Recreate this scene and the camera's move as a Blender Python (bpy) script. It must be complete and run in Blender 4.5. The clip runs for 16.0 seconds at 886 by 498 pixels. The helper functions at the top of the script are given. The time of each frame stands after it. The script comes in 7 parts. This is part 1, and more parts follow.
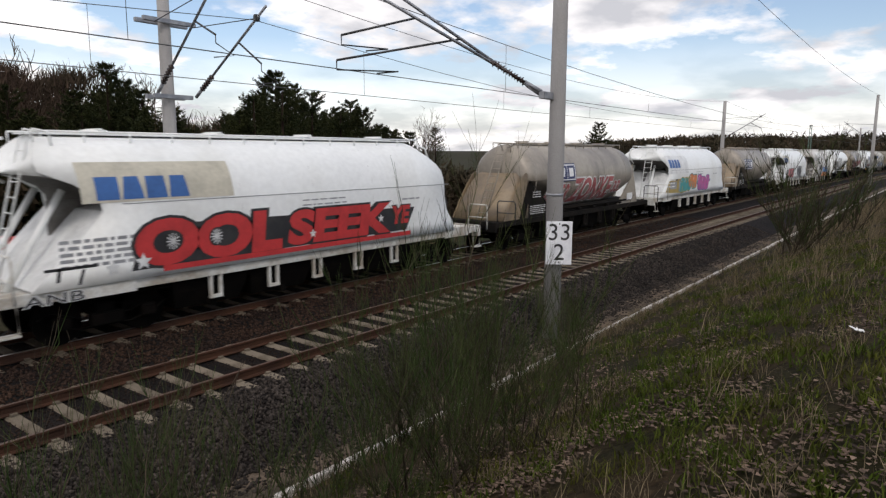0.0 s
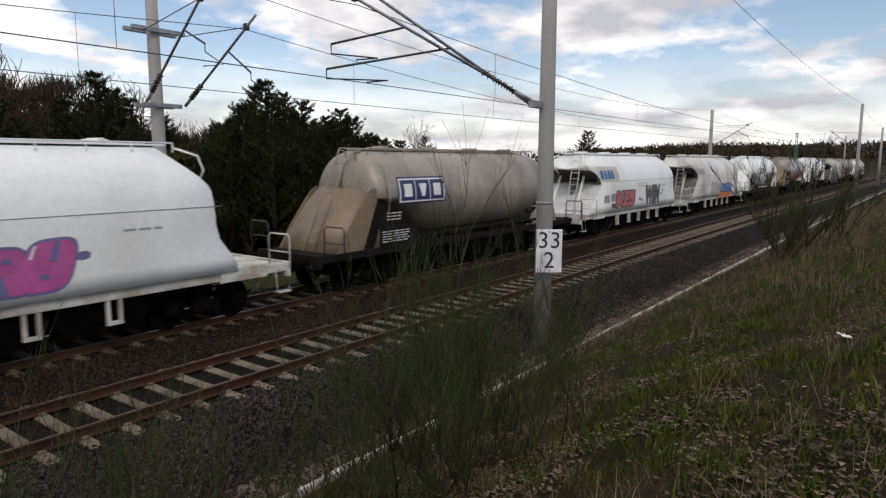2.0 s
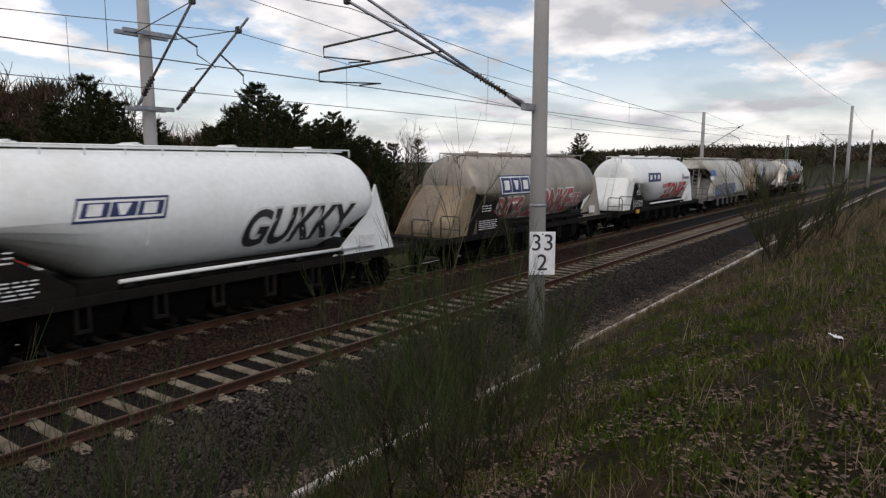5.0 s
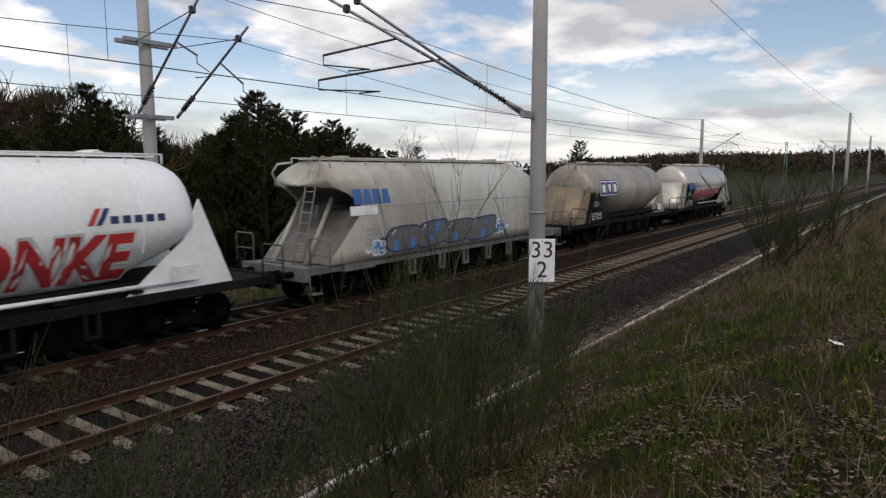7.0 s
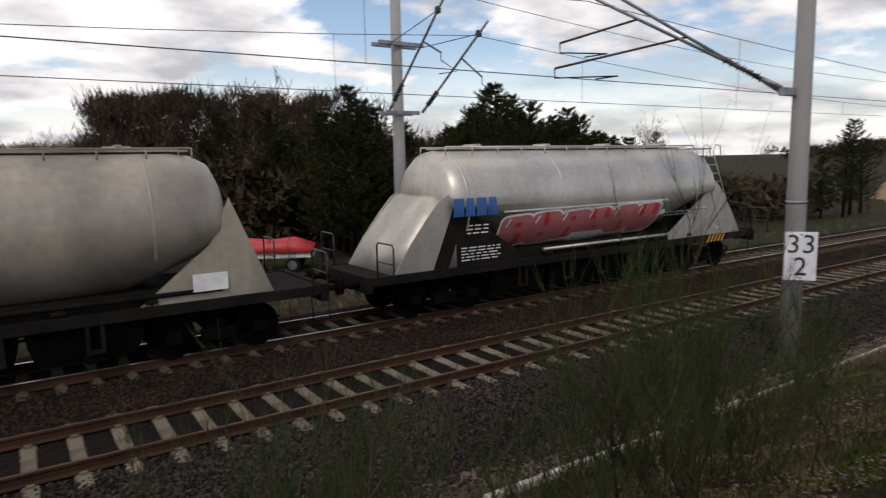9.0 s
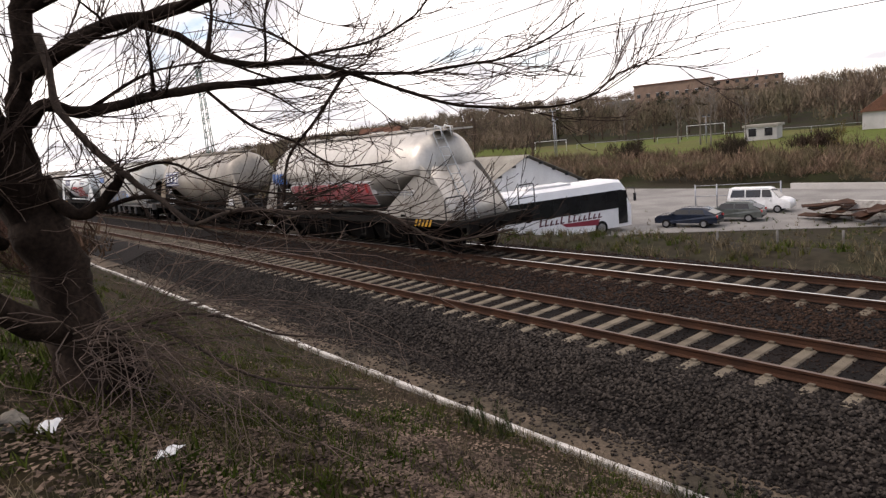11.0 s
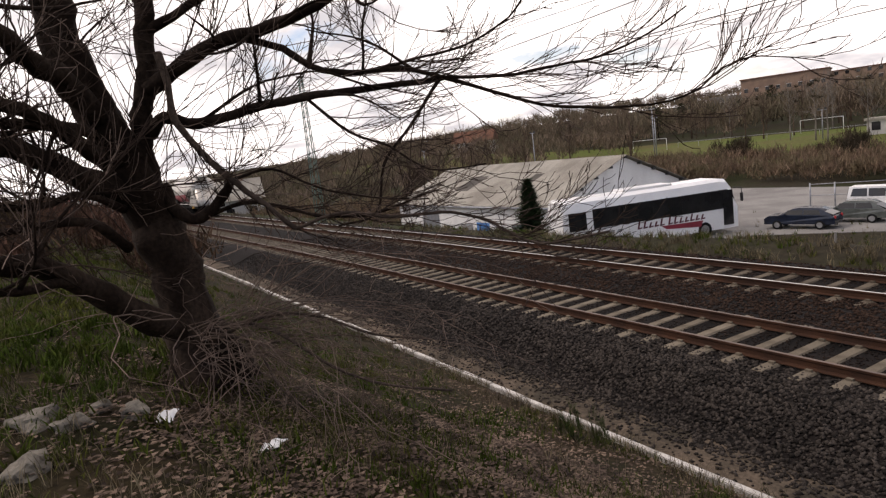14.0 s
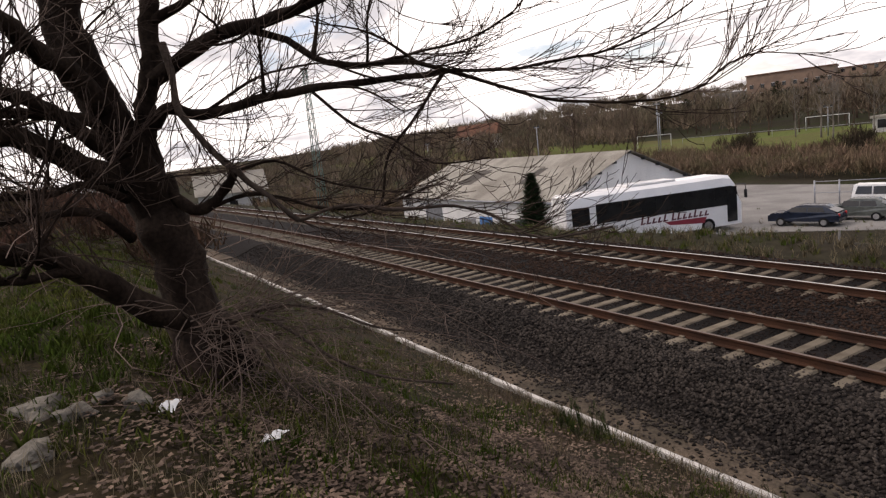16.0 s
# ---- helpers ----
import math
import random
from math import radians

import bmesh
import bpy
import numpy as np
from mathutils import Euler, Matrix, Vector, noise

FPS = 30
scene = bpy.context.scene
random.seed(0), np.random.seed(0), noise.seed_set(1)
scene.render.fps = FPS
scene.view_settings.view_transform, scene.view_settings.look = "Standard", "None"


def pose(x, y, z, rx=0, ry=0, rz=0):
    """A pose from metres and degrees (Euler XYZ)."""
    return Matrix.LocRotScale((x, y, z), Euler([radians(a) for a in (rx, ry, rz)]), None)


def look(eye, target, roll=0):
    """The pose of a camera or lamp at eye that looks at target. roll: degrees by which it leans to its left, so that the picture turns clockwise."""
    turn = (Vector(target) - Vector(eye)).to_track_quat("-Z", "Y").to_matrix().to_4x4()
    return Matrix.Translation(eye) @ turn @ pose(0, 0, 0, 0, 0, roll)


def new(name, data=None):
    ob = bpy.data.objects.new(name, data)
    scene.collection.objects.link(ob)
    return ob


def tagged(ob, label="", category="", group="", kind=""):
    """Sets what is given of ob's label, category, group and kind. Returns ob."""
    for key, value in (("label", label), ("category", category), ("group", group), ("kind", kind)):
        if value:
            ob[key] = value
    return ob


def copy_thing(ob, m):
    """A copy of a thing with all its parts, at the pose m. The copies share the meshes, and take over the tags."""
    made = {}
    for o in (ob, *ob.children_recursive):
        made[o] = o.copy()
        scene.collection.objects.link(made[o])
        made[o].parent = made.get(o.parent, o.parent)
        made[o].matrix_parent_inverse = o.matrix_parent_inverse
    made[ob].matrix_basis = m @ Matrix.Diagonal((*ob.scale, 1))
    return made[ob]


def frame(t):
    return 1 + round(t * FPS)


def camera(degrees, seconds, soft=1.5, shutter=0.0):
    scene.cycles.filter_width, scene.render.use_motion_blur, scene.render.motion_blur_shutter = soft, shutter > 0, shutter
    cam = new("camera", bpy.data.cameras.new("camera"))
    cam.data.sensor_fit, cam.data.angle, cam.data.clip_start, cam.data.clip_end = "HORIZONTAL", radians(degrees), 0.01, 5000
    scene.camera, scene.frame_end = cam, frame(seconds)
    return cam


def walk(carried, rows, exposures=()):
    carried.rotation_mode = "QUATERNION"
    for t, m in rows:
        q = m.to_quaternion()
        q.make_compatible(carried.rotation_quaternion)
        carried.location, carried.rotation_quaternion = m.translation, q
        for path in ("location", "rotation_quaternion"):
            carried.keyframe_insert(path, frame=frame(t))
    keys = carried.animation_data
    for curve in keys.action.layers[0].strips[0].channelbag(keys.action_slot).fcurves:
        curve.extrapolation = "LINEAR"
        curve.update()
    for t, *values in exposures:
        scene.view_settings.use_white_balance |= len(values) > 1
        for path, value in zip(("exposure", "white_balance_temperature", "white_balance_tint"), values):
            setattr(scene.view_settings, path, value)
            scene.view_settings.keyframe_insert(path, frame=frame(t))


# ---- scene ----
# ---- camera ----
EYE = (0.0, -9.85, 3.97)
PATH = [  # seconds, heading, pitch, lean
    (0, -52.56, -8.55, 0.25),
    (0.5, -52.75, -8.47, 0.29),
    (1, -52.96, -8.31, 0.34),
    (1.5, -53.21, -7.87, 0.03),
    (2, -53.42, -7.81, 0.18),
    (2.5, -53.48, -7.61, 0.2),
    (3, -53.42, -7.61, 0.25),
    (3.5, -53.74, -7.69, 0.36),
    (4, -53.85, -7.72, 0.06),
    (4.2, -53.85, -7.72, 0.06),
    (6.5, -54.33, -7, -0.06),
    (7, -54.04, -6.92, -0.08),
    (7.5, -54.11, -7.04, 0.19),
    (8, -54.21, -7.08, 0.1),
    (8.2, -54.26, -7.08, 0.1),
    (8.7, -46, -7.4, -0.4),
    (9.2, -24, -8.2, -1.6),
    (9.8, 5.5, -9.1, -2.8),
    (10.3, 27.6, -9.6, -3.8),
    (10.4, 31.49, -9.74, -3.98),
    (10.5, 35.68, -9.72, -4.28),
    (10.6, 40.97, -10.14, -5.36),
    (11, 51.28, -9.72, -5.64),
    (11.5, 57.89, -9.43, -6.68),
    (12, 58.65, -9.25, -6.41),
    (12.5, 59.1, -9.05, -6.47),
    (13, 59.8, -8.99, -6.48),
    (13.5, 60.17, -8.95, -6.57),
    (14, 59.56, -8.59, -6.93),
    (14.5, 59.47, -8.7, -6.75),
    (15, 59.77, -8.84, -6.59),
    (15.5, 59.93, -8.7, -6.33),
    (16, 59.86, -9.12, -6.38),
]

cam = camera(68.58, 16.0, soft=1.3, shutter=0.1)
walk(cam, [(t, pose(*EYE, 90 + p, 0, h) @ pose(0, 0, 0, 0, 0, r)) for t, h, p, r in PATH],
     exposures=[(0.0, 0.04, 6700, 14), (1.6, -0.1, 6700, 14), (8.2, -0.2, 6700, 14), (10.3, 0.24, 6900, 16), (10.8, 0.52, 7000, 18), (11.1, 0.54, 7100, 19), (11.7, 0.33, 7200, 20), (16.0, 0.26, 7200, 20)])

# ---- light: bright broken cloud, a veiled sun behind the camera ----
SUN_EL, SUN_AZ = 48.0, 215.0
world = bpy.data.worlds.new("sky")
scene.world = world
world.use_nodes = True
wt = world.node_tree
wt.nodes.clear()


def wnode(kind, **kw):
    n = wt.nodes.new(kind)
    for k, v in kw.items():
        n.inputs[k].default_value = v
    return n


w_out = wnode("ShaderNodeOutputWorld")
w_bg = wnode("ShaderNodeBackground", Strength=1.0)
w_sky = wt.nodes.new("ShaderNodeTexSky")
w_sky.sky_type = "NISHITA"
w_sky.sun_disc = False
w_sky.sun_elevation, w_sky.sun_rotation = radians(SUN_EL), radians(SUN_AZ)
w_dim = wt.nodes.new("ShaderNodeVectorMath")
w_dim.operation = "SCALE"
w_dim.inputs["Scale"].default_value = 0.145
w_co = wt.nodes.new("ShaderNodeTexCoord")
w_sep = wt.nodes.new("ShaderNodeSeparateXYZ")
w_z = wt.nodes.new("ShaderNodeMath")
w_z.operation = "ADD"
w_z.inputs[1].default_value = 0.22
w_div = wt.nodes.new("ShaderNodeVectorMath")
w_div.operation = "DIVIDE"
w_comb = wt.nodes.new("ShaderNodeCombineXYZ")
w_off = wt.nodes.new("ShaderNodeVectorMath")
w_off.operation = "ADD"
w_off.inputs[1].default_value = (3.1, 7.4, 0.0)
w_n1 = wnode("ShaderNodeTexNoise", Scale=1.5, Detail=9.0, Roughness=0.56)
w_n2 = wnode("ShaderNodeTexNoise", Scale=2.3, Detail=6.0, Roughness=0.5)
w_r1 = wt.nodes.new("ShaderNodeValToRGB")
w_r1.color_ramp.elements[0].position, w_r1.color_ramp.elements[1].position = 0.43, 0.51
w_r2 = wt.nodes.new("ShaderNodeValToRGB")
w_r2.color_ramp.elements[0].position, w_r2.color_ramp.elements[1].position = 0.36, 0.58
w_r2.color_ramp.elements[0].color = (0.60, 0.63, 0.68, 1)
w_r2.color_ramp.elements[1].color = (1.3, 1.3, 1.3, 1)
w_hz = wt.nodes.new("ShaderNodeMapRange")
w_hz.inputs["From Min"].default_value, w_hz.inputs["From Max"].default_value = 0.0, 0.16
w_hz.inputs["To Min"].default_value, w_hz.inputs["To Max"].default_value = 0.9, 0.0
w_max = wt.nodes.new("ShaderNodeMath")
w_max.operation = "MAXIMUM"
w_mix = wt.nodes.new("ShaderNodeMix")
w_mix.data_type = "RGBA"
wl = wt.links.new
wl(w_co.outputs["Generated"], w_sep.inputs[0])
wl(w_sep.outputs["Z"], w_z.inputs[0])
wl(w_co.outputs["Generated"], w_div.inputs[0])
wl(w_z.outputs[0], w_comb.inputs[0]), wl(w_z.outputs[0], w_comb.inputs[1])
w_comb.inputs[2].default_value = 1.0
wl(w_comb.outputs[0], w_div.inputs[1])
wl(w_div.outputs[0], w_off.inputs[0])
wl(w_off.outputs[0], w_n1.inputs["Vector"]), wl(w_div.outputs[0], w_n2.inputs["Vector"])
w_veil = wt.nodes.new("ShaderNodeMath")  # the cloud closes up towards the west
w_veil.operation = "MULTIPLY_ADD"
w_veil.inputs[1].default_value = -0.10
wl(w_sep.outputs["X"], w_veil.inputs[0]), wl(w_n1.outputs[0], w_veil.inputs[2])
wl(w_veil.outputs[0], w_r1.inputs[0]), wl(w_n2.outputs[0], w_r2.inputs[0])
wl(w_sep.outputs["Z"], w_hz.inputs[0])
wl(w_r1.outputs[0], w_max.inputs[0]), wl(w_hz.outputs[0], w_max.inputs[1])
wl(w_sky.outputs[0], w_dim.inputs[0])
wl(w_max.outputs[0], w_mix.inputs[0])
wl(w_dim.outputs[0], w_mix.inputs["A"])
wl(w_r2.outputs[0], w_mix.inputs["B"])
wl(w_mix.outputs["Result"], w_bg.inputs["Color"])
wl(w_bg.outputs[0], w_out.inputs[0])

sun = new("sun", bpy.data.lights.new("sun", "SUN"))
sun.data.energy, sun.data.angle, sun.data.color = 0.9, radians(12), (1.0, 0.96, 0.9)
a, e = radians(SUN_AZ), radians(SUN_EL)
sun_way = Vector((math.sin(a) * math.cos(e), math.cos(a) * math.cos(e), math.sin(e)))
sun.matrix_world = look(sun_way * 50, (0, 0, 0))


# ---- materials ----
def mat(name, base, other=None, rough=0.8, metal=0.0, scale=3.0, fine=40.0, grain=0.25, bump=0.15, patch=(0.42, 0.62), per_piece=0.0, streak=0.0):
    """base and other mix in patches at one scale, and a fine grain lies over both."""
    m = bpy.data.materials.new(name)
    m.use_nodes = True
    nt = m.node_tree
    b = nt.nodes["Principled BSDF"]
    b.inputs["Roughness"].default_value, b.inputs["Metallic"].default_value = rough, metal
    b.inputs["Specular IOR Level"].default_value = 0.5 if rough < 0.6 else (0.25 if rough < 0.8 else 0.08)
    other = other or tuple(c * 0.7 for c in base)
    co = nt.nodes.new("ShaderNodeTexCoord")
    big = nt.nodes.new("ShaderNodeTexNoise")
    big.inputs["Scale"].default_value, big.inputs["Detail"].default_value = scale, 5.0
    small = nt.nodes.new("ShaderNodeTexNoise")
    small.inputs["Scale"].default_value, small.inputs["Detail"].default_value = fine, 4.0
    src = co.outputs["Object"]
    if streak:
        mp = nt.nodes.new("ShaderNodeMapping")
        mp.inputs["Scale"].default_value = (1, 1, 1.0 / streak)
        nt.links.new(src, mp.inputs[0])
        src = mp.outputs[0]
    nt.links.new(src, big.inputs["Vector"])
    nt.links.new(co.outputs["Object"], small.inputs["Vector"])
    ramp = nt.nodes.new("ShaderNodeValToRGB")
    ramp.color_ramp.elements[0].position, ramp.color_ramp.elements[1].position = patch
    ramp.color_ramp.elements[0].color, ramp.color_ramp.elements[1].color = (*base, 1), (*other, 1)
    nt.links.new(big.outputs[0], ramp.inputs[0])
    gr = nt.nodes.new("ShaderNodeMapRange")
    gr.inputs["From Min"].default_value, gr.inputs["From Max"].default_value = 0.3, 0.7
    gr.inputs["To Min"].default_value, gr.inputs["To Max"].default_value = 1 - grain, 1 + grain
    nt.links.new(small.outputs[0], gr.inputs[0])
    mul = nt.nodes.new("ShaderNodeVectorMath")
    mul.operation = "SCALE"
    nt.links.new(ramp.outputs[0], mul.inputs[0])
    last = gr.outputs[0]
    if per_piece:
        info = nt.nodes.new("ShaderNodeObjectInfo") if per_piece > 0 else nt.nodes.new("ShaderNodeNewGeometry")
        rnd = info.outputs["Random"] if per_piece > 0 else info.outputs["Random Per Island"]
        pr = nt.nodes.new("ShaderNodeMapRange")
        pr.inputs["To Min"].default_value, pr.inputs["To Max"].default_value = 1 - abs(per_piece), 1 + abs(per_piece)
        nt.links.new(rnd, pr.inputs[0])
        mm = nt.nodes.new("ShaderNodeMath")
        mm.operation = "MULTIPLY"
        nt.links.new(last, mm.inputs[0]), nt.links.new(pr.outputs[0], mm.inputs[1])
        last = mm.outputs[0]
    nt.links.new(last, mul.inputs["Scale"])
    nt.links.new(mul.outputs[0], b.inputs["Base Color"])
    if bump:
        bp = nt.nodes.new("ShaderNodeBump")
        bp.inputs["Strength"].default_value, bp.inputs["Distance"].default_value = bump, 0.02
        nt.links.new(small.outputs[0], bp.inputs["Height"])
        nt.links.new(bp.outputs[0], b.inputs["Normal"])
    return m


M_EARTH = mat("bank_earth", (0.0165, 0.0145, 0.0058), (0.0320, 0.0215, 0.0120), 0.95, scale=0.9, fine=14, grain=0.5, bump=0.6)
M_MEADOW = mat("meadow", (0.085, 0.105, 0.024), (0.100, 0.088, 0.034), 0.95, scale=0.05, fine=2, grain=0.25, bump=0.2)
M_SCRUBLAND = mat("scrubland", (0.0290, 0.0240, 0.0155), (0.0240, 0.0280, 0.0095), 0.95, scale=0.12, fine=3, grain=0.4, bump=0.4)
M_BALLAST_BED = mat("ballast_bed", (0.0126, 0.0099, 0.0090), (0.0081, 0.0072, 0.0067), 0.9, scale=0.6, fine=30, grain=0.6, bump=0.9)
M_BALLAST = mat("ballast_stone", (0.0385, 0.0318, 0.0272), (0.0260, 0.0218, 0.0190), 0.8, scale=0.7, fine=30, grain=0.3, bump=0.3, per_piece=-0.75)
M_BALLAST_RUST = mat("ballast_stone_rust", (0.0340, 0.0200, 0.0138), (0.0240, 0.0155, 0.0120), 0.85, scale=0.7, fine=30, grain=0.3, bump=0.3, per_piece=-0.5)
# oil and brake dust plus the shade beneath the wagons, in one dark colour
M_BALLAST_FINE = mat("oily_shaded_ballast", (0.0270, 0.0175, 0.0130), (0.0180, 0.0130, 0.0105), 0.85, scale=0.7, fine=30, grain=0.3, bump=0.3, per_piece=-0.5)
M_PATH = mat("trodden_sand", (0.1050, 0.0800, 0.0590), (0.0430, 0.0360, 0.0270), 0.95, scale=1.1, fine=22, grain=0.35, bump=0.4)
M_SLEEPER = mat("sleeper_concrete", (0.165, 0.138, 0.104), (0.112, 0.092, 0.068), 0.85, scale=2.5, fine=60, grain=0.2, bump=0.2, per_piece=0.14)
# far track: duller concrete, darkened further for the shade under the train
M_SLEEPER_SHADED = mat("sleeper_concrete_shaded", (0.115, 0.094, 0.070), (0.075, 0.060, 0.045), 0.85, scale=2.5, fine=60, grain=0.2, bump=0.2, per_piece=0.14)
M_KERB = mat("kerb_concrete", (0.5000, 0.4750, 0.4400), (0.3000, 0.2800, 0.2500), 0.85, scale=3.0, fine=50, grain=0.2, bump=0.3, per_piece=0.12)
M_RUST = mat("rail_rust", (0.0611, 0.0300, 0.0186), (0.0393, 0.0217, 0.0155), 0.8, scale=1.5, fine=60, grain=0.3, bump=0.3)
M_HEAD_DULL = mat("rail_head_dull", (0.1120, 0.0672, 0.0476), (0.0784, 0.0476, 0.0336), 0.5, metal=0.4, scale=1.0, fine=80, grain=0.2, bump=0.1)
M_HEAD_WORN = mat("rail_head_worn", (0.55, 0.53, 0.50), (0.45, 0.43, 0.41), 0.32, metal=0.9, scale=1.0, fine=80, grain=0.1, bump=0.05)
M_MAST = mat("mast_concrete", (0.360, 0.351, 0.342), (0.288, 0.279, 0.270), 0.8, scale=1.2, fine=50, grain=0.12, bump=0.15, streak=4)
M_GALV = mat("galvanised_steel", (0.33, 0.34, 0.36), (0.24, 0.25, 0.27), 0.5, metal=0.6, scale=4, fine=60, grain=0.15, bump=0.1)
M_STEEL_DARK = mat("dark_steel", (0.06, 0.06, 0.062), (0.04, 0.04, 0.04), 0.55, metal=0.4, scale=4, fine=60, grain=0.2, bump=0.1)
M_LATTICE = mat("green_steel", (0.14, 0.22, 0.19), (0.10, 0.16, 0.14), 0.6, scale=3, fine=40, grain=0.15, bump=0.1)
M_WIRE = mat("copper_wire", (0.10, 0.10, 0.10), (0.07, 0.075, 0.07), 0.5, metal=0.5, bump=0)
M_INSUL = mat("brown_insulator", (0.035, 0.022, 0.018), None, 0.25, bump=0)
M_SIGN = mat("sign_enamel", (0.80, 0.81, 0.83), (0.66, 0.67, 0.70), 0.35, scale=3, fine=30, grain=0.05, bump=0.02)
M_BLACK = mat("black_paint", (0.018, 0.018, 0.02), (0.03, 0.03, 0.03), 0.5, scale=3, grain=0.1, bump=0.05)
M_WHITE_TANK = mat("white_tank_paint", (0.78, 0.80, 0.79), (0.66, 0.67, 0.64), 0.42, scale=0.55, fine=7, grain=0.05, bump=0.03, patch=(0.45, 0.75), streak=3)
M_GREY_TANK = mat("soiled_tank_paint", (0.4420, 0.4335, 0.3910), (0.3060, 0.2805, 0.2380), 0.55, scale=0.5, fine=6, grain=0.08, bump=0.03, streak=3)
M_DIRTY_TANK = mat("dirty_white_tank_paint", (0.66, 0.66, 0.63), (0.47, 0.44, 0.39), 0.5, scale=0.6, fine=6, grain=0.07, bump=0.03, streak=3)
M_BEIGE_TANK = mat("cement_dusted_tank", (0.3354, 0.2964, 0.2418), (0.2106, 0.1872, 0.1560), 0.42, scale=0.7, fine=6, grain=0.1, bump=0.04, streak=3, metal=0.15)
M_BROWN_SKIRT = mat("brown_end_casing", (0.235, 0.175, 0.105), (0.17, 0.13, 0.09), 0.5, scale=1.2, fine=8, grain=0.1, bump=0.05)
M_SILVER_TANK = mat("bare_aluminium_tank", (0.52, 0.49, 0.44), (0.40, 0.37, 0.33), 0.38, metal=0.55, scale=0.8, fine=8, grain=0.08, bump=0.03, streak=3)
# hopper recess grey with its shade mixed in; also used for sills and posts
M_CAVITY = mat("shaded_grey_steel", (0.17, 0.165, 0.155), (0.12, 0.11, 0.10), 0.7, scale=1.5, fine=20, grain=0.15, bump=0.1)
M_FRAME_WHITE = mat("white_frame_paint", (0.60, 0.60, 0.56), (0.38, 0.34, 0.28), 0.6, scale=1.6, fine=15, grain=0.12, bump=0.1)
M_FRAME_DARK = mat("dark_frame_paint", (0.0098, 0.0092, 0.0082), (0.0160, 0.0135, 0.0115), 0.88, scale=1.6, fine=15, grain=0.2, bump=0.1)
# bogies and brake gear near black: the underfloor shade is put into the colour
M_RUNNING = mat("shaded_running_gear", (0.0028, 0.0024, 0.0021), (0.0049, 0.0038, 0.0031), 0.92, scale=3, fine=20, grain=0.25, bump=0.1)


def paint(name, c, rough=0.5):
    return mat(name, c, tuple(x * 0.82 for x in c), rough, scale=2.0, fine=12, grain=0.08, bump=0.02)


P_BLUE = paint("logo_blue", (0.03, 0.11, 0.32))
P_NAVY = paint("navy_paint", (0.015, 0.025, 0.10))
P_RED = paint("red_spray", (0.50, 0.035, 0.035))
P_ROSE = paint("rose_spray", (0.42, 0.12, 0.12))
P_TAN = paint("tan_patch", (0.50, 0.47, 0.38))
P_PALE = paint("pale_patch", (0.68, 0.69, 0.68))
P_ORANGE = paint("orange_spray", (0.62, 0.20, 0.06))
P_TEAL = paint("teal_spray", (0.05, 0.30, 0.30))
P_OCHRE = paint("ochre_spray", (0.38, 0.28, 0.08))
P_PINK = paint("magenta_spray", (0.48, 0.10, 0.30))
P_SLATE = paint("slate_spray", (0.10, 0.11, 0.12))
P_DULLROSE = paint("dull_rose_spray", (0.46, 0.15, 0.16))
P_GRAPHITE = paint("graphite_spray", (0.12, 0.12, 0.125))
P_CYAN = paint("blue_spray", (0.05, 0.20, 0.50))
P_VIOLET = paint("violet_spray", (0.16, 0.14, 0.30))
P_GREYT = paint("grey_stencil", (0.30, 0.31, 0.32))
P_WHITE = paint("white_paint", (0.78, 0.78, 0.77))
P_YELLOW = paint("yellow_paint", (0.55, 0.30, 0.03))
M_BARK = mat("tree_bark", (0.0140, 0.0088, 0.0062), (0.0330, 0.0225, 0.0165), 0.9, scale=3.0, fine=25, grain=0.4, bump=0.7, streak=4)
M_BARK_PALE = mat("pale_limb_bark", (0.075, 0.055, 0.043), (0.045, 0.033, 0.026), 0.9, scale=3.0, fine=25, grain=0.35, bump=0.5, streak=4)
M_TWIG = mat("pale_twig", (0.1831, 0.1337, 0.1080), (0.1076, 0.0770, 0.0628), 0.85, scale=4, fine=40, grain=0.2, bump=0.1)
# crown twigs: their dark look against the bright sky is put into the colour
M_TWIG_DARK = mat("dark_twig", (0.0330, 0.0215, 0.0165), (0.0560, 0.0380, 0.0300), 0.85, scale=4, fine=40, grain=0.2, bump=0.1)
M_TWIG_FAR = mat("far_bare_twigs", (0.0850, 0.0590, 0.0420), (0.0580, 0.0410, 0.0300), 0.9, scale=0.6, fine=4, grain=0.3, bump=0)
M_NEEDLE = mat("pine_needles", (0.0230, 0.0290, 0.0110), (0.0400, 0.0440, 0.0150), 0.8, scale=0.5, fine=4, grain=0.4, bump=0, per_piece=-0.3)
M_CONIFER = mat("thuja_green", (0.028, 0.045, 0.022), (0.04, 0.06, 0.027), 0.8, scale=0.8, fine=6, grain=0.4, bump=0, per_piece=-0.3)
M_BROOM = mat("broom_stems", (0.0349, 0.0574, 0.0161), (0.0533, 0.0629, 0.0233), 0.8, scale=2.0, fine=20, grain=0.3, bump=0, per_piece=-0.4)
M_BROOM_BARE = mat("bare_broom_stems", (0.0668, 0.0523, 0.0364), (0.0486, 0.0413, 0.0267), 0.85, scale=2.0, fine=20, grain=0.3, bump=0, per_piece=-0.3)
M_GRASS = mat("green_grass", (0.0442, 0.0675, 0.0089), (0.0690, 0.0718, 0.0140), 0.8, scale=1.0, fine=10, grain=0.3, bump=0, per_piece=-0.4)
M_STRAW = mat("dry_grass", (0.165, 0.132, 0.082), (0.100, 0.080, 0.050), 0.85, scale=1.0, fine=10, grain=0.25, bump=0, per_piece=-0.65)
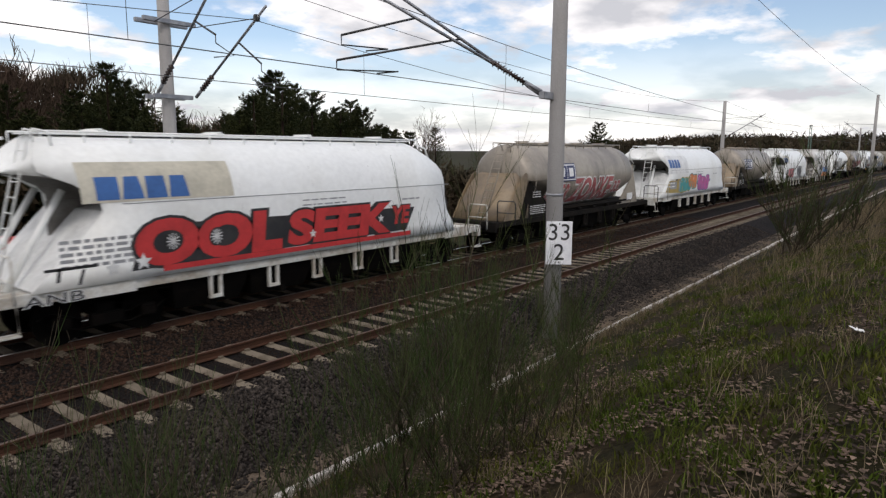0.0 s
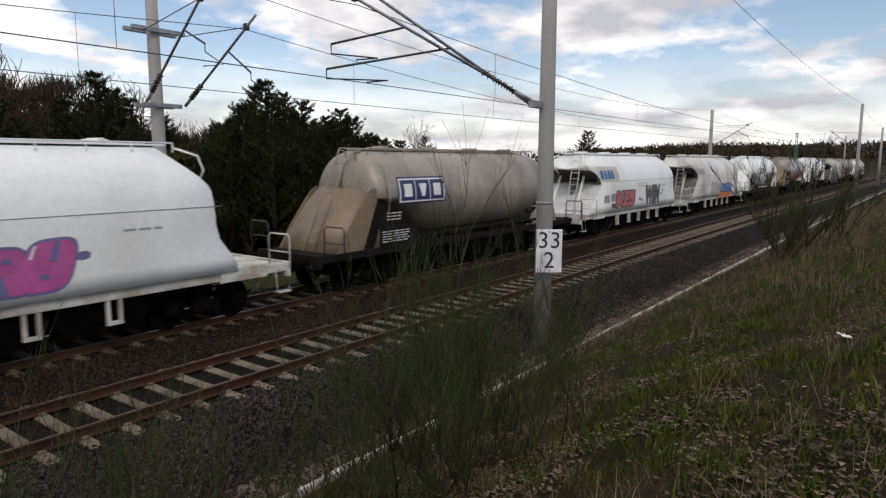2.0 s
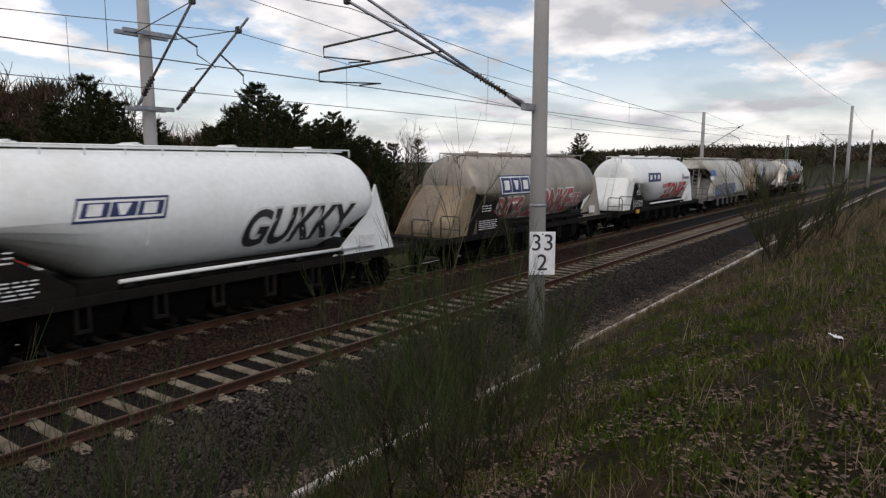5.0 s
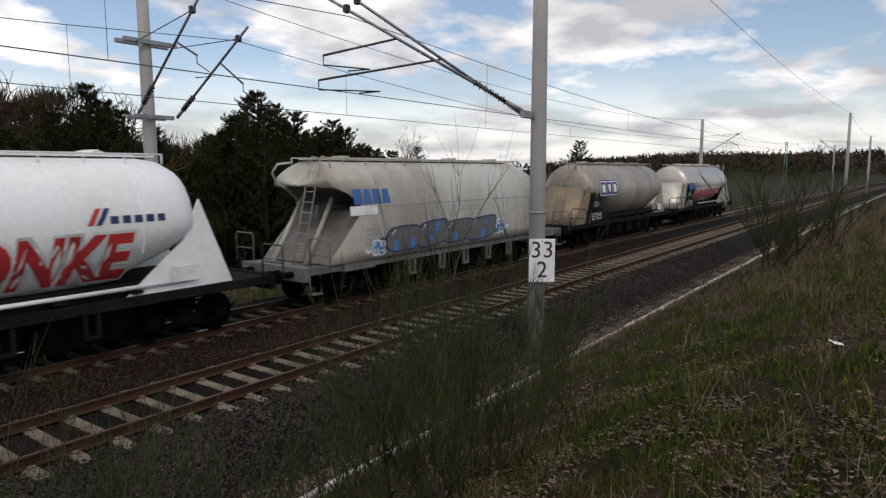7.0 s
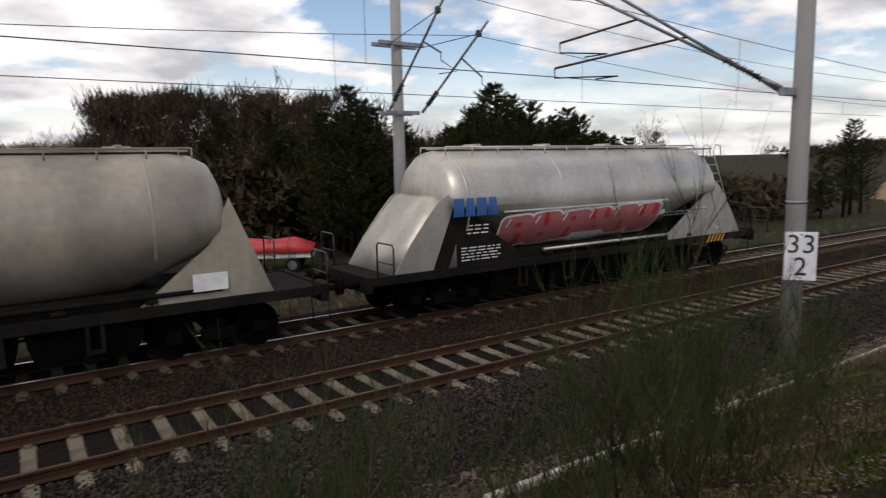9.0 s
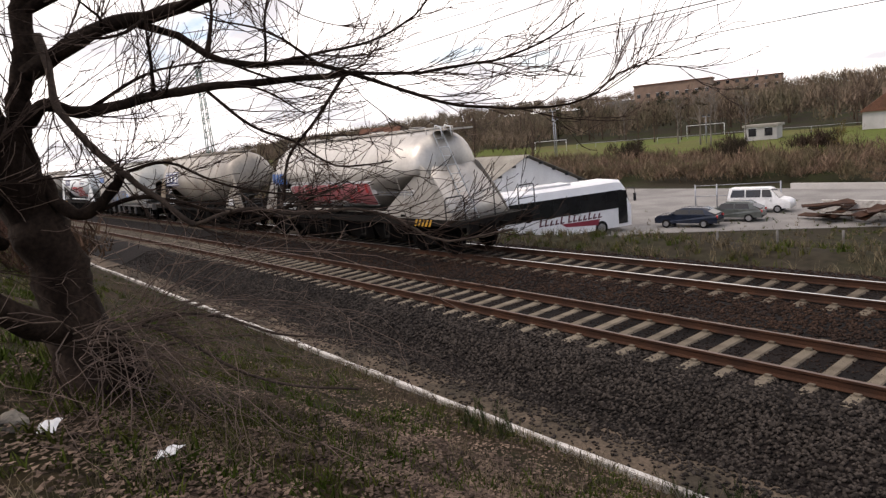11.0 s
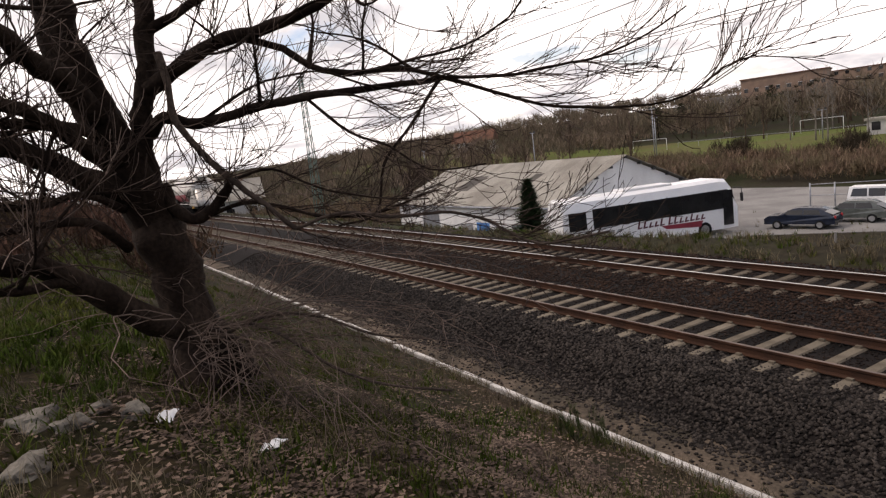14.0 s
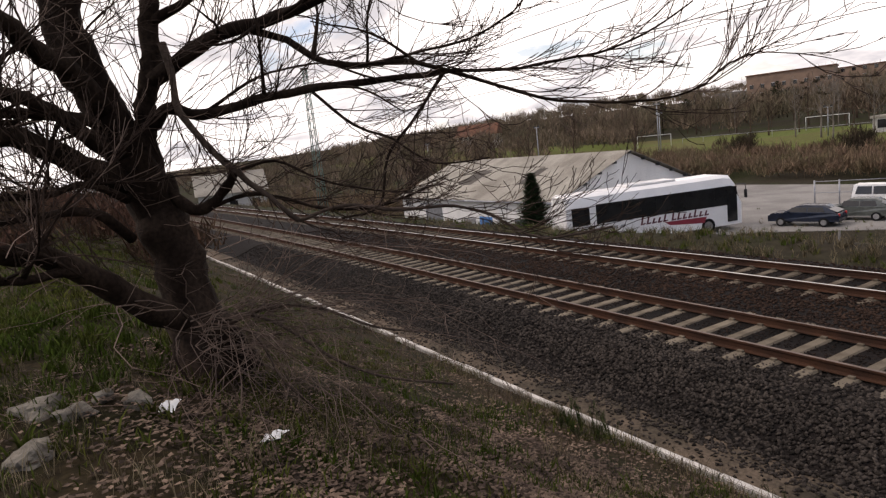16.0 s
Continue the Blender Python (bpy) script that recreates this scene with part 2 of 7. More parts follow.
M_LEAF = mat("fallen_leaf", (0.130, 0.092, 0.068), (0.056, 0.039, 0.030), 0.8, scale=2.0, fine=20, grain=0.25, bump=0, per_piece=-0.8)
M_WOODS = mat("far_woods", (0.0371, 0.0329, 0.0208), (0.0574, 0.0405, 0.0254), 0.95, scale=0.08, fine=0.7, grain=0.35, bump=0, per_piece=-0.3)
M_HILLWOOD = mat("leafless_hill_woods", (0.165, 0.122, 0.088), (0.115, 0.098, 0.062), 0.95, scale=0.1, fine=2, grain=0.35, bump=0, per_piece=-0.4)
M_SCRUB = mat("bare_scrub", (0.1755, 0.1182, 0.0817), (0.1287, 0.1056, 0.0613), 0.95, scale=0.3, fine=3, grain=0.3, bump=0, per_piece=-0.35)


# ---- mesh helpers ----
def part(name, bm, material, parent=None, label=""):
    me = bpy.data.meshes.new(name)
    bm.to_mesh(me)
    bm.free()
    me.materials.append(material)
    ob = new(name, me)
    if parent:
        ob.parent = parent
    if label:
        ob["label"] = label
    return ob


def raw(name, verts, faces, material, parent=None, smooth=False):
    me = bpy.data.meshes.new(name)
    me.from_pydata(verts, [], faces)
    me.update()
    me.materials.append(material)
    if smooth:
        me.polygons.foreach_set("use_smooth", [True] * len(me.polygons))
    ob = new(name, me)
    if parent:
        ob.parent = parent
    return ob


def bulk(name, verts, tris, material):
    """One mesh out of numpy arrays of corners and triangles."""
    me = bpy.data.meshes.new(name)
    v, f = np.asarray(verts, np.float32), np.asarray(tris, np.int32)
    me.vertices.add(len(v))
    me.vertices.foreach_set("co", v.ravel())
    me.loops.add(f.size)
    me.loops.foreach_set("vertex_index", f.ravel())
    me.polygons.add(len(f))
    me.polygons.foreach_set("loop_start", np.arange(0, f.size, 3, dtype=np.int32))
    me.update(calc_edges=True)
    me.materials.append(material)
    return new(name, me)


def thing(name, label, category, group="", at=None):
    ob = new(name)
    ob.empty_display_size = 0.2
    tagged(ob, label, category, group)
    if at is not None:
        ob.matrix_basis = at
    return ob


def box(bm, x0, x1, y0, y1, z0, z1, bevel=0.0):
    g = bmesh.ops.create_cube(bm, size=1.0)["verts"]
    bmesh.ops.scale(bm, vec=(x1 - x0, y1 - y0, z1 - z0), verts=g)
    bmesh.ops.translate(bm, vec=((x0 + x1) / 2, (y0 + y1) / 2, (z0 + z1) / 2), verts=g)
    if bevel:
        edges = {e for v in g for e in v.link_edges}
        bmesh.ops.bevel(bm, geom=list(edges), offset=bevel, segments=2, affect="EDGES")
    return bm


def bx(*a, bevel=0.0):
    return box(bmesh.new(), *a, bevel=bevel)


def tube(bm, pts, radii, sides=6, cap=True):
    """A round tube through the points."""
    pts = [Vector(p) for p in pts]
    if not isinstance(radii, (list, tuple)):
        radii = [radii] * len(pts)
    rings = []
    up = Vector((0.3, 0.2, 1)).normalized()
    for i, p in enumerate(pts):
        d = (pts[min(i + 1, len(pts) - 1)] - pts[max(i - 1, 0)]).normalized()
        u = d.cross(up)
        if u.length < 0.05:
            u = d.cross(Vector((1, 0, 0)))
        u.normalize()
        v = d.cross(u)
        rings.append([bm.verts.new(p + (u * math.cos(k * 2 * math.pi / sides) + v * math.sin(k * 2 * math.pi / sides)) * radii[i]) for k in range(sides)])
    for r, s in zip(rings, rings[1:]):
        for k in range(sides):
            f = bm.faces.new((r[k], r[(k + 1) % sides], s[(k + 1) % sides], s[k]))
            f.smooth = True
    if cap:
        bm.faces.new(rings[0][::-1])
        bm.faces.new(rings[-1])
    return bm


def tb(pts, radii, sides=6):
    return tube(bmesh.new(), pts, radii, sides)


def loft(bm, sections, close=True, smooth=True):
    """Skin over equal-length rings of points."""
    rings = [[bm.verts.new(p) for p in s] for s in sections]
    n = len(rings[0])
    for r, s in zip(rings, rings[1:]):
        for k in range(n if close else n - 1):
            f = bm.faces.new((r[k], r[(k + 1) % n], s[(k + 1) % n], s[k]))
            f.smooth = smooth
    return rings


# ---- lie of the land ----
TRACK_Y = (0.75, 5.10)


def bend(x):
    """The line curves very gently."""
    return -0.0001 * x * x


def sstep(a, b, v):
    t = min(1.0, max(0.0, (v - a) / (b - a)))
    return t * t * (3 - 2 * t)


def ground_z(x, y):
    y = y - bend(x) if abs(x) < 320 else y
    n = noise.noise((x * 0.5, y * 0.5, 3.0)) * 0.10 + noise.noise((x * 1.7, y * 1.7, 9.0)) * 0.04
    if y < -3.3:  # bank on the camera's side
        t = min(1.0, max(0.0, (-3.4 - y) / 6.2))
        z = -0.56 + 2.86 * t + 0.02 * max(0.0, -10 - y)
        return z + n * min(1.0, max(0.0, (-3.5 - y) / 1.0))
    if y < 8.2:  # under the ballast
        return -0.78
    low = -4.45 + 2.9 * sstep(-8, 14, x)  # the yard lies lower than the heath
    z = -0.78 + (low + 0.78) * sstep(10.4, 19.2, y)
    z += 0.5 * math.exp(-((y - 12.5) / 2.0) ** 2) * sstep(-26, -14, x) * (1 - sstep(2, 10, x))  # low bank before the yard
    if y > 60:
        hill = 3.0 * sstep(62, 105, y) + 2.2 * sstep(105, 165, y) + 7 * sstep(165, 260, y) + 6 * sstep(260, 600, y)
        z += hill * (0.25 + 0.75 * sstep(60, -20, x))
    if x > 120:
        z += 11 * sstep(250, 520, x) * (1 - 0.85 * sstep(110, 240, y))
    if x < -120:
        z += 4 * sstep(-120, -260, x) * sstep(12, 50, y)
    amp = sstep(9, 16, y)
    yard = sstep(-70, -64, x) * (1 - sstep(4, 8, x)) * sstep(17, 20, y) * (1 - sstep(58, 62, y))
    return z + n * amp * (1 - yard)


def spread(lo, hi, near, fine, grow):
    """Coordinates that are fine round `near` and coarser further off."""
    out = [near]
    s = fine
    while out[-1] < hi:
        out.append(out[-1] + s)
        s = fine if out[-1] - near < 26 else s * grow
    s, back = fine, [near]
    while back[-1] > lo:
        back.append(back[-1] - s)
        s = fine if near - back[-1] < 26 else s * grow
    return sorted(set(out + back))


xs = spread(-3500, 3500, 0.0, 0.55, 1.09)
ys = [y for y in spread(-3500, 3500, -4.0, 0.55, 1.09) if not (-3.2 < y < 8.2)] + [-3.3, 8.2]
ys = sorted(ys)
gv = [(x, y + (bend(x) if abs(x) < 320 and -30 < y < 30 else 0), ground_z(x, y + (bend(x) if abs(x) < 320 and -30 < y < 30 else 0))) for y in ys for x in xs]
nx = len(xs)
gf = [(j * nx + i, j * nx + i + 1, (j + 1) * nx + i + 1, (j + 1) * nx + i) for j in range(len(ys) - 1) for i in range(nx - 1)]
ground = raw("ground", gv, gf, M_EARTH, smooth=True)
ground.data.materials.append(M_SCRUBLAND)
ground.data.materials.append(M_MEADOW)
slots = []
for j in range(len(ys) - 1):
    for i in range(nx - 1):
        x, y = xs[i], ys[j]
        k = 0 if y < 8 else 1
        if 74 < y < 118 and -240 < x < 40:
            k = 2
        slots.append(k)
ground.data.polygons.foreach_set("material_index", slots)
tagged(ground, "rough grassy railway bank, heath and meadow", "ground", kind="structure")


# ---- the railway ----
def bed_z(y):
    pts = [(-3.3, -0.61), (-2.3, -0.61), (-1.15, -0.19), (-0.55, -0.178), (-0.1, -0.208), (1.6, -0.208), (2.2, -0.175), (3.0, -0.20), (3.8, -0.175), (4.25, -0.208), (5.95, -0.208), (6.5, -0.18), (7.1, -0.20), (8.6, -0.8)]
    for (a, za), (b, zb) in zip(pts, pts[1:]):
        if y <= b:
            return za + (zb - za) * max(0.0, (y - a) / (b - a))
    return -0.8


bed_y = [-2.35, -2.0, -1.6, -1.15, -0.55, -0.1, 0.75, 1.6, 2.2, 3.0, 3.8, 4.25, 5.1, 5.95, 6.5, 7.1, 7.6, 8.1, 8.6]
bed_x = [i * 2.0 for i in range(-160, 161)]
bv = [(x, y + bend(x), bed_z(y) + 0.02 * noise.noise((x, y, 1.0))) for x in bed_x for y in bed_y]
nb = len(bed_y)
bf = [(i * nb + j, (i + 1) * nb + j, (i + 1) * nb + j + 1, i * nb + j + 1) for i in range(len(bed_x) - 1) for j in range(nb - 1)]
bed = raw("ballast_bed", bv, bf, M_BALLAST_BED, smooth=True)
tagged(bed, "grey and rust-brown crushed stone track bed", "track bed", kind="structure")
pv = [(x, y + bend(x), -0.61 + 0.015 * noise.noise((x * 2, y * 2, 5.0))) for x in bed_x for y in (-3.24, -3.0, -2.7, -2.35)]
pf = [(i * 4 + j, (i + 1) * 4 + j, (i + 1) * 4 + j + 1, i * 4 + j + 1) for i in range(len(bed_x) - 1) for j in range(3)]
side_path = raw("pavement", pv, pf, M_PATH, smooth=True)
tagged(side_path, "trodden sandy service path beside the ballast", "path", kind="structure")


def stones(name, count, x_lo, x_hi, bands, material, seed, size=(0.026, 0.052)):
    """Loose broken stones, thick near the middle of the stretch."""
    rng = np.random.default_rng(seed)
    base = np.array([(1, 0, 0), (-1, 0, 0), (0, 1, 0), (0, -1, 0), (0, 0, 1), (0, 0, -1)], float)
    tri = np.array([(0, 2, 4), (2, 1, 4), (1, 3, 4), (3, 0, 4), (2, 0, 5), (1, 2, 5), (3, 1, 5), (0, 3, 5)])
    x = np.clip(rng.normal(0, 1, count) * (x_hi - x_lo) / 4.2 + (x_lo + x_hi) / 2, x_lo, x_hi)
    pick = rng.integers(0, len(bands), count)
    b = np.array(bands)[pick]
    y = b[:, 0] + rng.random(count) * (b[:, 1] - b[:, 0])
    z = np.array([bed_z(v) for v in y]) + 0.008
    s = rng.uniform(*size, (count, 1, 1)) * rng.uniform(0.6, 1.3, (count, 6, 1))
    th = rng.random(count) * 6.28
    c, sn = np.cos(th), np.sin(th)
    v = base[None] * s * np.array([1.15, 0.95, 0.75])
    rx = v[:, :, 0] * c[:, None] - v[:, :, 1] * sn[:, None]
    ry = v[:, :, 0] * sn[:, None] + v[:, :, 1] * c[:, None]
    tilt = rng.normal(0, 0.35, (count, 1))
    pts = np.stack([rx + x[:, None], ry + (y + bend(x))[:, None], v[:, :, 2] + rx * tilt + z[:, None]], -1).reshape(-1, 3)
    tris = (tri[None] + 6 * np.arange(count)[:, None, None]).reshape(-1, 3)
    ob = bulk(name, pts, tris, material)
    return ob


tagged(stones("ballast_stones", 52000, -34, 40, [(-2.35, -1.25), (-2.35, -0.6), (-1.6, -0.1)], M_BALLAST, 1), "loose grey crushed stone ballast shoulder", "ballast", kind="stuff")
tagged(stones("ballast_stones", 9000, -34, 40, [(-2.75, -2.3), (-2.75, -2.3), (-3.2, -2.4)], M_BALLAST, 4, (0.018, 0.045)), "stray ballast stones on the sandy path", "ballast", kind="stuff")
tagged(stones("ballast_stones", 34000, -36, 42, [(1.65, 4.2), (1.65, 4.2), (2.2, 4.2), (6.0, 7.8)], M_BALLAST_RUST, 2), "rust-brown crushed stone ballast between the tracks", "ballast", kind="stuff")

tagged(stones("ballast_stones", 16000, -36, 42, [(0.1, 1.4), (4.45, 5.75)], M_BALLAST_FINE, 3, (0.016, 0.028)), "fine rust-brown ballast between the sleepers", "ballast", kind="stuff")

RAIL = [(-0.075, -0.172), (0.075, -0.172), (0.075, -0.158), (0.012, -0.135), (0.012, -0.05), (0.036, -0.036), (0.036, -0.006), (0.030, -0.002), (-0.030, -0.002), (-0.036, -0.006), (-0.036, -0.036), (-0.012, -0.05), (-0.012, -0.135), (-0.075, -0.158)]
rail_x = [-320 + 4 * i for i in range(161)]


def rail(y, head, label):
    bm = bmesh.new()
    loft(bm, [[(x, y + bend(x) + py, pz) for py, pz in RAIL] for x in rail_x], smooth=False)
    ob = part("rail", bm, M_RUST)
    tagged(ob, label, "rail", "rails", "structure")
    bm = bmesh.new()
    loft(bm, [[(x, y + bend(x) - 0.031, 0.0), (x, y + bend(x) + 0.031, 0.0), (x, y + bend(x) + 0.031, -0.0015), (x, y + bend(x) - 0.031, -0.0015)] for x in rail_x], smooth=False)
    part("running_surface", bm, head, ob)


for yc, head, word in ((TRACK_Y[0], M_HEAD_DULL, "rusty steel rail with a dull brown running surface"), (TRACK_Y[1], M_HEAD_WORN, "rusty steel rail with a bright worn running surface")):
    rail(yc - 0.75, head, word)
    rail(yc + 0.75, head, word)


def sleeper_bm():
    bm = bmesh.new()
    prof = [(-1.30, 0.0), (-0.95, 0.0), (-0.45, -0.012), (0.45, -0.012), (0.95, 0.0), (1.30, 0.0)]
    loft(bm, [[(-0.13, y, -0.30), (0.13, y, -0.30), (0.115, y, -0.20 + z), (0.085, y, -0.165 + z), (-0.085, y, -0.165 + z), (-0.115, y, -0.20 + z)] for y, z in prof], smooth=False)
    bm.verts.ensure_lookup_table()
    bm.faces.new([bm.verts[i] for i in range(5, -1, -1)])
    n = len(bm.verts)
    bm.faces.new([bm.verts[i] for i in range(n - 6, n)])
    for y in (-0.75, 0.75):
        for s in (-0.11, 0.11):
            box(bm, -0.05, 0.05, y + s - 0.03, y + s + 0.03, -0.166, -0.13)
    return bm


SLEEPER_STEP = 0.617
for n, yc in enumerate(TRACK_Y):
    first = sleeper_bm()
    me = bpy.data.meshes.new("sleeper")
    first.to_mesh(me)
    first.free()
    me.materials.append(M_SLEEPER if n == 0 else M_SLEEPER_SHADED)
    road = thing("sleepers", "row of concrete sleepers bedded in ballast", "sleepers")
    tagged(road, kind="structure")
    for i in range(-62, 76):
        x = i * SLEEPER_STEP - 0.09
        ob = new("sleeper", me)
        ob.parent = road
        ob.matrix_basis = pose(x, yc + bend(x) + random.uniform(-0.02, 0.02), random.uniform(-0.008, 0.004), 0, 0, random.uniform(-0.8, 0.8))
    bm = bmesh.new()
    for i in list(range(-330, -62)) + list(range(76, 330)):
        x = i * SLEEPER_STEP - 0.09
        box(bm, x - 0.11, x + 0.11, yc + bend(x) - 1.3, yc + bend(x) + 1.3, -0.26, -0.17)
    tagged(part("distant_sleepers", bm, M_SLEEPER, road), kind="stuff")

# kerb of concrete slabs on edge along the path
kerb = thing("kerb", "line of pale concrete edging slabs along the path", "kerb")
tagged(kerb, kind="structure")
kerb_me = bpy.data.meshes.new("kerb_slab")
kb = bx(-0.495, 0.495, -0.055, 0.055, -0.30, 0.10, bevel=0.012)
kb.to_mesh(kerb_me)
kb.free()
kerb_me.materials.append(M_KERB)
for i in range(-45, 60):
    ob = new("slab", kerb_me)
    ob.parent = kerb
    ob.matrix_basis = pose(i + 0.5, -3.27 + bend(i) + random.uniform(-0.012, 0.012), -0.63 + random.uniform(-0.015, 0.01), random.uniform(-1.5, 1.5), random.uniform(-0.4, 0.4), random.uniform(-0.5, 0.5))
bm = bmesh.new()
for i in list(range(-160, -45)) + list(range(60, 160)):
    box(bm, i, i + 0.99, -3.325 + bend(i), -3.215 + bend(i), -0.9, -0.53)
tagged(part("distant_slabs", bm, M_KERB, kerb), kind="stuff")


# ---- the train ----
WAGON = 17.0  # length over buffers; local x runs from the leading end to the trailing end, the camera's side is -y


def skin_silo(z):
    """Half-width of the tall hopper body at height z."""
    if z <= 2.55:
        return 1.44
    return 1.44 * math.sqrt(max(0.0, 1 - ((z - 2.55) / 1.72) ** 2.3))


FORWARD = -1.0  # paint on the hoppers starts this far ahead of its given place


def skin_drum(z):
    """Half-width of the round tank at height z."""
    return math.sqrt(max(0.01, 1.47 ** 2 - (z - 2.80) ** 2))


def decal(skin, shapes, material, parent, name, lift=0.006, label="", split=False):
    """Flat paint on the camera's side: four-cornered shapes (x, z), laid on the curved skin."""
    if split:
        return [decal(skin, [q], material, parent, name, lift, label) for q in shapes]
    bm = bmesh.new()
    dx = FORWARD if skin is skin_silo and name != "weld_seam" else 0.0
    for q in shapes:
        cols, rows = 3, 6
        grid = []
        for j in range(rows + 1):
            v = j / rows
            row = []
            for i in range(cols + 1):
                u = i / cols
                x = (q[0][0] * (1 - u) + q[1][0] * u) * (1 - v) + (q[3][0] * (1 - u) + q[2][0] * u) * v
                z = (q[0][1] * (1 - u) + q[1][1] * u) * (1 - v) + (q[3][1] * (1 - u) + q[2][1] * u) * v
                row.append(bm.verts.new((x + dx, -skin(z) - lift, z)))
            grid.append(row)
        for j in range(rows):
            for i in range(cols):
                f = bm.faces.new((grid[j][i], grid[j][i + 1], grid[j + 1][i + 1], grid[j + 1][i]))
                f.smooth = True
    ob = part(name, bm, material, parent, label)
    if name in ("stencil", "weld_seam"):
        ob["kind"] = "stuff"
    return ob


def rect(x0, x1, z0, z1, slant=0.0):
    return ((x0, z0), (x1, z0), (x1 + slant, z1), (x0 + slant, z1))


def bars(x0, x1, z0, z1, n, seed, h=0.05):
    """Rows of short bars that stand for small stencilled writing."""
    rng = random.Random(seed)
    out = []
    for k in range(n):
        z = z1 - (z1 - z0) * k / max(1, n - 1)
        x = x0
        while x < x1 - 0.08:
            w = min(rng.uniform(0.08, 0.32), x1 - x)
            out.append(rect(x, x + w, z - h, z))
            x += w + 0.06
    return out


def blob(bm, skin, cx, cz, rx, rz, lean, power, lift, twist=0.0, grow=0.0):
    """One swollen letter-like shape laid on the curved skin."""
    n, rings = 28, []
    cx += FORWARD if skin is skin_silo else 0.0
    for k in range(1, 6):
        s = k / 5
        row = []
        for i in range(n):
            a = 2 * math.pi * i / n
            u = math.copysign(abs(math.cos(a)) ** (2 / power), math.cos(a)) * (rx + grow) * s
            v = math.copysign(abs(math.sin(a)) ** (2 / power), math.sin(a)) * (rz + grow) * s
            x, z = cx + u + lean * v, cz + v + twist * u
            row.append(bm.verts.new((x, -skin(z) - lift, z)))
        rings.append(row)
    c = bm.verts.new((cx, -skin(cz) - lift, cz))
    for i in range(n):
        bm.faces.new((c, rings[0][i], rings[0][(i + 1) % n]))
        for r, q in zip(rings, rings[1:]):
            bm.faces.new((r[i], q[i], q[(i + 1) % n], r[(i + 1) % n]))


def throw_up(skin, x0, x1, z0, z1, n, fill, edge, parent, seed, holes=None, lift=0.006):
    """A spray-painted piece: swollen leaning shapes with outlines, notches and shine. It spells nothing."""
    rng = random.Random(seed)
    h, w = z1 - z0, (x1 - x0) / n
    outline = bmesh.new()
    notch, shine = [], []
    for i in range(n):
        cx = x0 + (i + 0.5) * w
        cz = (z0 + z1) / 2 + rng.uniform(-0.06, 0.06) * h
        rx, rz = w * rng.uniform(0.52, 0.60), h * rng.uniform(0.44, 0.52)
        lean, power, twist = rng.uniform(-0.12, 0.28), rng.uniform(2.6, 5.0), rng.uniform(-0.08, 0.08)
        blob(outline, skin, cx, cz, rx, rz, lean, power, lift + 0.0007 * i, twist, 0.055)
        bm = bmesh.new()
        blob(bm, skin, cx, cz, rx, rz, lean, power, lift + 0.008 + 0.0007 * i, twist)
        part("graffiti", bm, fill, parent)
        top = rng.random() < 0.5
        d = 0.07 * w + 0.02
        za, zb = (cz + 0.08 * h, cz + rz * 0.98) if top else (cz - rz * 0.98, cz - 0.06 * h)
        for s in ((-0.25, 0.28) if rng.random() < 0.4 else (rng.uniform(-0.2, 0.2),)):
            xm = cx + s * w
            notch.append(((xm - d + lean * (za - cz), za), (xm + d + lean * (za - cz), za), (xm + d * 0.7 + lean * (zb - cz), zb), (xm - d * 0.7 + lean * (zb - cz), zb)))
        if rng.random() < 0.6:
            ex, ez, r = cx + rng.uniform(-0.15, 0.15) * w, cz + (-0.2 if top else 0.22) * h, 0.05 + 0.05 * w
            notch.append(((ex - r, ez - r * 0.5), (ex + r, ez - r * 0.6), (ex + r * 0.9, ez + r * 0.6), (ex - r * 0.8, ez + r * 0.5)))
        ex, ez = cx - rx * 0.75, cz + rz * 0.35
        shine.append(((ex, ez), (ex + 0.04, ez - 0.01), (ex + 0.12 * w + 0.05, ez + 0.24 * h), (ex + 0.12 * w, ez + 0.25 * h)))
    for s in (-1, 1):
        xe = x0 - 0.25 if s < 0 else x1 + 0.25
        blob(outline, skin, xe, z0 + rng.uniform(0.25, 0.8) * h, 0.15, 0.09, 0.2 * s, 2.2, lift)
    part("graffiti_edge", outline, edge, parent)
    decal(skin, notch, holes or edge, parent, "graffiti_notch", lift + 0.020, split=True)
    decal(skin, shine, P_WHITE, parent, "graffiti_highlight", lift + 0.020, split=True)


def star(skin, cx, cz, r, material, parent, lift):
    """A five-pointed sprayed star."""
    bm = bmesh.new()
    dx = FORWARD if skin is skin_silo else 0.0
    mid = bm.verts.new((cx + dx, -skin(cz) - lift, cz))
    ring = []
    for k in range(10):
        a, q = math.pi * k / 5 + 0.3, r if k % 2 == 0 else r * 0.45
        z = cz + q * math.sin(a)
        ring.append(bm.verts.new((cx + dx + q * math.cos(a), -skin(z) - lift, z)))
    for k in range(10):
        bm.faces.new((mid, ring[k], ring[(k + 1) % 10]))
    part("graffiti_star", bm, material, parent)


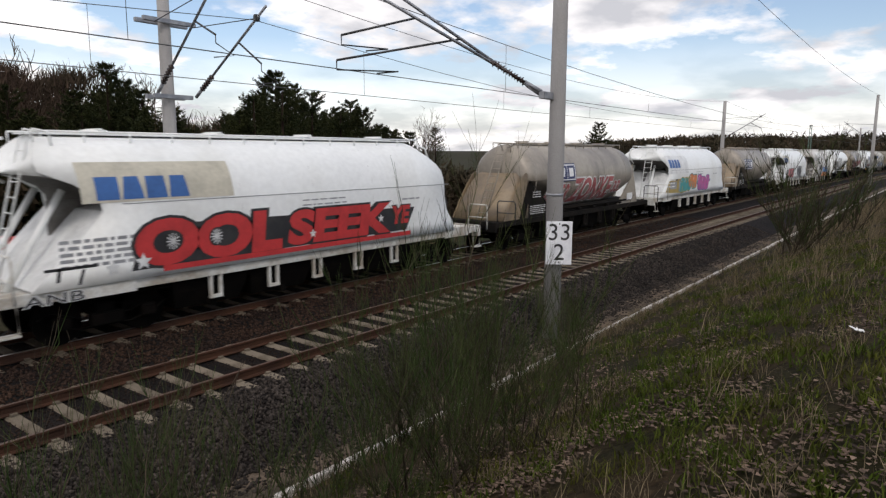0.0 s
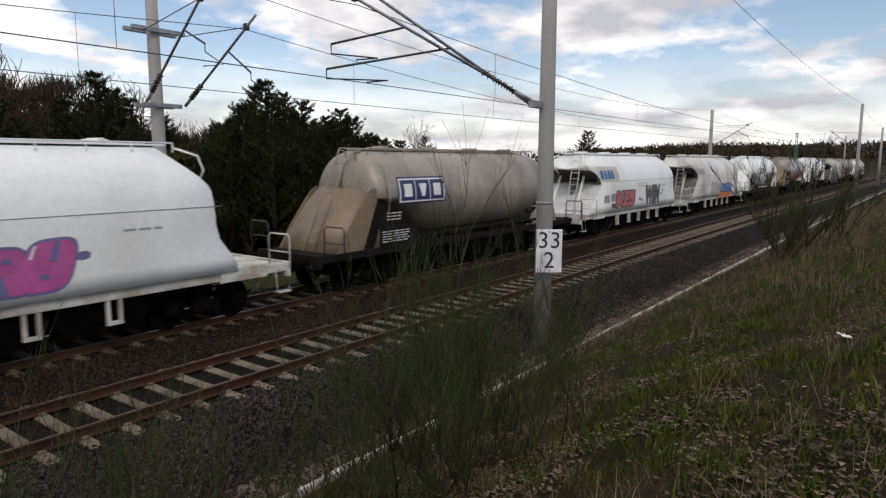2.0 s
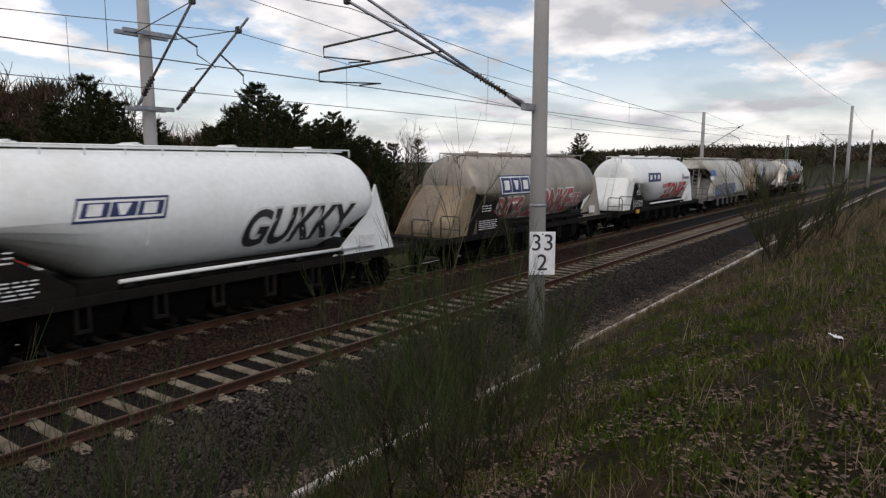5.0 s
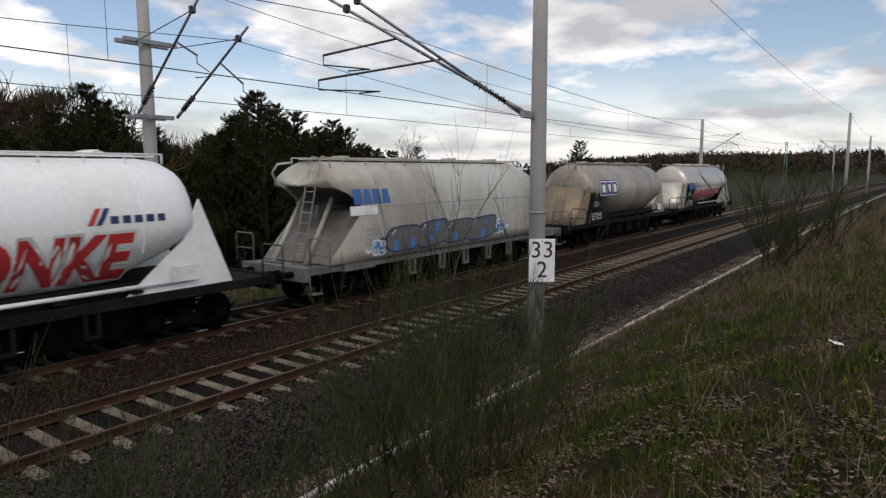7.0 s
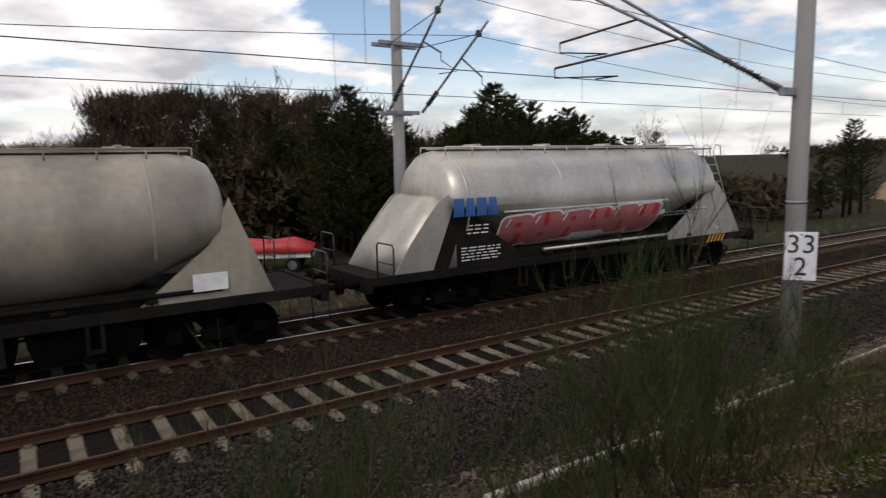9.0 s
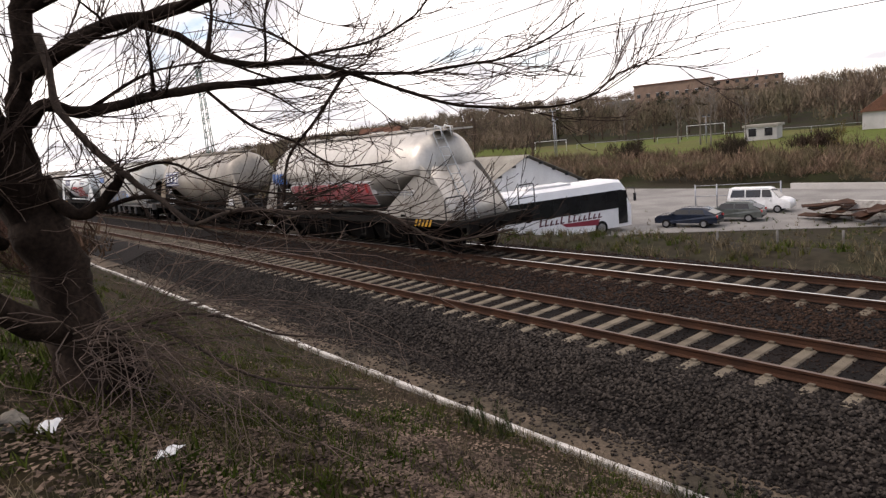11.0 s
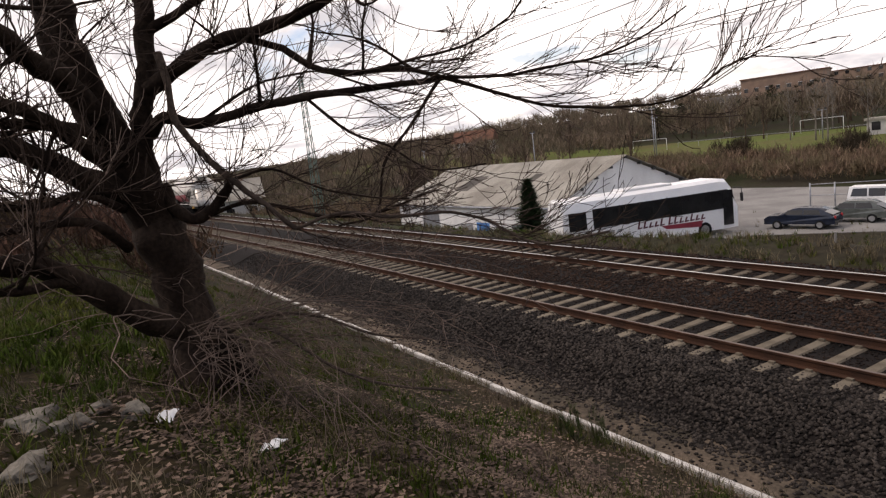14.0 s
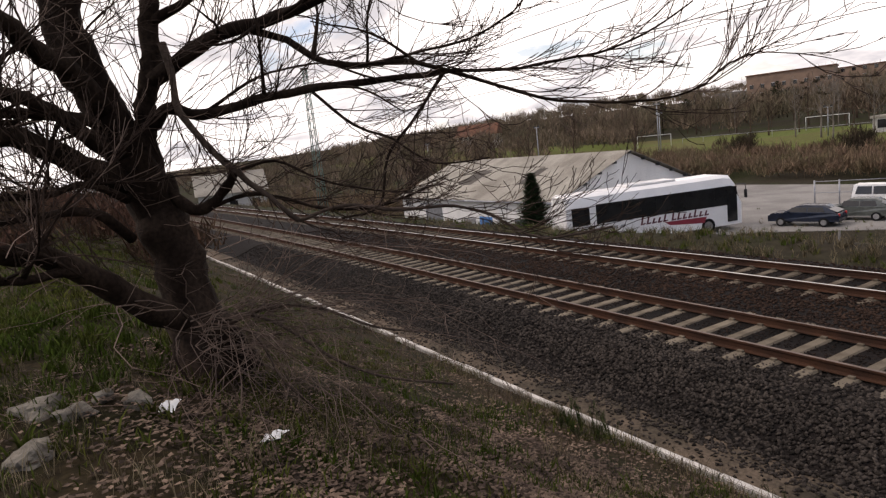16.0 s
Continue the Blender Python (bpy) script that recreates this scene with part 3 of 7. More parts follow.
def hub(skin, cx, cz, r, parent):
    """A sprayed wheel with a pale rim and spokes on black."""
    bm = bmesh.new()
    blob(bm, skin, cx, cz, r, r * 1.15, 0.1, 2.0, 0.026)
    part("graffiti_wheel", bm, M_BLACK, parent)
    spokes = []
    for k in range(6):
        a = math.pi * k / 6
        ux, uz = math.cos(a) * r * 0.85, math.sin(a) * r * 0.95
        vx, vz = -math.sin(a) * 0.012, math.cos(a) * 0.012
        spokes.append(((cx - ux - vx, cz - uz - vz), (cx + ux - vx, cz + uz - vz), (cx + ux + vx, cz + uz + vz), (cx - ux + vx, cz - uz + vz)))
    decal(skin, spokes, P_PALE, parent, "graffiti_spokes", 0.034)


def spray_text(skin, body, x0, x1, z0, z1, fill, edge, parent, lean=0.12, lift=0.008, bold=0.04):
    """Sprayed capitals with a pale outline, laid on the curved skin between the given limits."""
    for nm, grow, m, up in (("lettering_edge", bold + 0.05, edge, 0.0), ("lettering", bold, fill, 0.006)):
        cu = bpy.data.curves.new("lettering", "FONT")
        cu.body, cu.size, cu.offset, cu.resolution_u = body, 1.0, grow, 4
        ob = new("lettering", cu)
        me = bpy.data.meshes.new_from_object(ob.evaluated_get(bpy.context.evaluated_depsgraph_get()))
        bpy.data.objects.remove(ob)
        bm = bmesh.new()
        bm.from_mesh(me)
        bmesh.ops.triangulate(bm, faces=bm.faces)
        for _ in range(2):
            bmesh.ops.subdivide_edges(bm, edges=[e for e in bm.edges if e.calc_length() > 0.15], cuts=1)
        lx0, lx1 = min(v.co.x for v in bm.verts) + grow, max(v.co.x for v in bm.verts) - grow
        lz0, lz1 = min(v.co.y for v in bm.verts) + grow, max(v.co.y for v in bm.verts) - grow
        for v in bm.verts:
            z = z0 + (v.co.y - lz0) / (lz1 - lz0) * (z1 - z0)
            x = x0 + (v.co.x - lx0) / (lx1 - lx0) * (x1 - x0) + lean * (z - (z0 + z1) / 2)
            v.co = Vector((x + (FORWARD if skin is skin_silo else 0.0), -skin(z) - lift - up, z))
        part(nm, bm, m, parent)


def block_logo(skin, x0, x1, z0, z1, n, material, parent, slant=0.0):
    """A company mark as plain blocks of its colour."""
    w = (x1 - x0) / n
    for i in range(n):
        a, b = x0 + i * w, x0 + (i + 0.9) * w
        lean = (0.0, 0.16, -0.05, 0.12)[i % 4] * w
        decal(skin, [((a, z0), (b, z0), (b - abs(lean), z1), (a + abs(lean), z1))], material, parent, "logo_block", 0.010)


def framed_logo(skin, x0, x1, z0, z1, border, parent, slant=0.0, inside=None):
    """A company mark as three dark fields with a pale block in each, in a pale frame."""
    decal(skin, [rect(x0, x1, z0, z1, slant)], border, parent, "logo_panel", 0.006)
    m = 0.05
    if inside is None:
        decal(skin, [rect(x0 + m, x1 - m, z0 + m, z1 - m, slant * 0.9)], P_WHITE, parent, "logo_field", 0.009)
    w, h = (x1 - x0 - 0.2) / 3, z1 - z0
    for i in range(3):
        a = x0 + 0.1 + i * w + slant * 0.2
        if inside is None:
            decal(skin, [rect(a + 0.02, a + w - 0.02, z0 + 2 * m, z1 - 2 * m, slant * 0.8)], border, parent, "logo_ground", 0.012)
        q = ((a + (0.40 if i == 1 else 0.24) * w, z0 + 0.26 * h), (a + (0.60 if i == 1 else 0.76) * w, z0 + 0.26 * h), (a + 0.76 * w + slant * 0.6, z1 - 0.26 * h), (a + 0.24 * w + slant * 0.6, z1 - 0.26 * h))
        decal(skin, [q], inside or P_WHITE, parent, "logo_block", 0.015)


def wheel_bm(r=0.46):
    bm = bmesh.new()
    prof = [(r + 0.03, -0.07), (r + 0.03, -0.04), (r, -0.035), (r, 0.065), (r - 0.07, 0.07), (r - 0.09, 0.02), (0.14, 0.0), (0.12, 0.08), (0.0, 0.08)]
    n = 22
    rings = [[(p * math.cos(k * 2 * math.pi / n), -d, p * math.sin(k * 2 * math.pi / n)) for k in range(n)] for p, d in prof[:-1]]
    rs = loft(bm, rings, smooth=False)
    bm.faces.new(rs[-1])
    bm.faces.new(rs[0][::-1])
    return bm


def bogie(w, x):
    b = bmesh.new()
    for s in (-1, 1):
        y = s * 1.02
        loft(b, [[(x + px, y - 0.06, pz) for px, pz in ((-1.35, 0.62), (-1.1, 0.72), (-0.5, 0.5), (0.5, 0.5), (1.1, 0.72), (1.35, 0.62), (1.1, 0.46), (0.55, 0.28), (-0.55, 0.28), (-1.1, 0.46))],
                 [(x + px, y + 0.06, pz) for px, pz in ((-1.35, 0.62), (-1.1, 0.72), (-0.5, 0.5), (0.5, 0.5), (1.1, 0.72), (1.35, 0.62), (1.1, 0.46), (0.55, 0.28), (-0.55, 0.28), (-1.1, 0.46))]], smooth=False)
        box(b, x - 0.35, x + 0.35, y - 0.09, y + 0.09, 0.30, 0.56, 0.02)
        for ax in (-0.9, 0.9):
            box(b, x + ax - 0.16, x + ax + 0.16, y - 0.12, y + 0.08, 0.33, 0.60, 0.03)
    box(b, x - 0.2, x + 0.2, -1.0, 1.0, 0.45, 0.75, 0.02)
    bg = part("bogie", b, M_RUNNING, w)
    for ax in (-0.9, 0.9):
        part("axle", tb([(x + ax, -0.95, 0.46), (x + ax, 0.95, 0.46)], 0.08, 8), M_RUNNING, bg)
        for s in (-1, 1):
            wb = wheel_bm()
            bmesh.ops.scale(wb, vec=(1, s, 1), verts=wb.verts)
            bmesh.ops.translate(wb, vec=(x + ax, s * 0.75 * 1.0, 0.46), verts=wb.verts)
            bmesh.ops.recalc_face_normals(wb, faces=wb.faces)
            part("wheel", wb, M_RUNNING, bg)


def buffers(w, material):
    for x0, d in ((0.62, -1), (WAGON - 0.62, 1)):
        for y in (-0.87, 0.87):
            b = tb([(x0, y, 1.05), (x0 + d * 0.35, y, 1.05)], 0.10, 10)
            tube(b, [(x0 + d * 0.35, y, 1.05), (x0 + d * 0.58, y, 1.05)], 0.075, 10)
            tube(b, [(x0 + d * 0.57, y, 1.05), (x0 + d * 0.61, y, 1.05)], [0.20, 0.19], 14)
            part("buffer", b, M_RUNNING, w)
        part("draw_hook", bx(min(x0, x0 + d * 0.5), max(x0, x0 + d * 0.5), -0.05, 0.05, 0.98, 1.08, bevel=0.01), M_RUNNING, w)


def underframe(w, sill, deck):
    for y in (-1.36, 1.24):
        part("side_sill", bx(0.55, WAGON - 0.55, y, y + 0.12, 1.02, 1.24, bevel=0.012), sill, w)
    b = bx(0.5, 0.66, -1.38, 1.38, 0.86, 1.26, bevel=0.015)
    part("headstock", b, sill, w)
    part("headstock", bx(WAGON - 0.66, WAGON - 0.5, -1.38, 1.38, 0.86, 1.26, bevel=0.015), sill, w)
    part("deck", bx(0.62, WAGON - 0.62, -1.26, 1.26, 1.16, 1.22), deck, w)
    # brake gear, bulked out to block light beneath the frame
    b = bmesh.new()
    for y in (-0.35, 0.25):
        box(b, 2.0, WAGON - 2.0, y, y + 0.1, 0.78, 1.16)
    box(b, 6.5, 8.2, -0.9, -0.2, 0.42, 0.85, 0.04)
    box(b, 9.2, 10.4, -0.85, 0.1, 0.5, 0.9, 0.05)
    tube(b, [(8.6, -0.6, 0.62), (9.0, -0.6, 0.62)], 0.2, 10)
    tube(b, [(2.5, -1.1, 0.88), (14.6, -1.1, 0.88)], 0.03, 6)
    for x in (4.9, 7.4, 9.7, 12.0):
        tube(b, [(x, -1.0, 0.7), (x, 1.0, 0.7)], 0.16, 8)
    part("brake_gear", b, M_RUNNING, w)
    # added near-black funnels and pipes stand in for the shade under the frame
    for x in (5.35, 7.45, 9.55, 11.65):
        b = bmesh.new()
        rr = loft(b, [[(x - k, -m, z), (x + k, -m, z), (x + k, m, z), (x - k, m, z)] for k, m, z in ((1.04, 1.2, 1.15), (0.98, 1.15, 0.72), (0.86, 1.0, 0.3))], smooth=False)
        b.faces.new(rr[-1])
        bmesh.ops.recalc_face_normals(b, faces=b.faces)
        part("shade_block", b, M_RUNNING, w)
        part("shade_block_pipe", tb([(x, -1.22, 0.34), (x, 1.22, 0.34)], 0.09, 8), M_RUNNING, w)
    for x in (5.2, 6.9, 8.4, 10.0, 11.6):
        b = bx(x, x + 0.07, -1.34, -1.26, 0.52, 1.02)
        box(b, x + 0.26, x + 0.33, -1.34, -1.26, 0.52, 1.02)
        box(b, x, x + 0.33, -1.35, -1.25, 0.48, 0.55)
        part("side_bracket", b, sill, w)
    for x in (2.9, 14.1):
        bogie(w, x)
    buffers(w, sill)


def end_rail(w, x, material, label="tubular end railing"):
    for y in (-1.25, 1.25):
        s = -0.75 if y < 0 else 0.75
        b = tb([(x, y, 1.2), (x, y, 2.0), (x, y + s * 0.1, 2.08), (x, y + s, 2.08), (x, y + s * 1.08, 2.0), (x, y + s * 1.08, 1.2)], 0.024, 6)
        tube(b, [(x, y, 1.62), (x, y + s * 1.08, 1.62)], 0.018, 6)
        part("end_railing", b, material, w, label)


def step_iron(w, x, material):
    b = tb([(x - 0.2, -1.36, 1.1), (x - 0.2, -1.42, 0.5), (x + 0.2, -1.42, 0.5), (x + 0.2, -1.36, 1.1)], 0.02, 5)
    box(b, x - 0.2, x + 0.2, -1.5, -1.3, 0.48, 0.51)
    part("step", b, material, w)


def ladder(w, foot, head, material, y=-0.75, gauge=0.42):
    b = bmesh.new()
    (xa, za), (xb, zb) = foot, head
    for dy in (0, gauge):
        tube(b, [(xa, y + dy, za), (xb, y + dy, zb), (xb + 0.12, y + dy, zb + 0.28), (xb + 0.4, y + dy, zb + 0.22), (xb + 0.45, y + dy, zb - 0.1)], 0.022, 6)
    n = 9
    for k in range(1, n + 1):
        t = k / (n + 0.5)
        x, z = xa + (xb - xa) * t, za + (zb - za) * t
        tube(b, [(x, y, z), (x, y + gauge, z)], 0.014, 5)
    part("ladder", b, material, w)


def roof_walk(w, x0, x1, z, material):
    b = bx(x0, x1, -0.32, 0.32, z, z + 0.035)
    part("roof_walkway", b, material, w)
    n = 12
    for y in (-0.62, 0.62):
        zz = z - 0.04
        b = tb([(x0, y, zz + 0.1), (x1, y, zz + 0.1)], 0.022, 5)
        for k in range(n + 1):
            x = x0 + (x1 - x0) * k / n
            tube(b, [(x, y, zz - 0.12), (x, y, zz + 0.1)], 0.018, 5)
        part("roof_rail", b, material, w)
    for k in range(4):
        x = x0 + (x1 - x0) * (k + 0.5) / 4
        b = tb([(x, 0, z), (x, 0, z + 0.12)], 0.27, 14)
        box(b, x - 0.05, x + 0.05, -0.34, 0.34, z + 0.10, z + 0.15, 0.01)
        part("roof_hatch", b, material, w)


def silo_section(x_of, n_side=20):
    """Ring of the tall hopper body; x_of(z, y) shapes its ends."""
    ring = []
    zs = [1.24, 1.6, 2.0, 2.4, 2.7, 3.0, 3.3, 3.55, 3.75, 3.92, 4.05, 4.15, 4.22]
    for z in zs:
        ring.append((-skin_silo(z), z))
    ring.append((0.0, 4.275))
    for z in reversed(zs):
        ring.append((skin_silo(z), z))
    return [(x_of(z, y), y, z) for y, z in ring]


LEAD = [(1.24, 1.35), (2.0, 2.12), (2.75, 2.85), (2.95, 2.80), (3.15, 2.60), (3.32, 2.25), (3.46, 1.78), (3.6, 1.66), (3.8, 1.70), (4.0, 1.82), (4.3, 2.05)]


def lead_edge(z, y):
    """Where the side sheet begins at the leading end: slanting in to a notch, then out again to a hood."""
    for (za, xa), (zb, xb) in zip(LEAD, LEAD[1:]):
        if z <= zb:
            return xa + (xb - xa) * (z - za) / (zb - za)
    return 2.05


def trail_edge(z, y):
    t = (z - 1.24) / 3.0
    return 14.8 - 0.55 * sstep(0, 0.35, t) - 0.1 * t - 0.75 * sstep(0.66, 1.0, t)


def silo_wagon(tank, sill, label, deco):
    w = thing("silo_wagon", label, "wagon", "wagons of the train")
    bm = bmesh.new()
    mids = [4.0, 6.2, 8.4, 10.6, 12.8]
    secs = [silo_section(lead_edge)] + [silo_section(lambda z, y, m=m: m) for m in mids] + [silo_section(trail_edge)]
    # closed trailing end: rings shrinking to a bulged end wall
    for k, s in ((0.25, 0.86), (0.34, 0.55), (0.37, 0.2)):
        secs.append([(trail_edge(1.24 + (z - 1.24) * s + (1 - s) * 1.2, y) + k * 0.6, y * s, 1.24 + (z - 1.24) * s + (1 - s) * 1.2) for _, y, z in silo_section(trail_edge)])
    loft(bm, secs, close=False)
    bmesh.ops.recalc_face_normals(bm, faces=bm.faces)
    body = part("hopper_body", bm, tank, w)
    so = body.modifiers.new("sheet", "SOLIDIFY")
    so.thickness, so.offset = 0.03, -1
    # underside and the recessed leading end; their shade is put into the darker grey
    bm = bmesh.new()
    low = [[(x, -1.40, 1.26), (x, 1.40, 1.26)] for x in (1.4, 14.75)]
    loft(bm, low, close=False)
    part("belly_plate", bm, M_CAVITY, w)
    rim = [(-1, 3.46), (-1, 3.6), (-1, 3.8), (-1, 4.0), (-1, 4.14), (0, 4.275), (1, 4.14), (1, 4.0), (1, 3.8), (1, 3.6), (1, 3.46)]
    front = [(lead_edge(z, 0), s * skin_silo(z), z) for s, z in rim]
    bm = bmesh.new()
    loft(bm, [front] + [[(x - k * 0.25, y * (1 - k), z + (3.5 - z) * k * 0.9) for x, y, z in front] for k in (0.3, 0.65, 0.97)], close=False)
    part("end_hood", bm, tank, w)
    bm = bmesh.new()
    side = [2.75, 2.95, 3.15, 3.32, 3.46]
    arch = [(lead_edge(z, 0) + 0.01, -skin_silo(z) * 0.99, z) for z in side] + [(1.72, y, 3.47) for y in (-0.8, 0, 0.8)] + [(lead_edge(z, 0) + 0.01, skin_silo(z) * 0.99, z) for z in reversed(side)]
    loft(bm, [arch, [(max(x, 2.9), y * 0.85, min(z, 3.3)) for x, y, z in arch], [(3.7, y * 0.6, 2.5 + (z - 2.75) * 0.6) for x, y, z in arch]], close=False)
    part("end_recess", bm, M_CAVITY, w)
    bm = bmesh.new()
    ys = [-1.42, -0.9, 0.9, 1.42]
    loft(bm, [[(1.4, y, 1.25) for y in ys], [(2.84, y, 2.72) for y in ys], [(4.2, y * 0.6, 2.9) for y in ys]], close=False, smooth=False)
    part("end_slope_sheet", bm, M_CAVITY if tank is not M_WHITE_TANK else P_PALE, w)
    for y in (-0.72, 0.72):
        part("end_strut", tb([(1.15, y, 1.22), (2.35, y * 0.9, 3.15)], 0.07, 8), tank, w)
    part("end_gusset", bx(2.3, 3.6, -0.06, 0.06, 1.3, 2.9), M_CAVITY, w)
    ladder(w, (1.0, 1.24), (1.75, 4.1), tank)
    part("end_hoop", tb([(1.75, 0.45, 4.2), (1.2, 0.45, 4.15), (1.0, 0.45, 3.9), (1.15, 0.45, 3.6), (1.7, 0.45, 3.3)], 0.035, 7), tank, w)
    part("tail_hoop", tb([(13.95, -0.3, 4.22), (14.55, -0.3, 4.05), (14.7, -0.3, 3.7), (14.55, -0.3, 3.4)], 0.03, 7), tank, w)
    roof_walk(w, 1.9, 13.7, 4.28, tank)
    underframe(w, sill, sill)
    end_rail(w, 15.9, sill)
    end_rail(w, 0.85, sill)
    step_iron(w, 16.2, sill)
    step_iron(w, 0.9, sill)
    part("lashing_plate", bx(14.3, 15.7, -1.40, -1.375, 0.98, 1.30), sill, w)
    part("lashing_plate", bx(2.0, 3.4, -1.40, -1.375, 0.98, 1.26), sill, w)
    part("seam", tube(bmesh.new(), [(3.2, -skin_silo(2.86) - 0.004, 2.86), (14.4, -skin_silo(2.86) - 0.004, 2.86)], 0.009, 4), P_GREYT, w)
    for x in (6.1, 8.4, 10.7):
        decal(skin_silo, [rect(x, x + 0.018, 1.3, 4.0)], P_PALE, w, "weld_seam", 0.004)
    decal(skin_silo, bars(9.0, 10.6, 2.55, 2.68, 2, 5, 0.035), P_GREYT, w, "stencil")
    decal(skin_silo, bars(13.0, 14.0, 2.45, 2.5, 1, 6, 0.05), P_GREYT, w, "stencil")
    deco(w)
    return w


def drum_wagon(tank, casing, label, deco, both=False):
    w = thing("tank_wagon", label, "wagon", "wagons of the train")
    bm = bmesh.new()
    n = 28
    rings = []
    r0, zc = 1.47, 2.80
    ends = [(2.72, 0.30), (2.78, 0.62), (2.92, 0.84), (3.10, 0.95), (3.35, 1.0)]
    xs_ = ends + [(6.0, 1.0), (8.5, 1.0), (11.0, 1.0), (12.4, 1.0)] + [(13.5, 1.0), (13.95, 0.95), (14.25, 0.84), (14.42, 0.62), (14.5, 0.30)]
    if both:
        xs_ = ends + [(6.0, 1.0), (8.5, 1.0), (11.0, 1.0)] + [(13.75, 1.0), (14.0, 0.95), (14.2, 0.84), (14.34, 0.62), (14.4, 0.30)]
    for x, k in xs_:
        ring = []
        for j in range(n):
            a = 2 * math.pi * j / n
            y, z = r0 * k * math.sin(a), zc + r0 * k * math.cos(a)
            # belly rises towards the ends as a cone
            lift = 1.35 * (1 - sstep(3.0, 6.2, x)) + (1.35 * sstep(10.6, 13.8, x) if both else 0.7 * sstep(12.0, 14.3, x))
            if z < zc:
                z = zc - (zc - z) * max(0.08, 1 - lift / 1.47)
            ring.append((x, y, z))
        rings.append(ring)
    rs = loft(bm, rings)
    bm.faces.new(rs[0][::-1])
    bm.faces.new(rs[-1])
    part("tank", bm, tank, w)
    for x in (3.42, 6.8, 10.2, 12.9):
        bm = bmesh.new()
        loft(bm, [[(x + d, (r0 + e) * math.sin(2 * math.pi * j / n), zc + (r0 + e) * math.cos(2 * math.pi * j / n)) for j in range(-9, 10)] for d, e in ((0, 0.0), (0.01, 0.007), (0.05, 0.007), (0.06, 0.0))], close=False)
        part("weld_band", bm, tank, w)
    # end casing: a rounded sloping hood that carries the tank
    def hood(flip):
        bm = bmesh.new()
        prof = [(1.25, 1.22, 1.26), (1.75, 1.9, 1.24), (2.25, 2.55, 1.16), (2.62, 3.0, 1.0), (2.95, 3.15, 0.85)]
        rings = []
        for x, z, hw in prof:
            xx = WAGON - x if flip else x
            back = (WAGON - 3.15) if flip else 3.15
            rings.append([(back if abs(y) == 1 else xx, hw * (0.92 if abs(y) == 0.8 else y / abs(y) * abs(y) if y else 0) * (1 if y >= 0 else (-1 if abs(y) == 0.8 else 1)), z - (0.05 if abs(y) == 1 else 0)) for y in (-1, -0.8, 0, 0.8, 1)])
        loft(bm, rings, close=False)
        ob = part("end_casing", bm, casing, w)
        so = ob.modifiers.new("sheet", "SOLIDIFY")
        so.thickness = 0.03
        for s in (-1.27, 1.23):
            b = bmesh.new()
            xa = [(2.3, 1.22), (3.05, 2.9), (3.3, 2.72), (5.3, 1.45), (5.3, 1.22)]
            pts = [(WAGON - x if flip else x, z) for x, z in xa]
            rr = loft(b, [[(x, s, z) for x, z in pts], [(x, s + 0.04, z) for x, z in pts]], smooth=False)
            b.faces.new(rr[0])
            b.faces.new(rr[1][::-1])
            bmesh.ops.recalc_face_normals(b, faces=b.faces)
            part("saddle_plate", b, M_FRAME_DARK if not flip else tank, w)
            b = bmesh.new()
            edge_ = [(1.28, 1.22), (1.75, 1.92), (2.28, 2.58), (2.66, 3.0), (2.9, 3.12), (3.08, 3.02), (3.1, 2.85), (2.42, 1.22)]
            pts = [(WAGON - x if flip else x, z) for x, z in edge_]
            o = -0.025 if s < 0 else 0.025
            rr = loft(b, [[(x, s + o, z) for x, z in pts], [(x, s + o + 0.04, z) for x, z in pts]], smooth=False)
            b.faces.new(rr[0])
            b.faces.new(rr[1][::-1])
            bmesh.ops.recalc_face_normals(b, faces=b.faces)
            bmesh.ops.bevel(b, geom=list(b.edges), offset=0.012, segments=2, affect="EDGES")
            part("casing_side", b, casing, w)
    hood(False)
    if both:
        hood(True)
    else:
        for s in (-1.2, 1.14):
            b = bmesh.new()
            rr = loft(b, [[(x, y, z) for x, z in ((12.6, 1.22), (15.3, 1.22), (14.45, 3.3), (14.0, 2.35))] for y in (s, s + 0.06)], smooth=False)
            b.faces.new(rr[0])
            b.faces.new(rr[1][::-1])
            bmesh.ops.recalc_face_normals(b, faces=b.faces)
            part("saddle_plate", b, tank, w)
    part("cradle", bx(5.4, 14.6, -1.1, 1.1, 1.2, 1.5), M_FRAME_DARK, w)
    part("discharge_pipe", tb([(6.2, -1.22, 1.42), (14.2, -1.22, 1.42)], 0.05, 8), tank if tank is not M_BEIGE_TANK else M_FRAME_DARK, w)
    for x in (6.4, 8.0, 9.6, 11.2, 12.8):
        b = tb([(x, -1.22, 1.42), (x, -1.22, 1.25)], 0.035, 6)
        box(b, x - 0.12, x + 0.12, -1.3, -1.14, 1.28, 1.36, 0.01)
        part("valve", b, M_FRAME_DARK, w)
    roof_walk(w, 3.3, 13.9 if not both else 13.8, 4.28, tank)
    if both:
        ladder(w, (16.0, 1.24), (14.55, 4.1), P_PALE, y=-0.9)
        part("roof_platform", bx(13.9, 14.9, -0.6, 0.6, 4.2, 4.25), tank, w)
    else:
        ladder(w, (1.1, 1.24), (2.5, 4.0), tank, y=-0.5)
        part("end_hoop", tb([(3.3, -0.35, 4.25), (2.85, -0.35, 4.15), (2.5, -0.35, 3.7), (2.4, -0.35, 3.1)], 0.04, 7), tank, w)
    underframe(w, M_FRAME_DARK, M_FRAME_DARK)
    end_rail(w, 16.2, M_STEEL_DARK)
    end_rail(w, 0.85, M_STEEL_DARK)
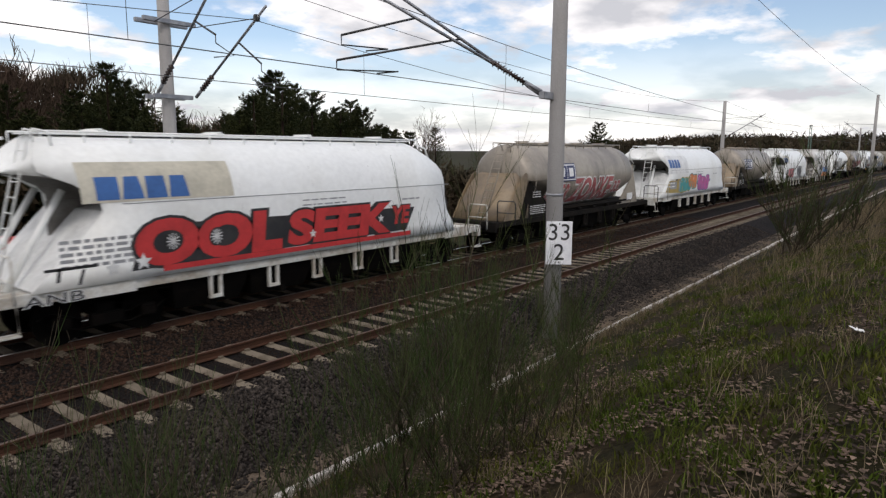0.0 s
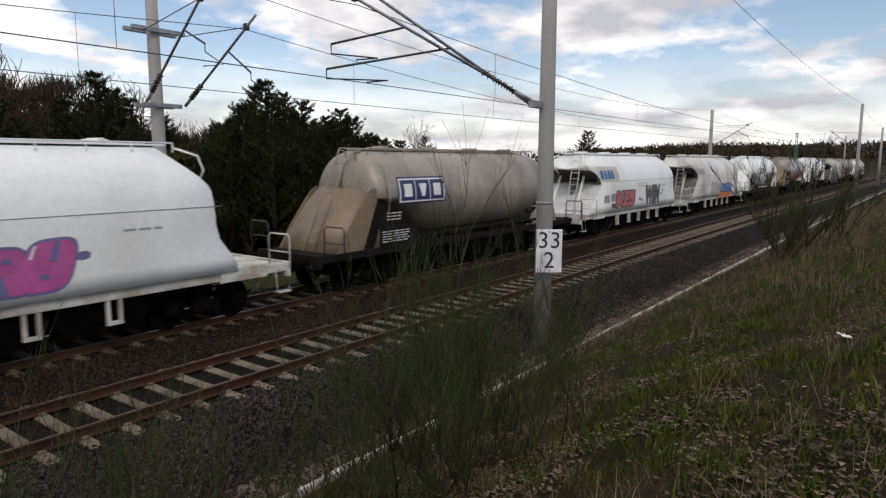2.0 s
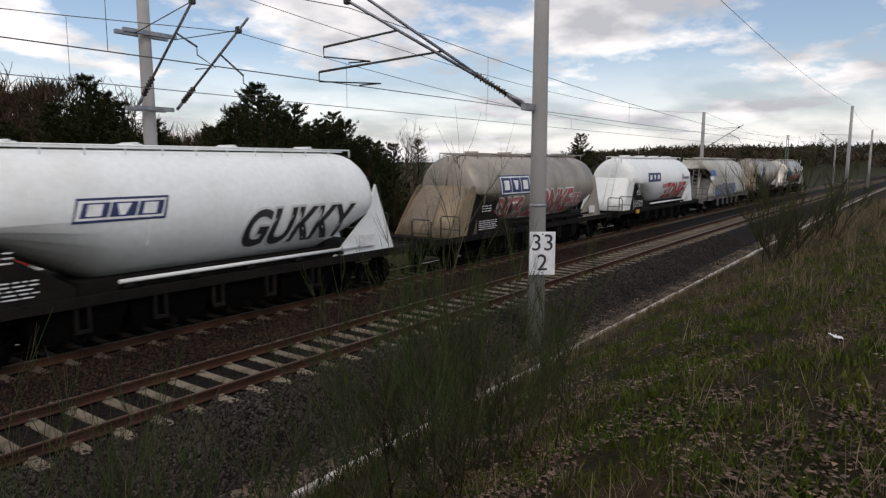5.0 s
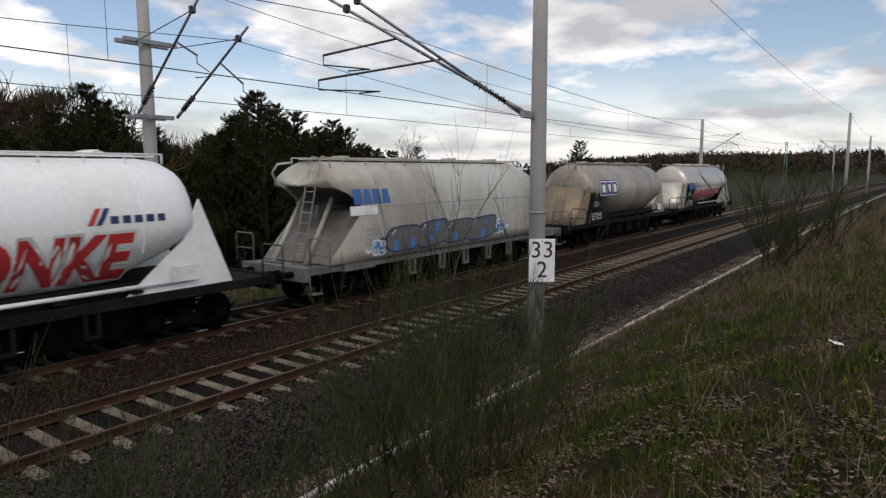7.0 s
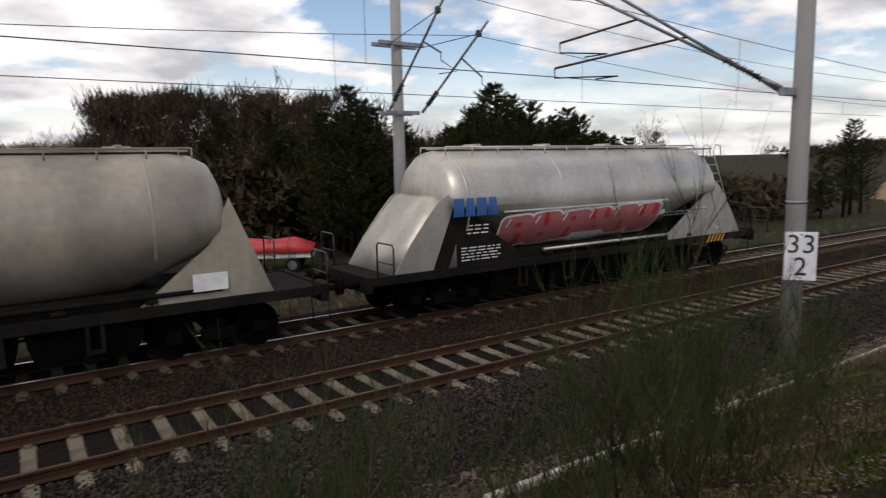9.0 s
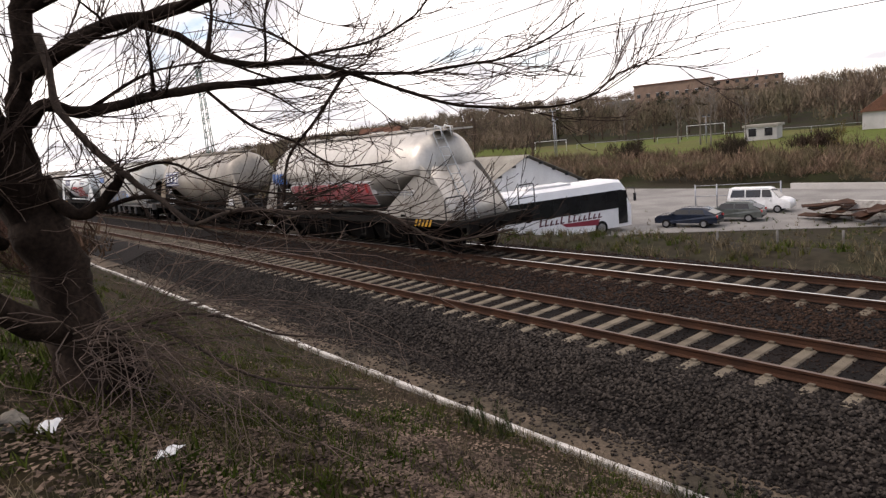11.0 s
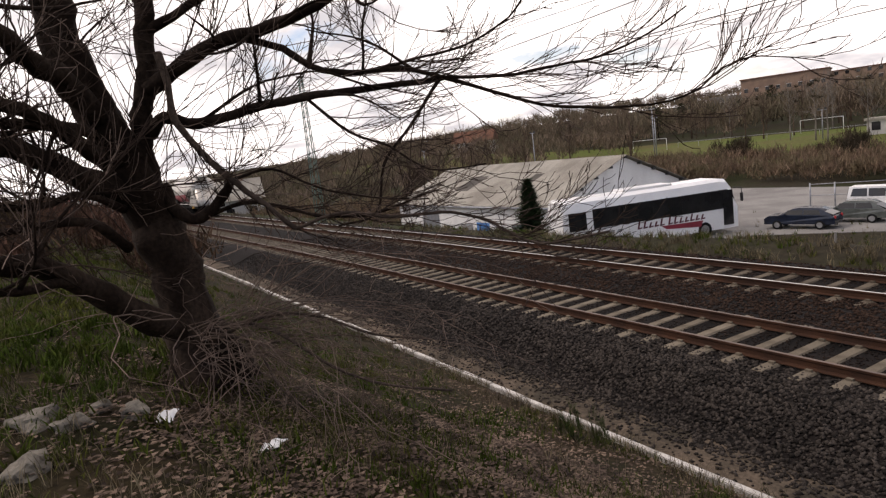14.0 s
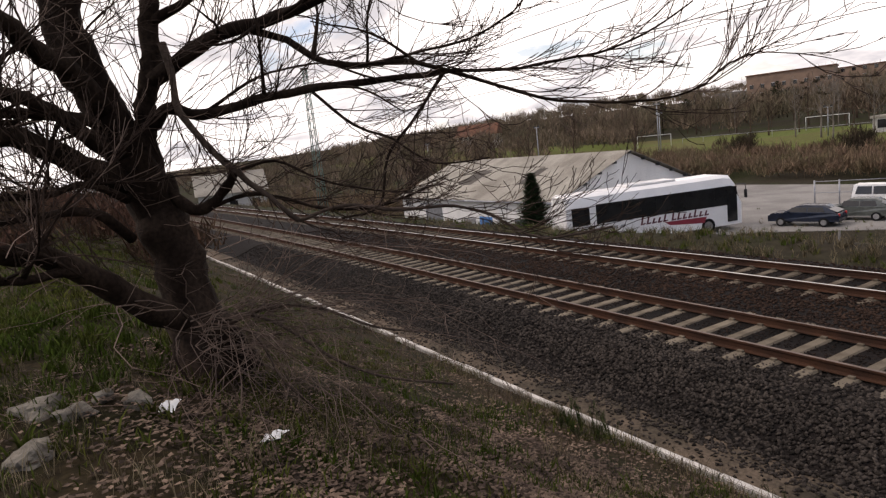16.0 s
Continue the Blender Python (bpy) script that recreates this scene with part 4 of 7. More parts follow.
    step_iron(w, 16.3, M_FRAME_DARK)
    drum = lambda z: 1.275
    decal(drum, bars(3.5, 4.2, 2.1, 2.3, 3, 11, 0.032) + bars(3.3, 4.6, 1.40, 1.72, 5, 12, 0.028), P_WHITE, w, "stencil", 0.004)
    part("document_plate", bx(13.6, 14.3, -1.30, -1.28, 1.42, 1.78), P_WHITE, w) if not both else None
    deco(w)
    return w


def deco_plain(w):
    block_logo(skin_silo, 4.0, 6.0, 3.0, 3.5, 4, P_BLUE, w)


def deco_red(w):
    decal(skin_silo, [rect(3.4, 6.9, 2.9, 3.72)], P_TAN, w, "repaint_patch", 0.005)
    block_logo(skin_silo, 3.7, 5.8, 2.95, 3.42, 4, P_BLUE, w)
    decal(skin_silo, [((4.3, 1.42), (13.2, 1.5), (13.6, 2.2), (4.6, 2.38))], M_BLACK, w, "graffiti_shadow", 0.005)
    spray_text(skin_silo, "OOL", 4.5, 8.2, 1.52, 2.42, P_RED, M_BLACK, w, 0.1, 0.010, 0.06)
    spray_text(skin_silo, "SEEK", 8.6, 12.4, 1.55, 2.36, P_RED, M_BLACK, w, 0.15, 0.010, 0.055)
    spray_text(skin_silo, "YE", 12.5, 13.3, 1.75, 2.25, P_RED, M_BLACK, w, 0.2, 0.010, 0.045)
    spray_text(skin_silo, "ANB", 2.2, 3.3, 1.00, 1.2, M_BLACK, P_PALE, w, 0.05, 0.012, 0.0)
    for cx, cz, r in ((4.55, 1.6, 0.2), (9.3, 1.75, 0.13), (12.0, 1.95, 0.13), (3.9, 1.55, 0.16)):
        star(skin_silo, cx, cz, r, P_PALE, w, 0.03)
    for cx in (5.25, 6.35):
        hub(skin_silo, cx, 1.97, 0.19, w)
    decal(skin_silo, [rect(5.0, 13.4, 1.32, 1.45)], P_RED, w, "graffiti_underline", 0.012)
    decal(skin_silo, bars(2.9, 4.6, 1.7, 2.2, 5, 9, 0.07), P_GREYT, w, "stencil")
    decal(skin_silo, [rect(2.6, 3.6, 1.62, 1.68), rect(2.8, 2.87, 1.4, 1.68, 0.05), rect(3.2, 3.26, 1.3, 1.6, 0.1)], M_BLACK, w, "spray_tag")


def deco_colour(w):
    decal(skin_silo, [rect(3.6, 7.4, 2.65, 3.75)], P_PALE, w, "repaint_patch", 0.004)
    block_logo(skin_silo, 3.9, 5.9, 3.0, 3.5, 4, P_BLUE, w)
    decal(skin_silo, [((3.2, 1.5), (6.6, 1.4), (7.0, 2.3), (3.9, 2.3))], P_OCHRE, w, "graffiti", 0.005)
    decal(skin_silo, [rect(4.0, 5.2, 1.7, 2.15), rect(5.6, 6.7, 1.5, 2.2)], P_GREYT, w, "repaint_patch", 0.009)
    throw_up(skin_silo, 5.9, 8.0, 1.45, 2.4, 3, P_TEAL, P_OCHRE, w, 21)
    throw_up(skin_silo, 7.6, 9.1, 1.6, 2.55, 2, P_ORANGE, P_TEAL, w, 22, lift=0.014)
    throw_up(skin_silo, 9.5, 11.9, 1.4, 2.4, 3, P_PINK, P_VIOLET, w, 23)
    decal(skin_silo, bars(3.8, 4.9, 1.9, 2.3, 3, 9, 0.08), P_WHITE, w, "stencil", 0.014)
    decal(skin_silo, [rect(5.0, 5.3, 2.2, 2.3), rect(7.6, 8.0, 2.42, 2.52), rect(8.0, 8.15, 2.5, 2.62)], M_BLACK, w, "paint_drip", 0.016, split=True)


def deco_slate(w):
    decal(skin_silo, [rect(3.6, 6.2, 2.9, 3.65)], P_TAN, w, "repaint_patch", 0.005)
    block_logo(skin_silo, 3.8, 5.6, 3.0, 3.45, 4, P_BLUE, w)
    decal(skin_silo, [rect(6.2, 7.0, 1.7, 2.2), rect(4.2, 4.9, 1.75, 2.15), rect(5.1, 5.9, 1.8, 2.2)], P_GREYT, w, "repaint_patch", 0.005, split=True)
    spray_text(skin_silo, "KES", 5.9, 8.4, 1.5, 2.25, P_DULLROSE, M_BLACK, w, 0.15, 0.010, 0.06)
    spray_text(skin_silo, "WEM", 10.2, 12.5, 1.5, 2.4, P_GRAPHITE, M_BLACK, w, 0.1, 0.010, 0.05)
    spray_text(skin_silo, "2018", 5.2, 5.75, 1.45, 1.68, M_BLACK, M_BLACK, w, 0.1, 0.012, 0.0)
    decal(skin_silo, [rect(9.2, 9.45, 1.7, 1.85), rect(9.6, 9.8, 1.62, 1.75), rect(12.8, 13.0, 1.9, 2.0), rect(13.1, 13.25, 2.1, 2.18)], M_BLACK, w, "paint_blot", split=True)


def deco_blue(w):
    block_logo(skin_silo, 3.9, 5.6, 2.98, 3.4, 4, P_GREYT, w)
    spray_text(skin_silo, "ZO33", 7.0, 9.9, 1.5, 2.25, P_DIRTYLINE, P_GREYT, w, 0.12, 0.006, 0.05)
    decal(skin_silo, [((9.5, 1.3), (13.2, 1.3), (13.6, 2.1), (9.9, 2.2))], P_ORANGE, w, "graffiti_cloud", 0.005)
    throw_up(skin_silo, 10.0, 13.2, 1.5, 2.15, 5, P_CYAN, P_NAVY, w, 42, holes=P_ORANGE, lift=0.010)
    decal(skin_silo, [rect(9.2, 13.0, 1.05, 1.24)], P_ORANGE, w, "graffiti_cloud", 0.004)
    decal(skin_silo, bars(4.2, 6.0, 1.7, 2.2, 4, 44, 0.07), P_GREYT, w, "stencil")


def deco_violet(w):
    block_logo(skin_silo, 3.5, 5.2, 2.95, 3.4, 4, P_BLUE, w)
    decal(skin_silo, [rect(3.3, 4.5, 2.62, 2.9)], P_WHITE, w, "white_label", 0.006)
    throw_up(skin_silo, 5.0, 11.3, 1.38, 2.2, 4, P_GRAPHITE, P_NAVY, w, 51, holes=P_CYAN)
    throw_up(skin_silo, 4.3, 4.8, 1.35, 1.75, 2, P_CYAN, P_PALE, w, 52)
    throw_up(skin_silo, 11.6, 12.1, 1.5, 2.0, 2, P_CYAN, P_PALE, w, 53)
    decal(skin_silo, bars(4.0, 6.2, 1.6, 2.2, 5, 54, 0.08), P_GREYT, w, "stencil")


def deco_evs(w):
    framed_logo(skin_drum, 3.85, 6.35, 2.56, 3.42, P_NAVY, w)


def deco_evs_red(w):
    framed_logo(skin_drum, 4.6, 7.1, 2.66, 3.46, P_NAVY, w)
    spray_text(skin_drum, "D.B.T.R.", 4.5, 6.7, 1.72, 2.5, P_ROSE, P_PALE, w)
    spray_text(skin_drum, "ZONKE", 7.0, 11.2, 1.70, 2.72, P_ROSE, P_PALE, w)
    spray_text(skin_drum, "33.", 11.5, 12.4, 1.95, 2.5, P_ROSE, P_PALE, w)


def deco_evs_black(w):
    framed_logo(skin_drum, 5.2, 7.2, 2.75, 3.25, P_NAVY, w, 0.15)
    spray_text(skin_drum, "GUKKY", 9.4, 13.1, 1.85, 2.75, M_BLACK, P_PALE, w, 0.3, 0.008, 0.03)


def deco_evs_zigzag(w):
    framed_logo(skin_drum, 4.9, 7.2, 2.80, 3.35, P_NAVY, w, 0.2, P_WHITE)
    spray_text(skin_drum, "ZONKE", 8.6, 12.6, 1.68, 2.62, P_RED, P_PALE, w)
    decal(skin_drum, [rect(7.8 + k * 0.32, 8.0 + k * 0.32, 2.35, 2.62) for k in range(4)], P_RED, w, "graffiti_dash", 0.006, split=True)
    star = [((8.5, 2.0), (8.62, 2.08), (8.58, 2.3), (8.46, 2.12)), ((8.35, 2.14), (8.75, 2.12), (8.62, 2.2), (8.48, 2.2)), ((8.0, 1.95), (8.2, 1.95), (8.14, 2.06), (8.06, 2.06))]
    decal(skin_drum, star, P_RED, w, "graffiti_star", 0.006)
    decal(skin_drum, [rect(11.9, 12.02, 2.85, 3.2, 0.2)], P_NAVY, w, "company_stripe", 0.006)
    decal(skin_drum, [rect(11.72, 11.84, 2.85, 3.2, 0.2)], P_RED, w, "company_stripe", 0.006)
    decal(skin_drum, [rect(12.2 + k * 0.26, 12.38 + k * 0.26, 2.87, 3.03) for k in range(5)], P_NAVY, w, "company_mark", 0.006, split=True)
    part("warning_box", bx(3.2, 3.7, -1.42, -1.36, 0.98, 1.2, bevel=0.01), P_YELLOW, w, "yellow box on the sill")


def deco_silver(w):
    block_logo(skin_drum, 2.95, 4.4, 2.55, 3.02, 4, P_BLUE, w)
    throw_up(skin_drum, 4.6, 11.0, 1.62, 2.5, 6, P_DULLROSE, P_PALE, w, 91, holes=P_RED)
    decal(skin_drum, [rect(7.4, 8.7, 1.5, 1.8)], P_PALE, w, "pale_label", 0.02)
    decal(skin_drum, [rect(4.6, 11.4, 2.58, 2.62)], P_WHITE, w, "chalk_line", 0.008)
    decal(skin_drum, bars(11.4, 13.6, 2.1, 2.2, 2, 92, 0.05), P_GREYT, w, "stencil")
    flat = lambda z: 1.275
    decal(flat, [((13.0, 1.95), (13.05, 1.95), (13.18, 2.25), (13.12, 2.25)), ((13.05, 2.08), (13.09, 2.06), (13.0, 2.25), (12.95, 2.25)), rect(13.24, 13.38, 2.08, 2.12), rect(13.46, 13.51, 1.95, 2.25), rect(13.51, 13.68, 2.2, 2.25), rect(13.51, 13.62, 2.08, 2.12)], P_WHITE, w, "chalk_mark", 0.02, split=True)
    decal(flat, [rect(14.2, 14.28, 1.75, 1.83), rect(14.42, 14.5, 1.75, 1.83), ((14.15, 1.62), (14.2, 1.6), (14.25, 1.5), (14.2, 1.5)), rect(14.22, 14.45, 1.46, 1.5), ((14.45, 1.48), (14.5, 1.5), (14.58, 1.62), (14.52, 1.63))], P_WHITE, w, "chalk_face", 0.02, split=True)
    stripes = [((13.6 + k * 0.2, 1.0), (13.7 + k * 0.2, 1.0), (13.85 + k * 0.2, 1.24), (13.75 + k * 0.2, 1.24)) for k in range(5)]
    decal(lambda z: 1.40, stripes, P_YELLOW, w, "warning_stripe", 0.004, split=True)
    part("brake_hoop", tb([(16.6, -1.2, 1.25), (16.6, -1.2, 2.1), (16.6, -0.3, 2.25), (16.6, -0.3, 1.3)], 0.025, 6), M_STEEL_DARK, w)


P_DIRTYLINE = paint("grey_spray_line", (0.44, 0.43, 0.41))
TRAIN = []
for maker, tank, second, label, deco, extra in (
        (silo_wagon, M_WHITE_TANK, M_FRAME_WHITE, "white hopper wagon with a blue company mark", deco_plain, None),
        (silo_wagon, M_WHITE_TANK, M_FRAME_WHITE, "white hopper wagon with large red and black graffiti", deco_red, None),
        (drum_wagon, M_BEIGE_TANK, M_BROWN_SKIRT, "cement-grey tank wagon with red outlined graffiti", deco_evs_red, False),
        (silo_wagon, M_WHITE_TANK, M_FRAME_WHITE, "white hopper wagon with teal, orange and magenta graffiti", deco_colour, None),
        (drum_wagon, M_BEIGE_TANK, M_BROWN_SKIRT, "cement-grey tank wagon with a framed company mark", deco_evs, False),
        (silo_wagon, M_WHITE_TANK, M_FRAME_WHITE, "white hopper wagon with dark grey graffiti", deco_slate, None),
        (silo_wagon, M_DIRTY_TANK, M_FRAME_WHITE, "soiled white hopper wagon with blue and orange graffiti", deco_blue, None),
        (drum_wagon, M_WHITE_TANK, M_WHITE_TANK, "white tank wagon with black graffiti", deco_evs_black, False),
        (drum_wagon, M_BEIGE_TANK, M_BROWN_SKIRT, "cement-grey tank wagon with red graffiti", deco_evs_red, False),
        (drum_wagon, M_WHITE_TANK, M_WHITE_TANK, "white tank wagon with red zigzag graffiti and stars", deco_evs_zigzag, False),
        (silo_wagon, M_GREY_TANK, M_CAVITY, "soiled grey hopper wagon with violet graffiti", deco_violet, None),
        (drum_wagon, M_BEIGE_TANK, M_BROWN_SKIRT, "cement-grey tank wagon with a framed company mark", deco_evs, False),
        (drum_wagon, M_SILVER_TANK, M_SILVER_TANK, "bare aluminium tank wagon with rose graffiti at the train's end", deco_silver, True)):
    TRAIN.append(maker(tank, second, label, deco, extra) if extra is not None else maker(tank, second, label, deco))


def motions():
    """The train rolls past and slows a little."""
    for n, w in enumerate(TRAIN):
        rows = []
        for k in range(17):
            t = float(k)
            x = 20.47 - 21.516 * t + 0.1179 * t * t + (n - 2) * WAGON
            mid = x + WAGON / 2
            turn = math.degrees(math.atan(-0.0002 * mid))
            rows.append((t, pose(x, TRACK_Y[1] + bend(x) if abs(x) < 400 else TRACK_Y[1] - 16, 0, 0, 0, turn)))
        walk(w, rows)
    # two cars cross the yard one after the other
    for w, x, y, when, speed, slope in DRIVEN:
        rows = []
        for t in (0.0, 5.0, 10.0, 11.0, 12.0, 12.5, 13.0, 13.5, 14.0, 14.5, 15.0, 15.5, 16.0):
            px = x + 2.0 + speed * (max(t, 10.0) - when)
            rows.append((t, pose(px, y + slope * (px - x), YARD, 0, 0, 180 + math.degrees(math.atan(slope)))))
        walk(w, rows)


# ---- masts and wires ----
def mast(x, y, top, label, r0=0.22, r1=0.15):
    w = thing("catenary_mast", label, "mast", "catenary masts", pose(x, y + bend(x), -0.9))
    part("shaft", tb([(0, 0, 0), (0, 0, (top + 0.9) * 0.5), (0, 0, top + 0.9)], [r0, (r0 + r1) / 2, r1], 20), M_MAST, w)
    b = tb([(0, 0, -0.3), (0, 0, 0.28)], r0 + 0.16, 18)
    part("foundation", b, M_KERB, w)
    return w


def insulator(b, p, q, r=0.05):
    p, q = Vector(p), Vector(q)
    for k in range(6):
        c = p.lerp(q, 0.1 + 0.8 * k / 5)
        d = (q - p).normalized() * 0.02
        tube(b, [c - d, c + d], [r, r * 0.55], 10)
    return b


def cantilever(w, root, clamp, drop, material=M_GALV, at=0.72, tip=None):
    """Slanting tube with its insulator, tie, registration tube and steady arm, in the mast's space."""
    root, clamp = Vector(root), Vector(clamp)
    a = root.lerp(clamp, 0.10)
    c = root.lerp(clamp, 0.30)
    part("hinge", tb([root, a], 0.05, 8), material, w)
    part("insulator", insulator(tb([a, c], 0.035, 8), a, c, 0.085), M_INSUL, w)
    part("slanting_tube", tb([c, clamp, clamp + (clamp - c).normalized() * 0.5], 0.036, 8), material, w)
    m = root.lerp(clamp, at)
    end = Vector((clamp.x, clamp.y, drop + 0.45)) + (clamp - root).normalized() * 0.15
    end = tip or end
    part("registration_tube", tb([m, end], 0.026, 7), M_STEEL_DARK, w)
    arm = Vector((m.x, m.y, drop + 0.30)).lerp(end, 0.8)
    part("steady_arm", tb([end, end - Vector((0, 0, 0.2)), Vector((clamp.x, clamp.y, drop)) + Vector((0.35, -0.35, 0.05)), Vector((clamp.x, clamp.y, drop))], 0.016, 6), M_STEEL_DARK, w)
    part("clamp", bx(clamp.x - 0.07, clamp.x + 0.07, clamp.y - 0.07, clamp.y + 0.07, clamp.z - 0.08, clamp.z + 0.1, bevel=0.02), M_STEEL_DARK, w)


near_mast = mast(14.1, -2.43, 11.6, "round grey spun-concrete catenary mast with a kilometre plate")


def rel(w, p):
    return Vector(p) - Vector(w.matrix_basis.translation)


for root, clamp, drop, at, tip in (((13.55, -2.32, 5.33), (10.95, 0.75, 7.55), 6.2, 0.72, (10.2, 0.75, 6.44)), ((13.75, -2.25, 5.25), (11.3, 0.75, 7.8), 5.74, 0.5, (10.05, 0.75, 5.9))):
    cantilever(near_mast, rel(near_mast, root), rel(near_mast, clamp), drop + 0.9, at=at, tip=rel(near_mast, tip))
part("bracket", bx(-0.62, 0.35, 0.02, 0.17, 6.08, 6.24, bevel=0.01), M_GALV, near_mast)
part("mast_band", tb([(0, 0, 3.82), (0, 0, 3.88)], 0.207, 20), M_GALV, near_mast)

# kilometre plate on the mast, facing up the line
plate = thing("kilometre_plate", "white enamel kilometre plate with black numerals on the mast", "sign", at=pose(13.86, -2.72, 1.82, 0, 0, -52))
part("panel", bx(-0.31, 0.31, -0.008, 0.008, -0.52, 0.52, bevel=0.006), M_SIGN, plate)


def lettering(body, size, place, parent, material):
    cu = bpy.data.curves.new("numerals", "FONT")
    cu.body, cu.size, cu.extrude, cu.align_x, cu.align_y = body, size, 0.002, "CENTER", "CENTER"
    ob = new("numerals", cu)
    me = bpy.data.meshes.new_from_object(ob.evaluated_get(bpy.context.evaluated_depsgraph_get()))
    bpy.data.objects.remove(ob)
    me.materials.append(material)
    out = new("numerals", me)
    out.parent = parent
    out.matrix_basis = place
    return out


M_NUM = M_BLACK
for dx in (-0.145, 0.145):
    lettering("3", 0.56, pose(dx, -0.011, 0.24, 90, 0, 0), plate, M_NUM)
lettering("2", 0.56, pose(0, -0.011, -0.24, 90, 0, 0), plate, M_NUM)
for z in (-0.46, 0.46):
    part("screw", tb([(0.0, -0.008, z), (0.0, -0.016, z)], 0.018, 8), M_STEEL_DARK, plate)

far_mast = mast(10.55, 8.4, 11.0, "pale concrete catenary mast with two cross-beams")
for z, x0, x1 in ((8.45, -0.75, 0.85), (6.35, -0.55, 0.65)):
    part("cross_beam", bx(x0, x1, -0.28, -0.16, z, z + 0.12, bevel=0.01), M_GALV, far_mast)
    part("cross_beam", bx(x0, x1, 0.16, 0.28, z, z + 0.12, bevel=0.01), M_GALV, far_mast)
for root, clamp, drop in (((11.35, 8.2, 5.55), (11.3, 5.1, 7.46), 5.75), ((10.15, 8.2, 5.6), (9.95, 5.1, 7.95), 6.3)):
    cantilever(far_mast, rel(far_mast, root), rel(far_mast, clamp), drop + 0.9)
    part("tie_rod", tb([rel(far_mast, (root[0], 8.2, 7.55)), rel(far_mast, clamp)], 0.014, 5), M_STEEL_DARK, far_mast)

for x, y, top, ty in ((69.0, 8.45, 9.0, 5.1), (92.5, -2.05, 10.7, 0.75), (134.0, -1.2, 9.6, 0.75), (175.0, 9.0, 9.6, 5.1)):
    w = mast(x, y, top, "pale concrete catenary mast beside the line")
    s = 1 if y < 0 else -1
    cantilever(w, (0, 0.2 * s, 6.3), (0.0, ty - y, 8.3), 6.65)
    part("tie_rod", tb([(0, 0.1 * s, 8.2), (0, ty - y, 8.35)], 0.02, 5), M_STEEL_DARK, w)


def lattice_mast(x, y, top, label):
    w = thing("lattice_mast", label, "mast", "lattice masts", pose(x, y + bend(x), -0.9))
    h = top + 0.9
    for sx in (-1, 1):
        for sy in (-1, 1):
            part("leg", tb([(sx * 0.30, sy * 0.30, 0), (sx * 0.13, sy * 0.13, h)], 0.035, 5), M_LATTICE, w)
    n = 11
    for k in range(n):
        a, b = h * k / n, h * (k + 1) / n
        ra, rb = 0.30 - 0.17 * k / n, 0.30 - 0.17 * (k + 1) / n
        m = bmesh.new()
        for sy in (-1, 1):
            tube(m, [(-ra, sy * ra, a), (rb, sy * rb, b)], 0.018, 4)
            tube(m, [(sy * ra, -ra, a), (sy * rb, rb, b)], 0.018, 4)
        part("brace", m, M_LATTICE, w)
    part("mast_cap", bx(-0.25, 0.25, -0.25, 0.25, h, h + 0.12, bevel=0.02), M_STEEL_DARK, w)
    return w


lattice_mast(-49.0, 8.4, 10.7, "green lattice catenary mast behind the far track")
lattice_mast(128.0, 10.6, 8.6, "slender lattice mast far along the line")


def wire(name, pts, r, label, cat="wire"):
    ob = part(name, tb(pts, r, 5), M_WIRE)
    tagged(ob, label, cat, "overhead wires")
    return ob


def span(xa, xb, y, za, zb, sag, n=14):
    out = []
    for k in range(n + 1):
        t = k / n
        x = xa + (xb - xa) * t
        out.append((x, y + bend(x), za + (zb - za) * t - 4 * sag * t * (1 - t)))
    return out


for yc, posts in ((0.75, (-66, 11.0, 92.5, 134.0, 200)), (5.1, (-49.0, 11.2, 69.0, 128.0, 175.0, 230))):
    wire("contact_wire", [(x, yc + bend(x), 5.72) for x in range(-110, 231, 5)], 0.011, "taut contact wire over the track")
    for xa, xb in zip(posts, posts[1:]):
        cat = span(xa, xb, yc, 7.4, 7.4, 1.25)
        c = wire("catenary_wire", cat, 0.010, "sagging catenary wire with droppers over the track")
        for p in cat[1:-1:2]:
            part("dropper", tb([p, (p[0], p[1], 5.72)], 0.006, 4), M_WIRE, c)
wire("feeder_wire", span(14.1, 92.5, -2.3, 11.6, 10.6, 0.7), 0.012, "sagging feeder wire between the mast tops")
wire("feeder_wire", span(92.5, 134, -2.0, 10.6, 9.6, 0.8), 0.012, "sagging feeder wire between the mast tops")
wire("feeder_wire", span(10.55, 69.0, 8.4, 9.6, 9.0, 1.2), 0.012, "sagging feeder wire between the mast tops")
wire("feeder_wire", span(-49.0, 10.55, 8.4, 10.4, 9.6, 1.3), 0.012, "sagging feeder wire between the mast tops")
wire("feeder_wire", span(-66, 14.1, -1.4, 11.0, 11.6, 1.5), 0.012, "sagging feeder wire between the mast tops")
wire("feeder_wire", span(69, 175, 8.4, 9.0, 9.4, 1.6), 0.012, "sagging feeder wire between the mast tops")


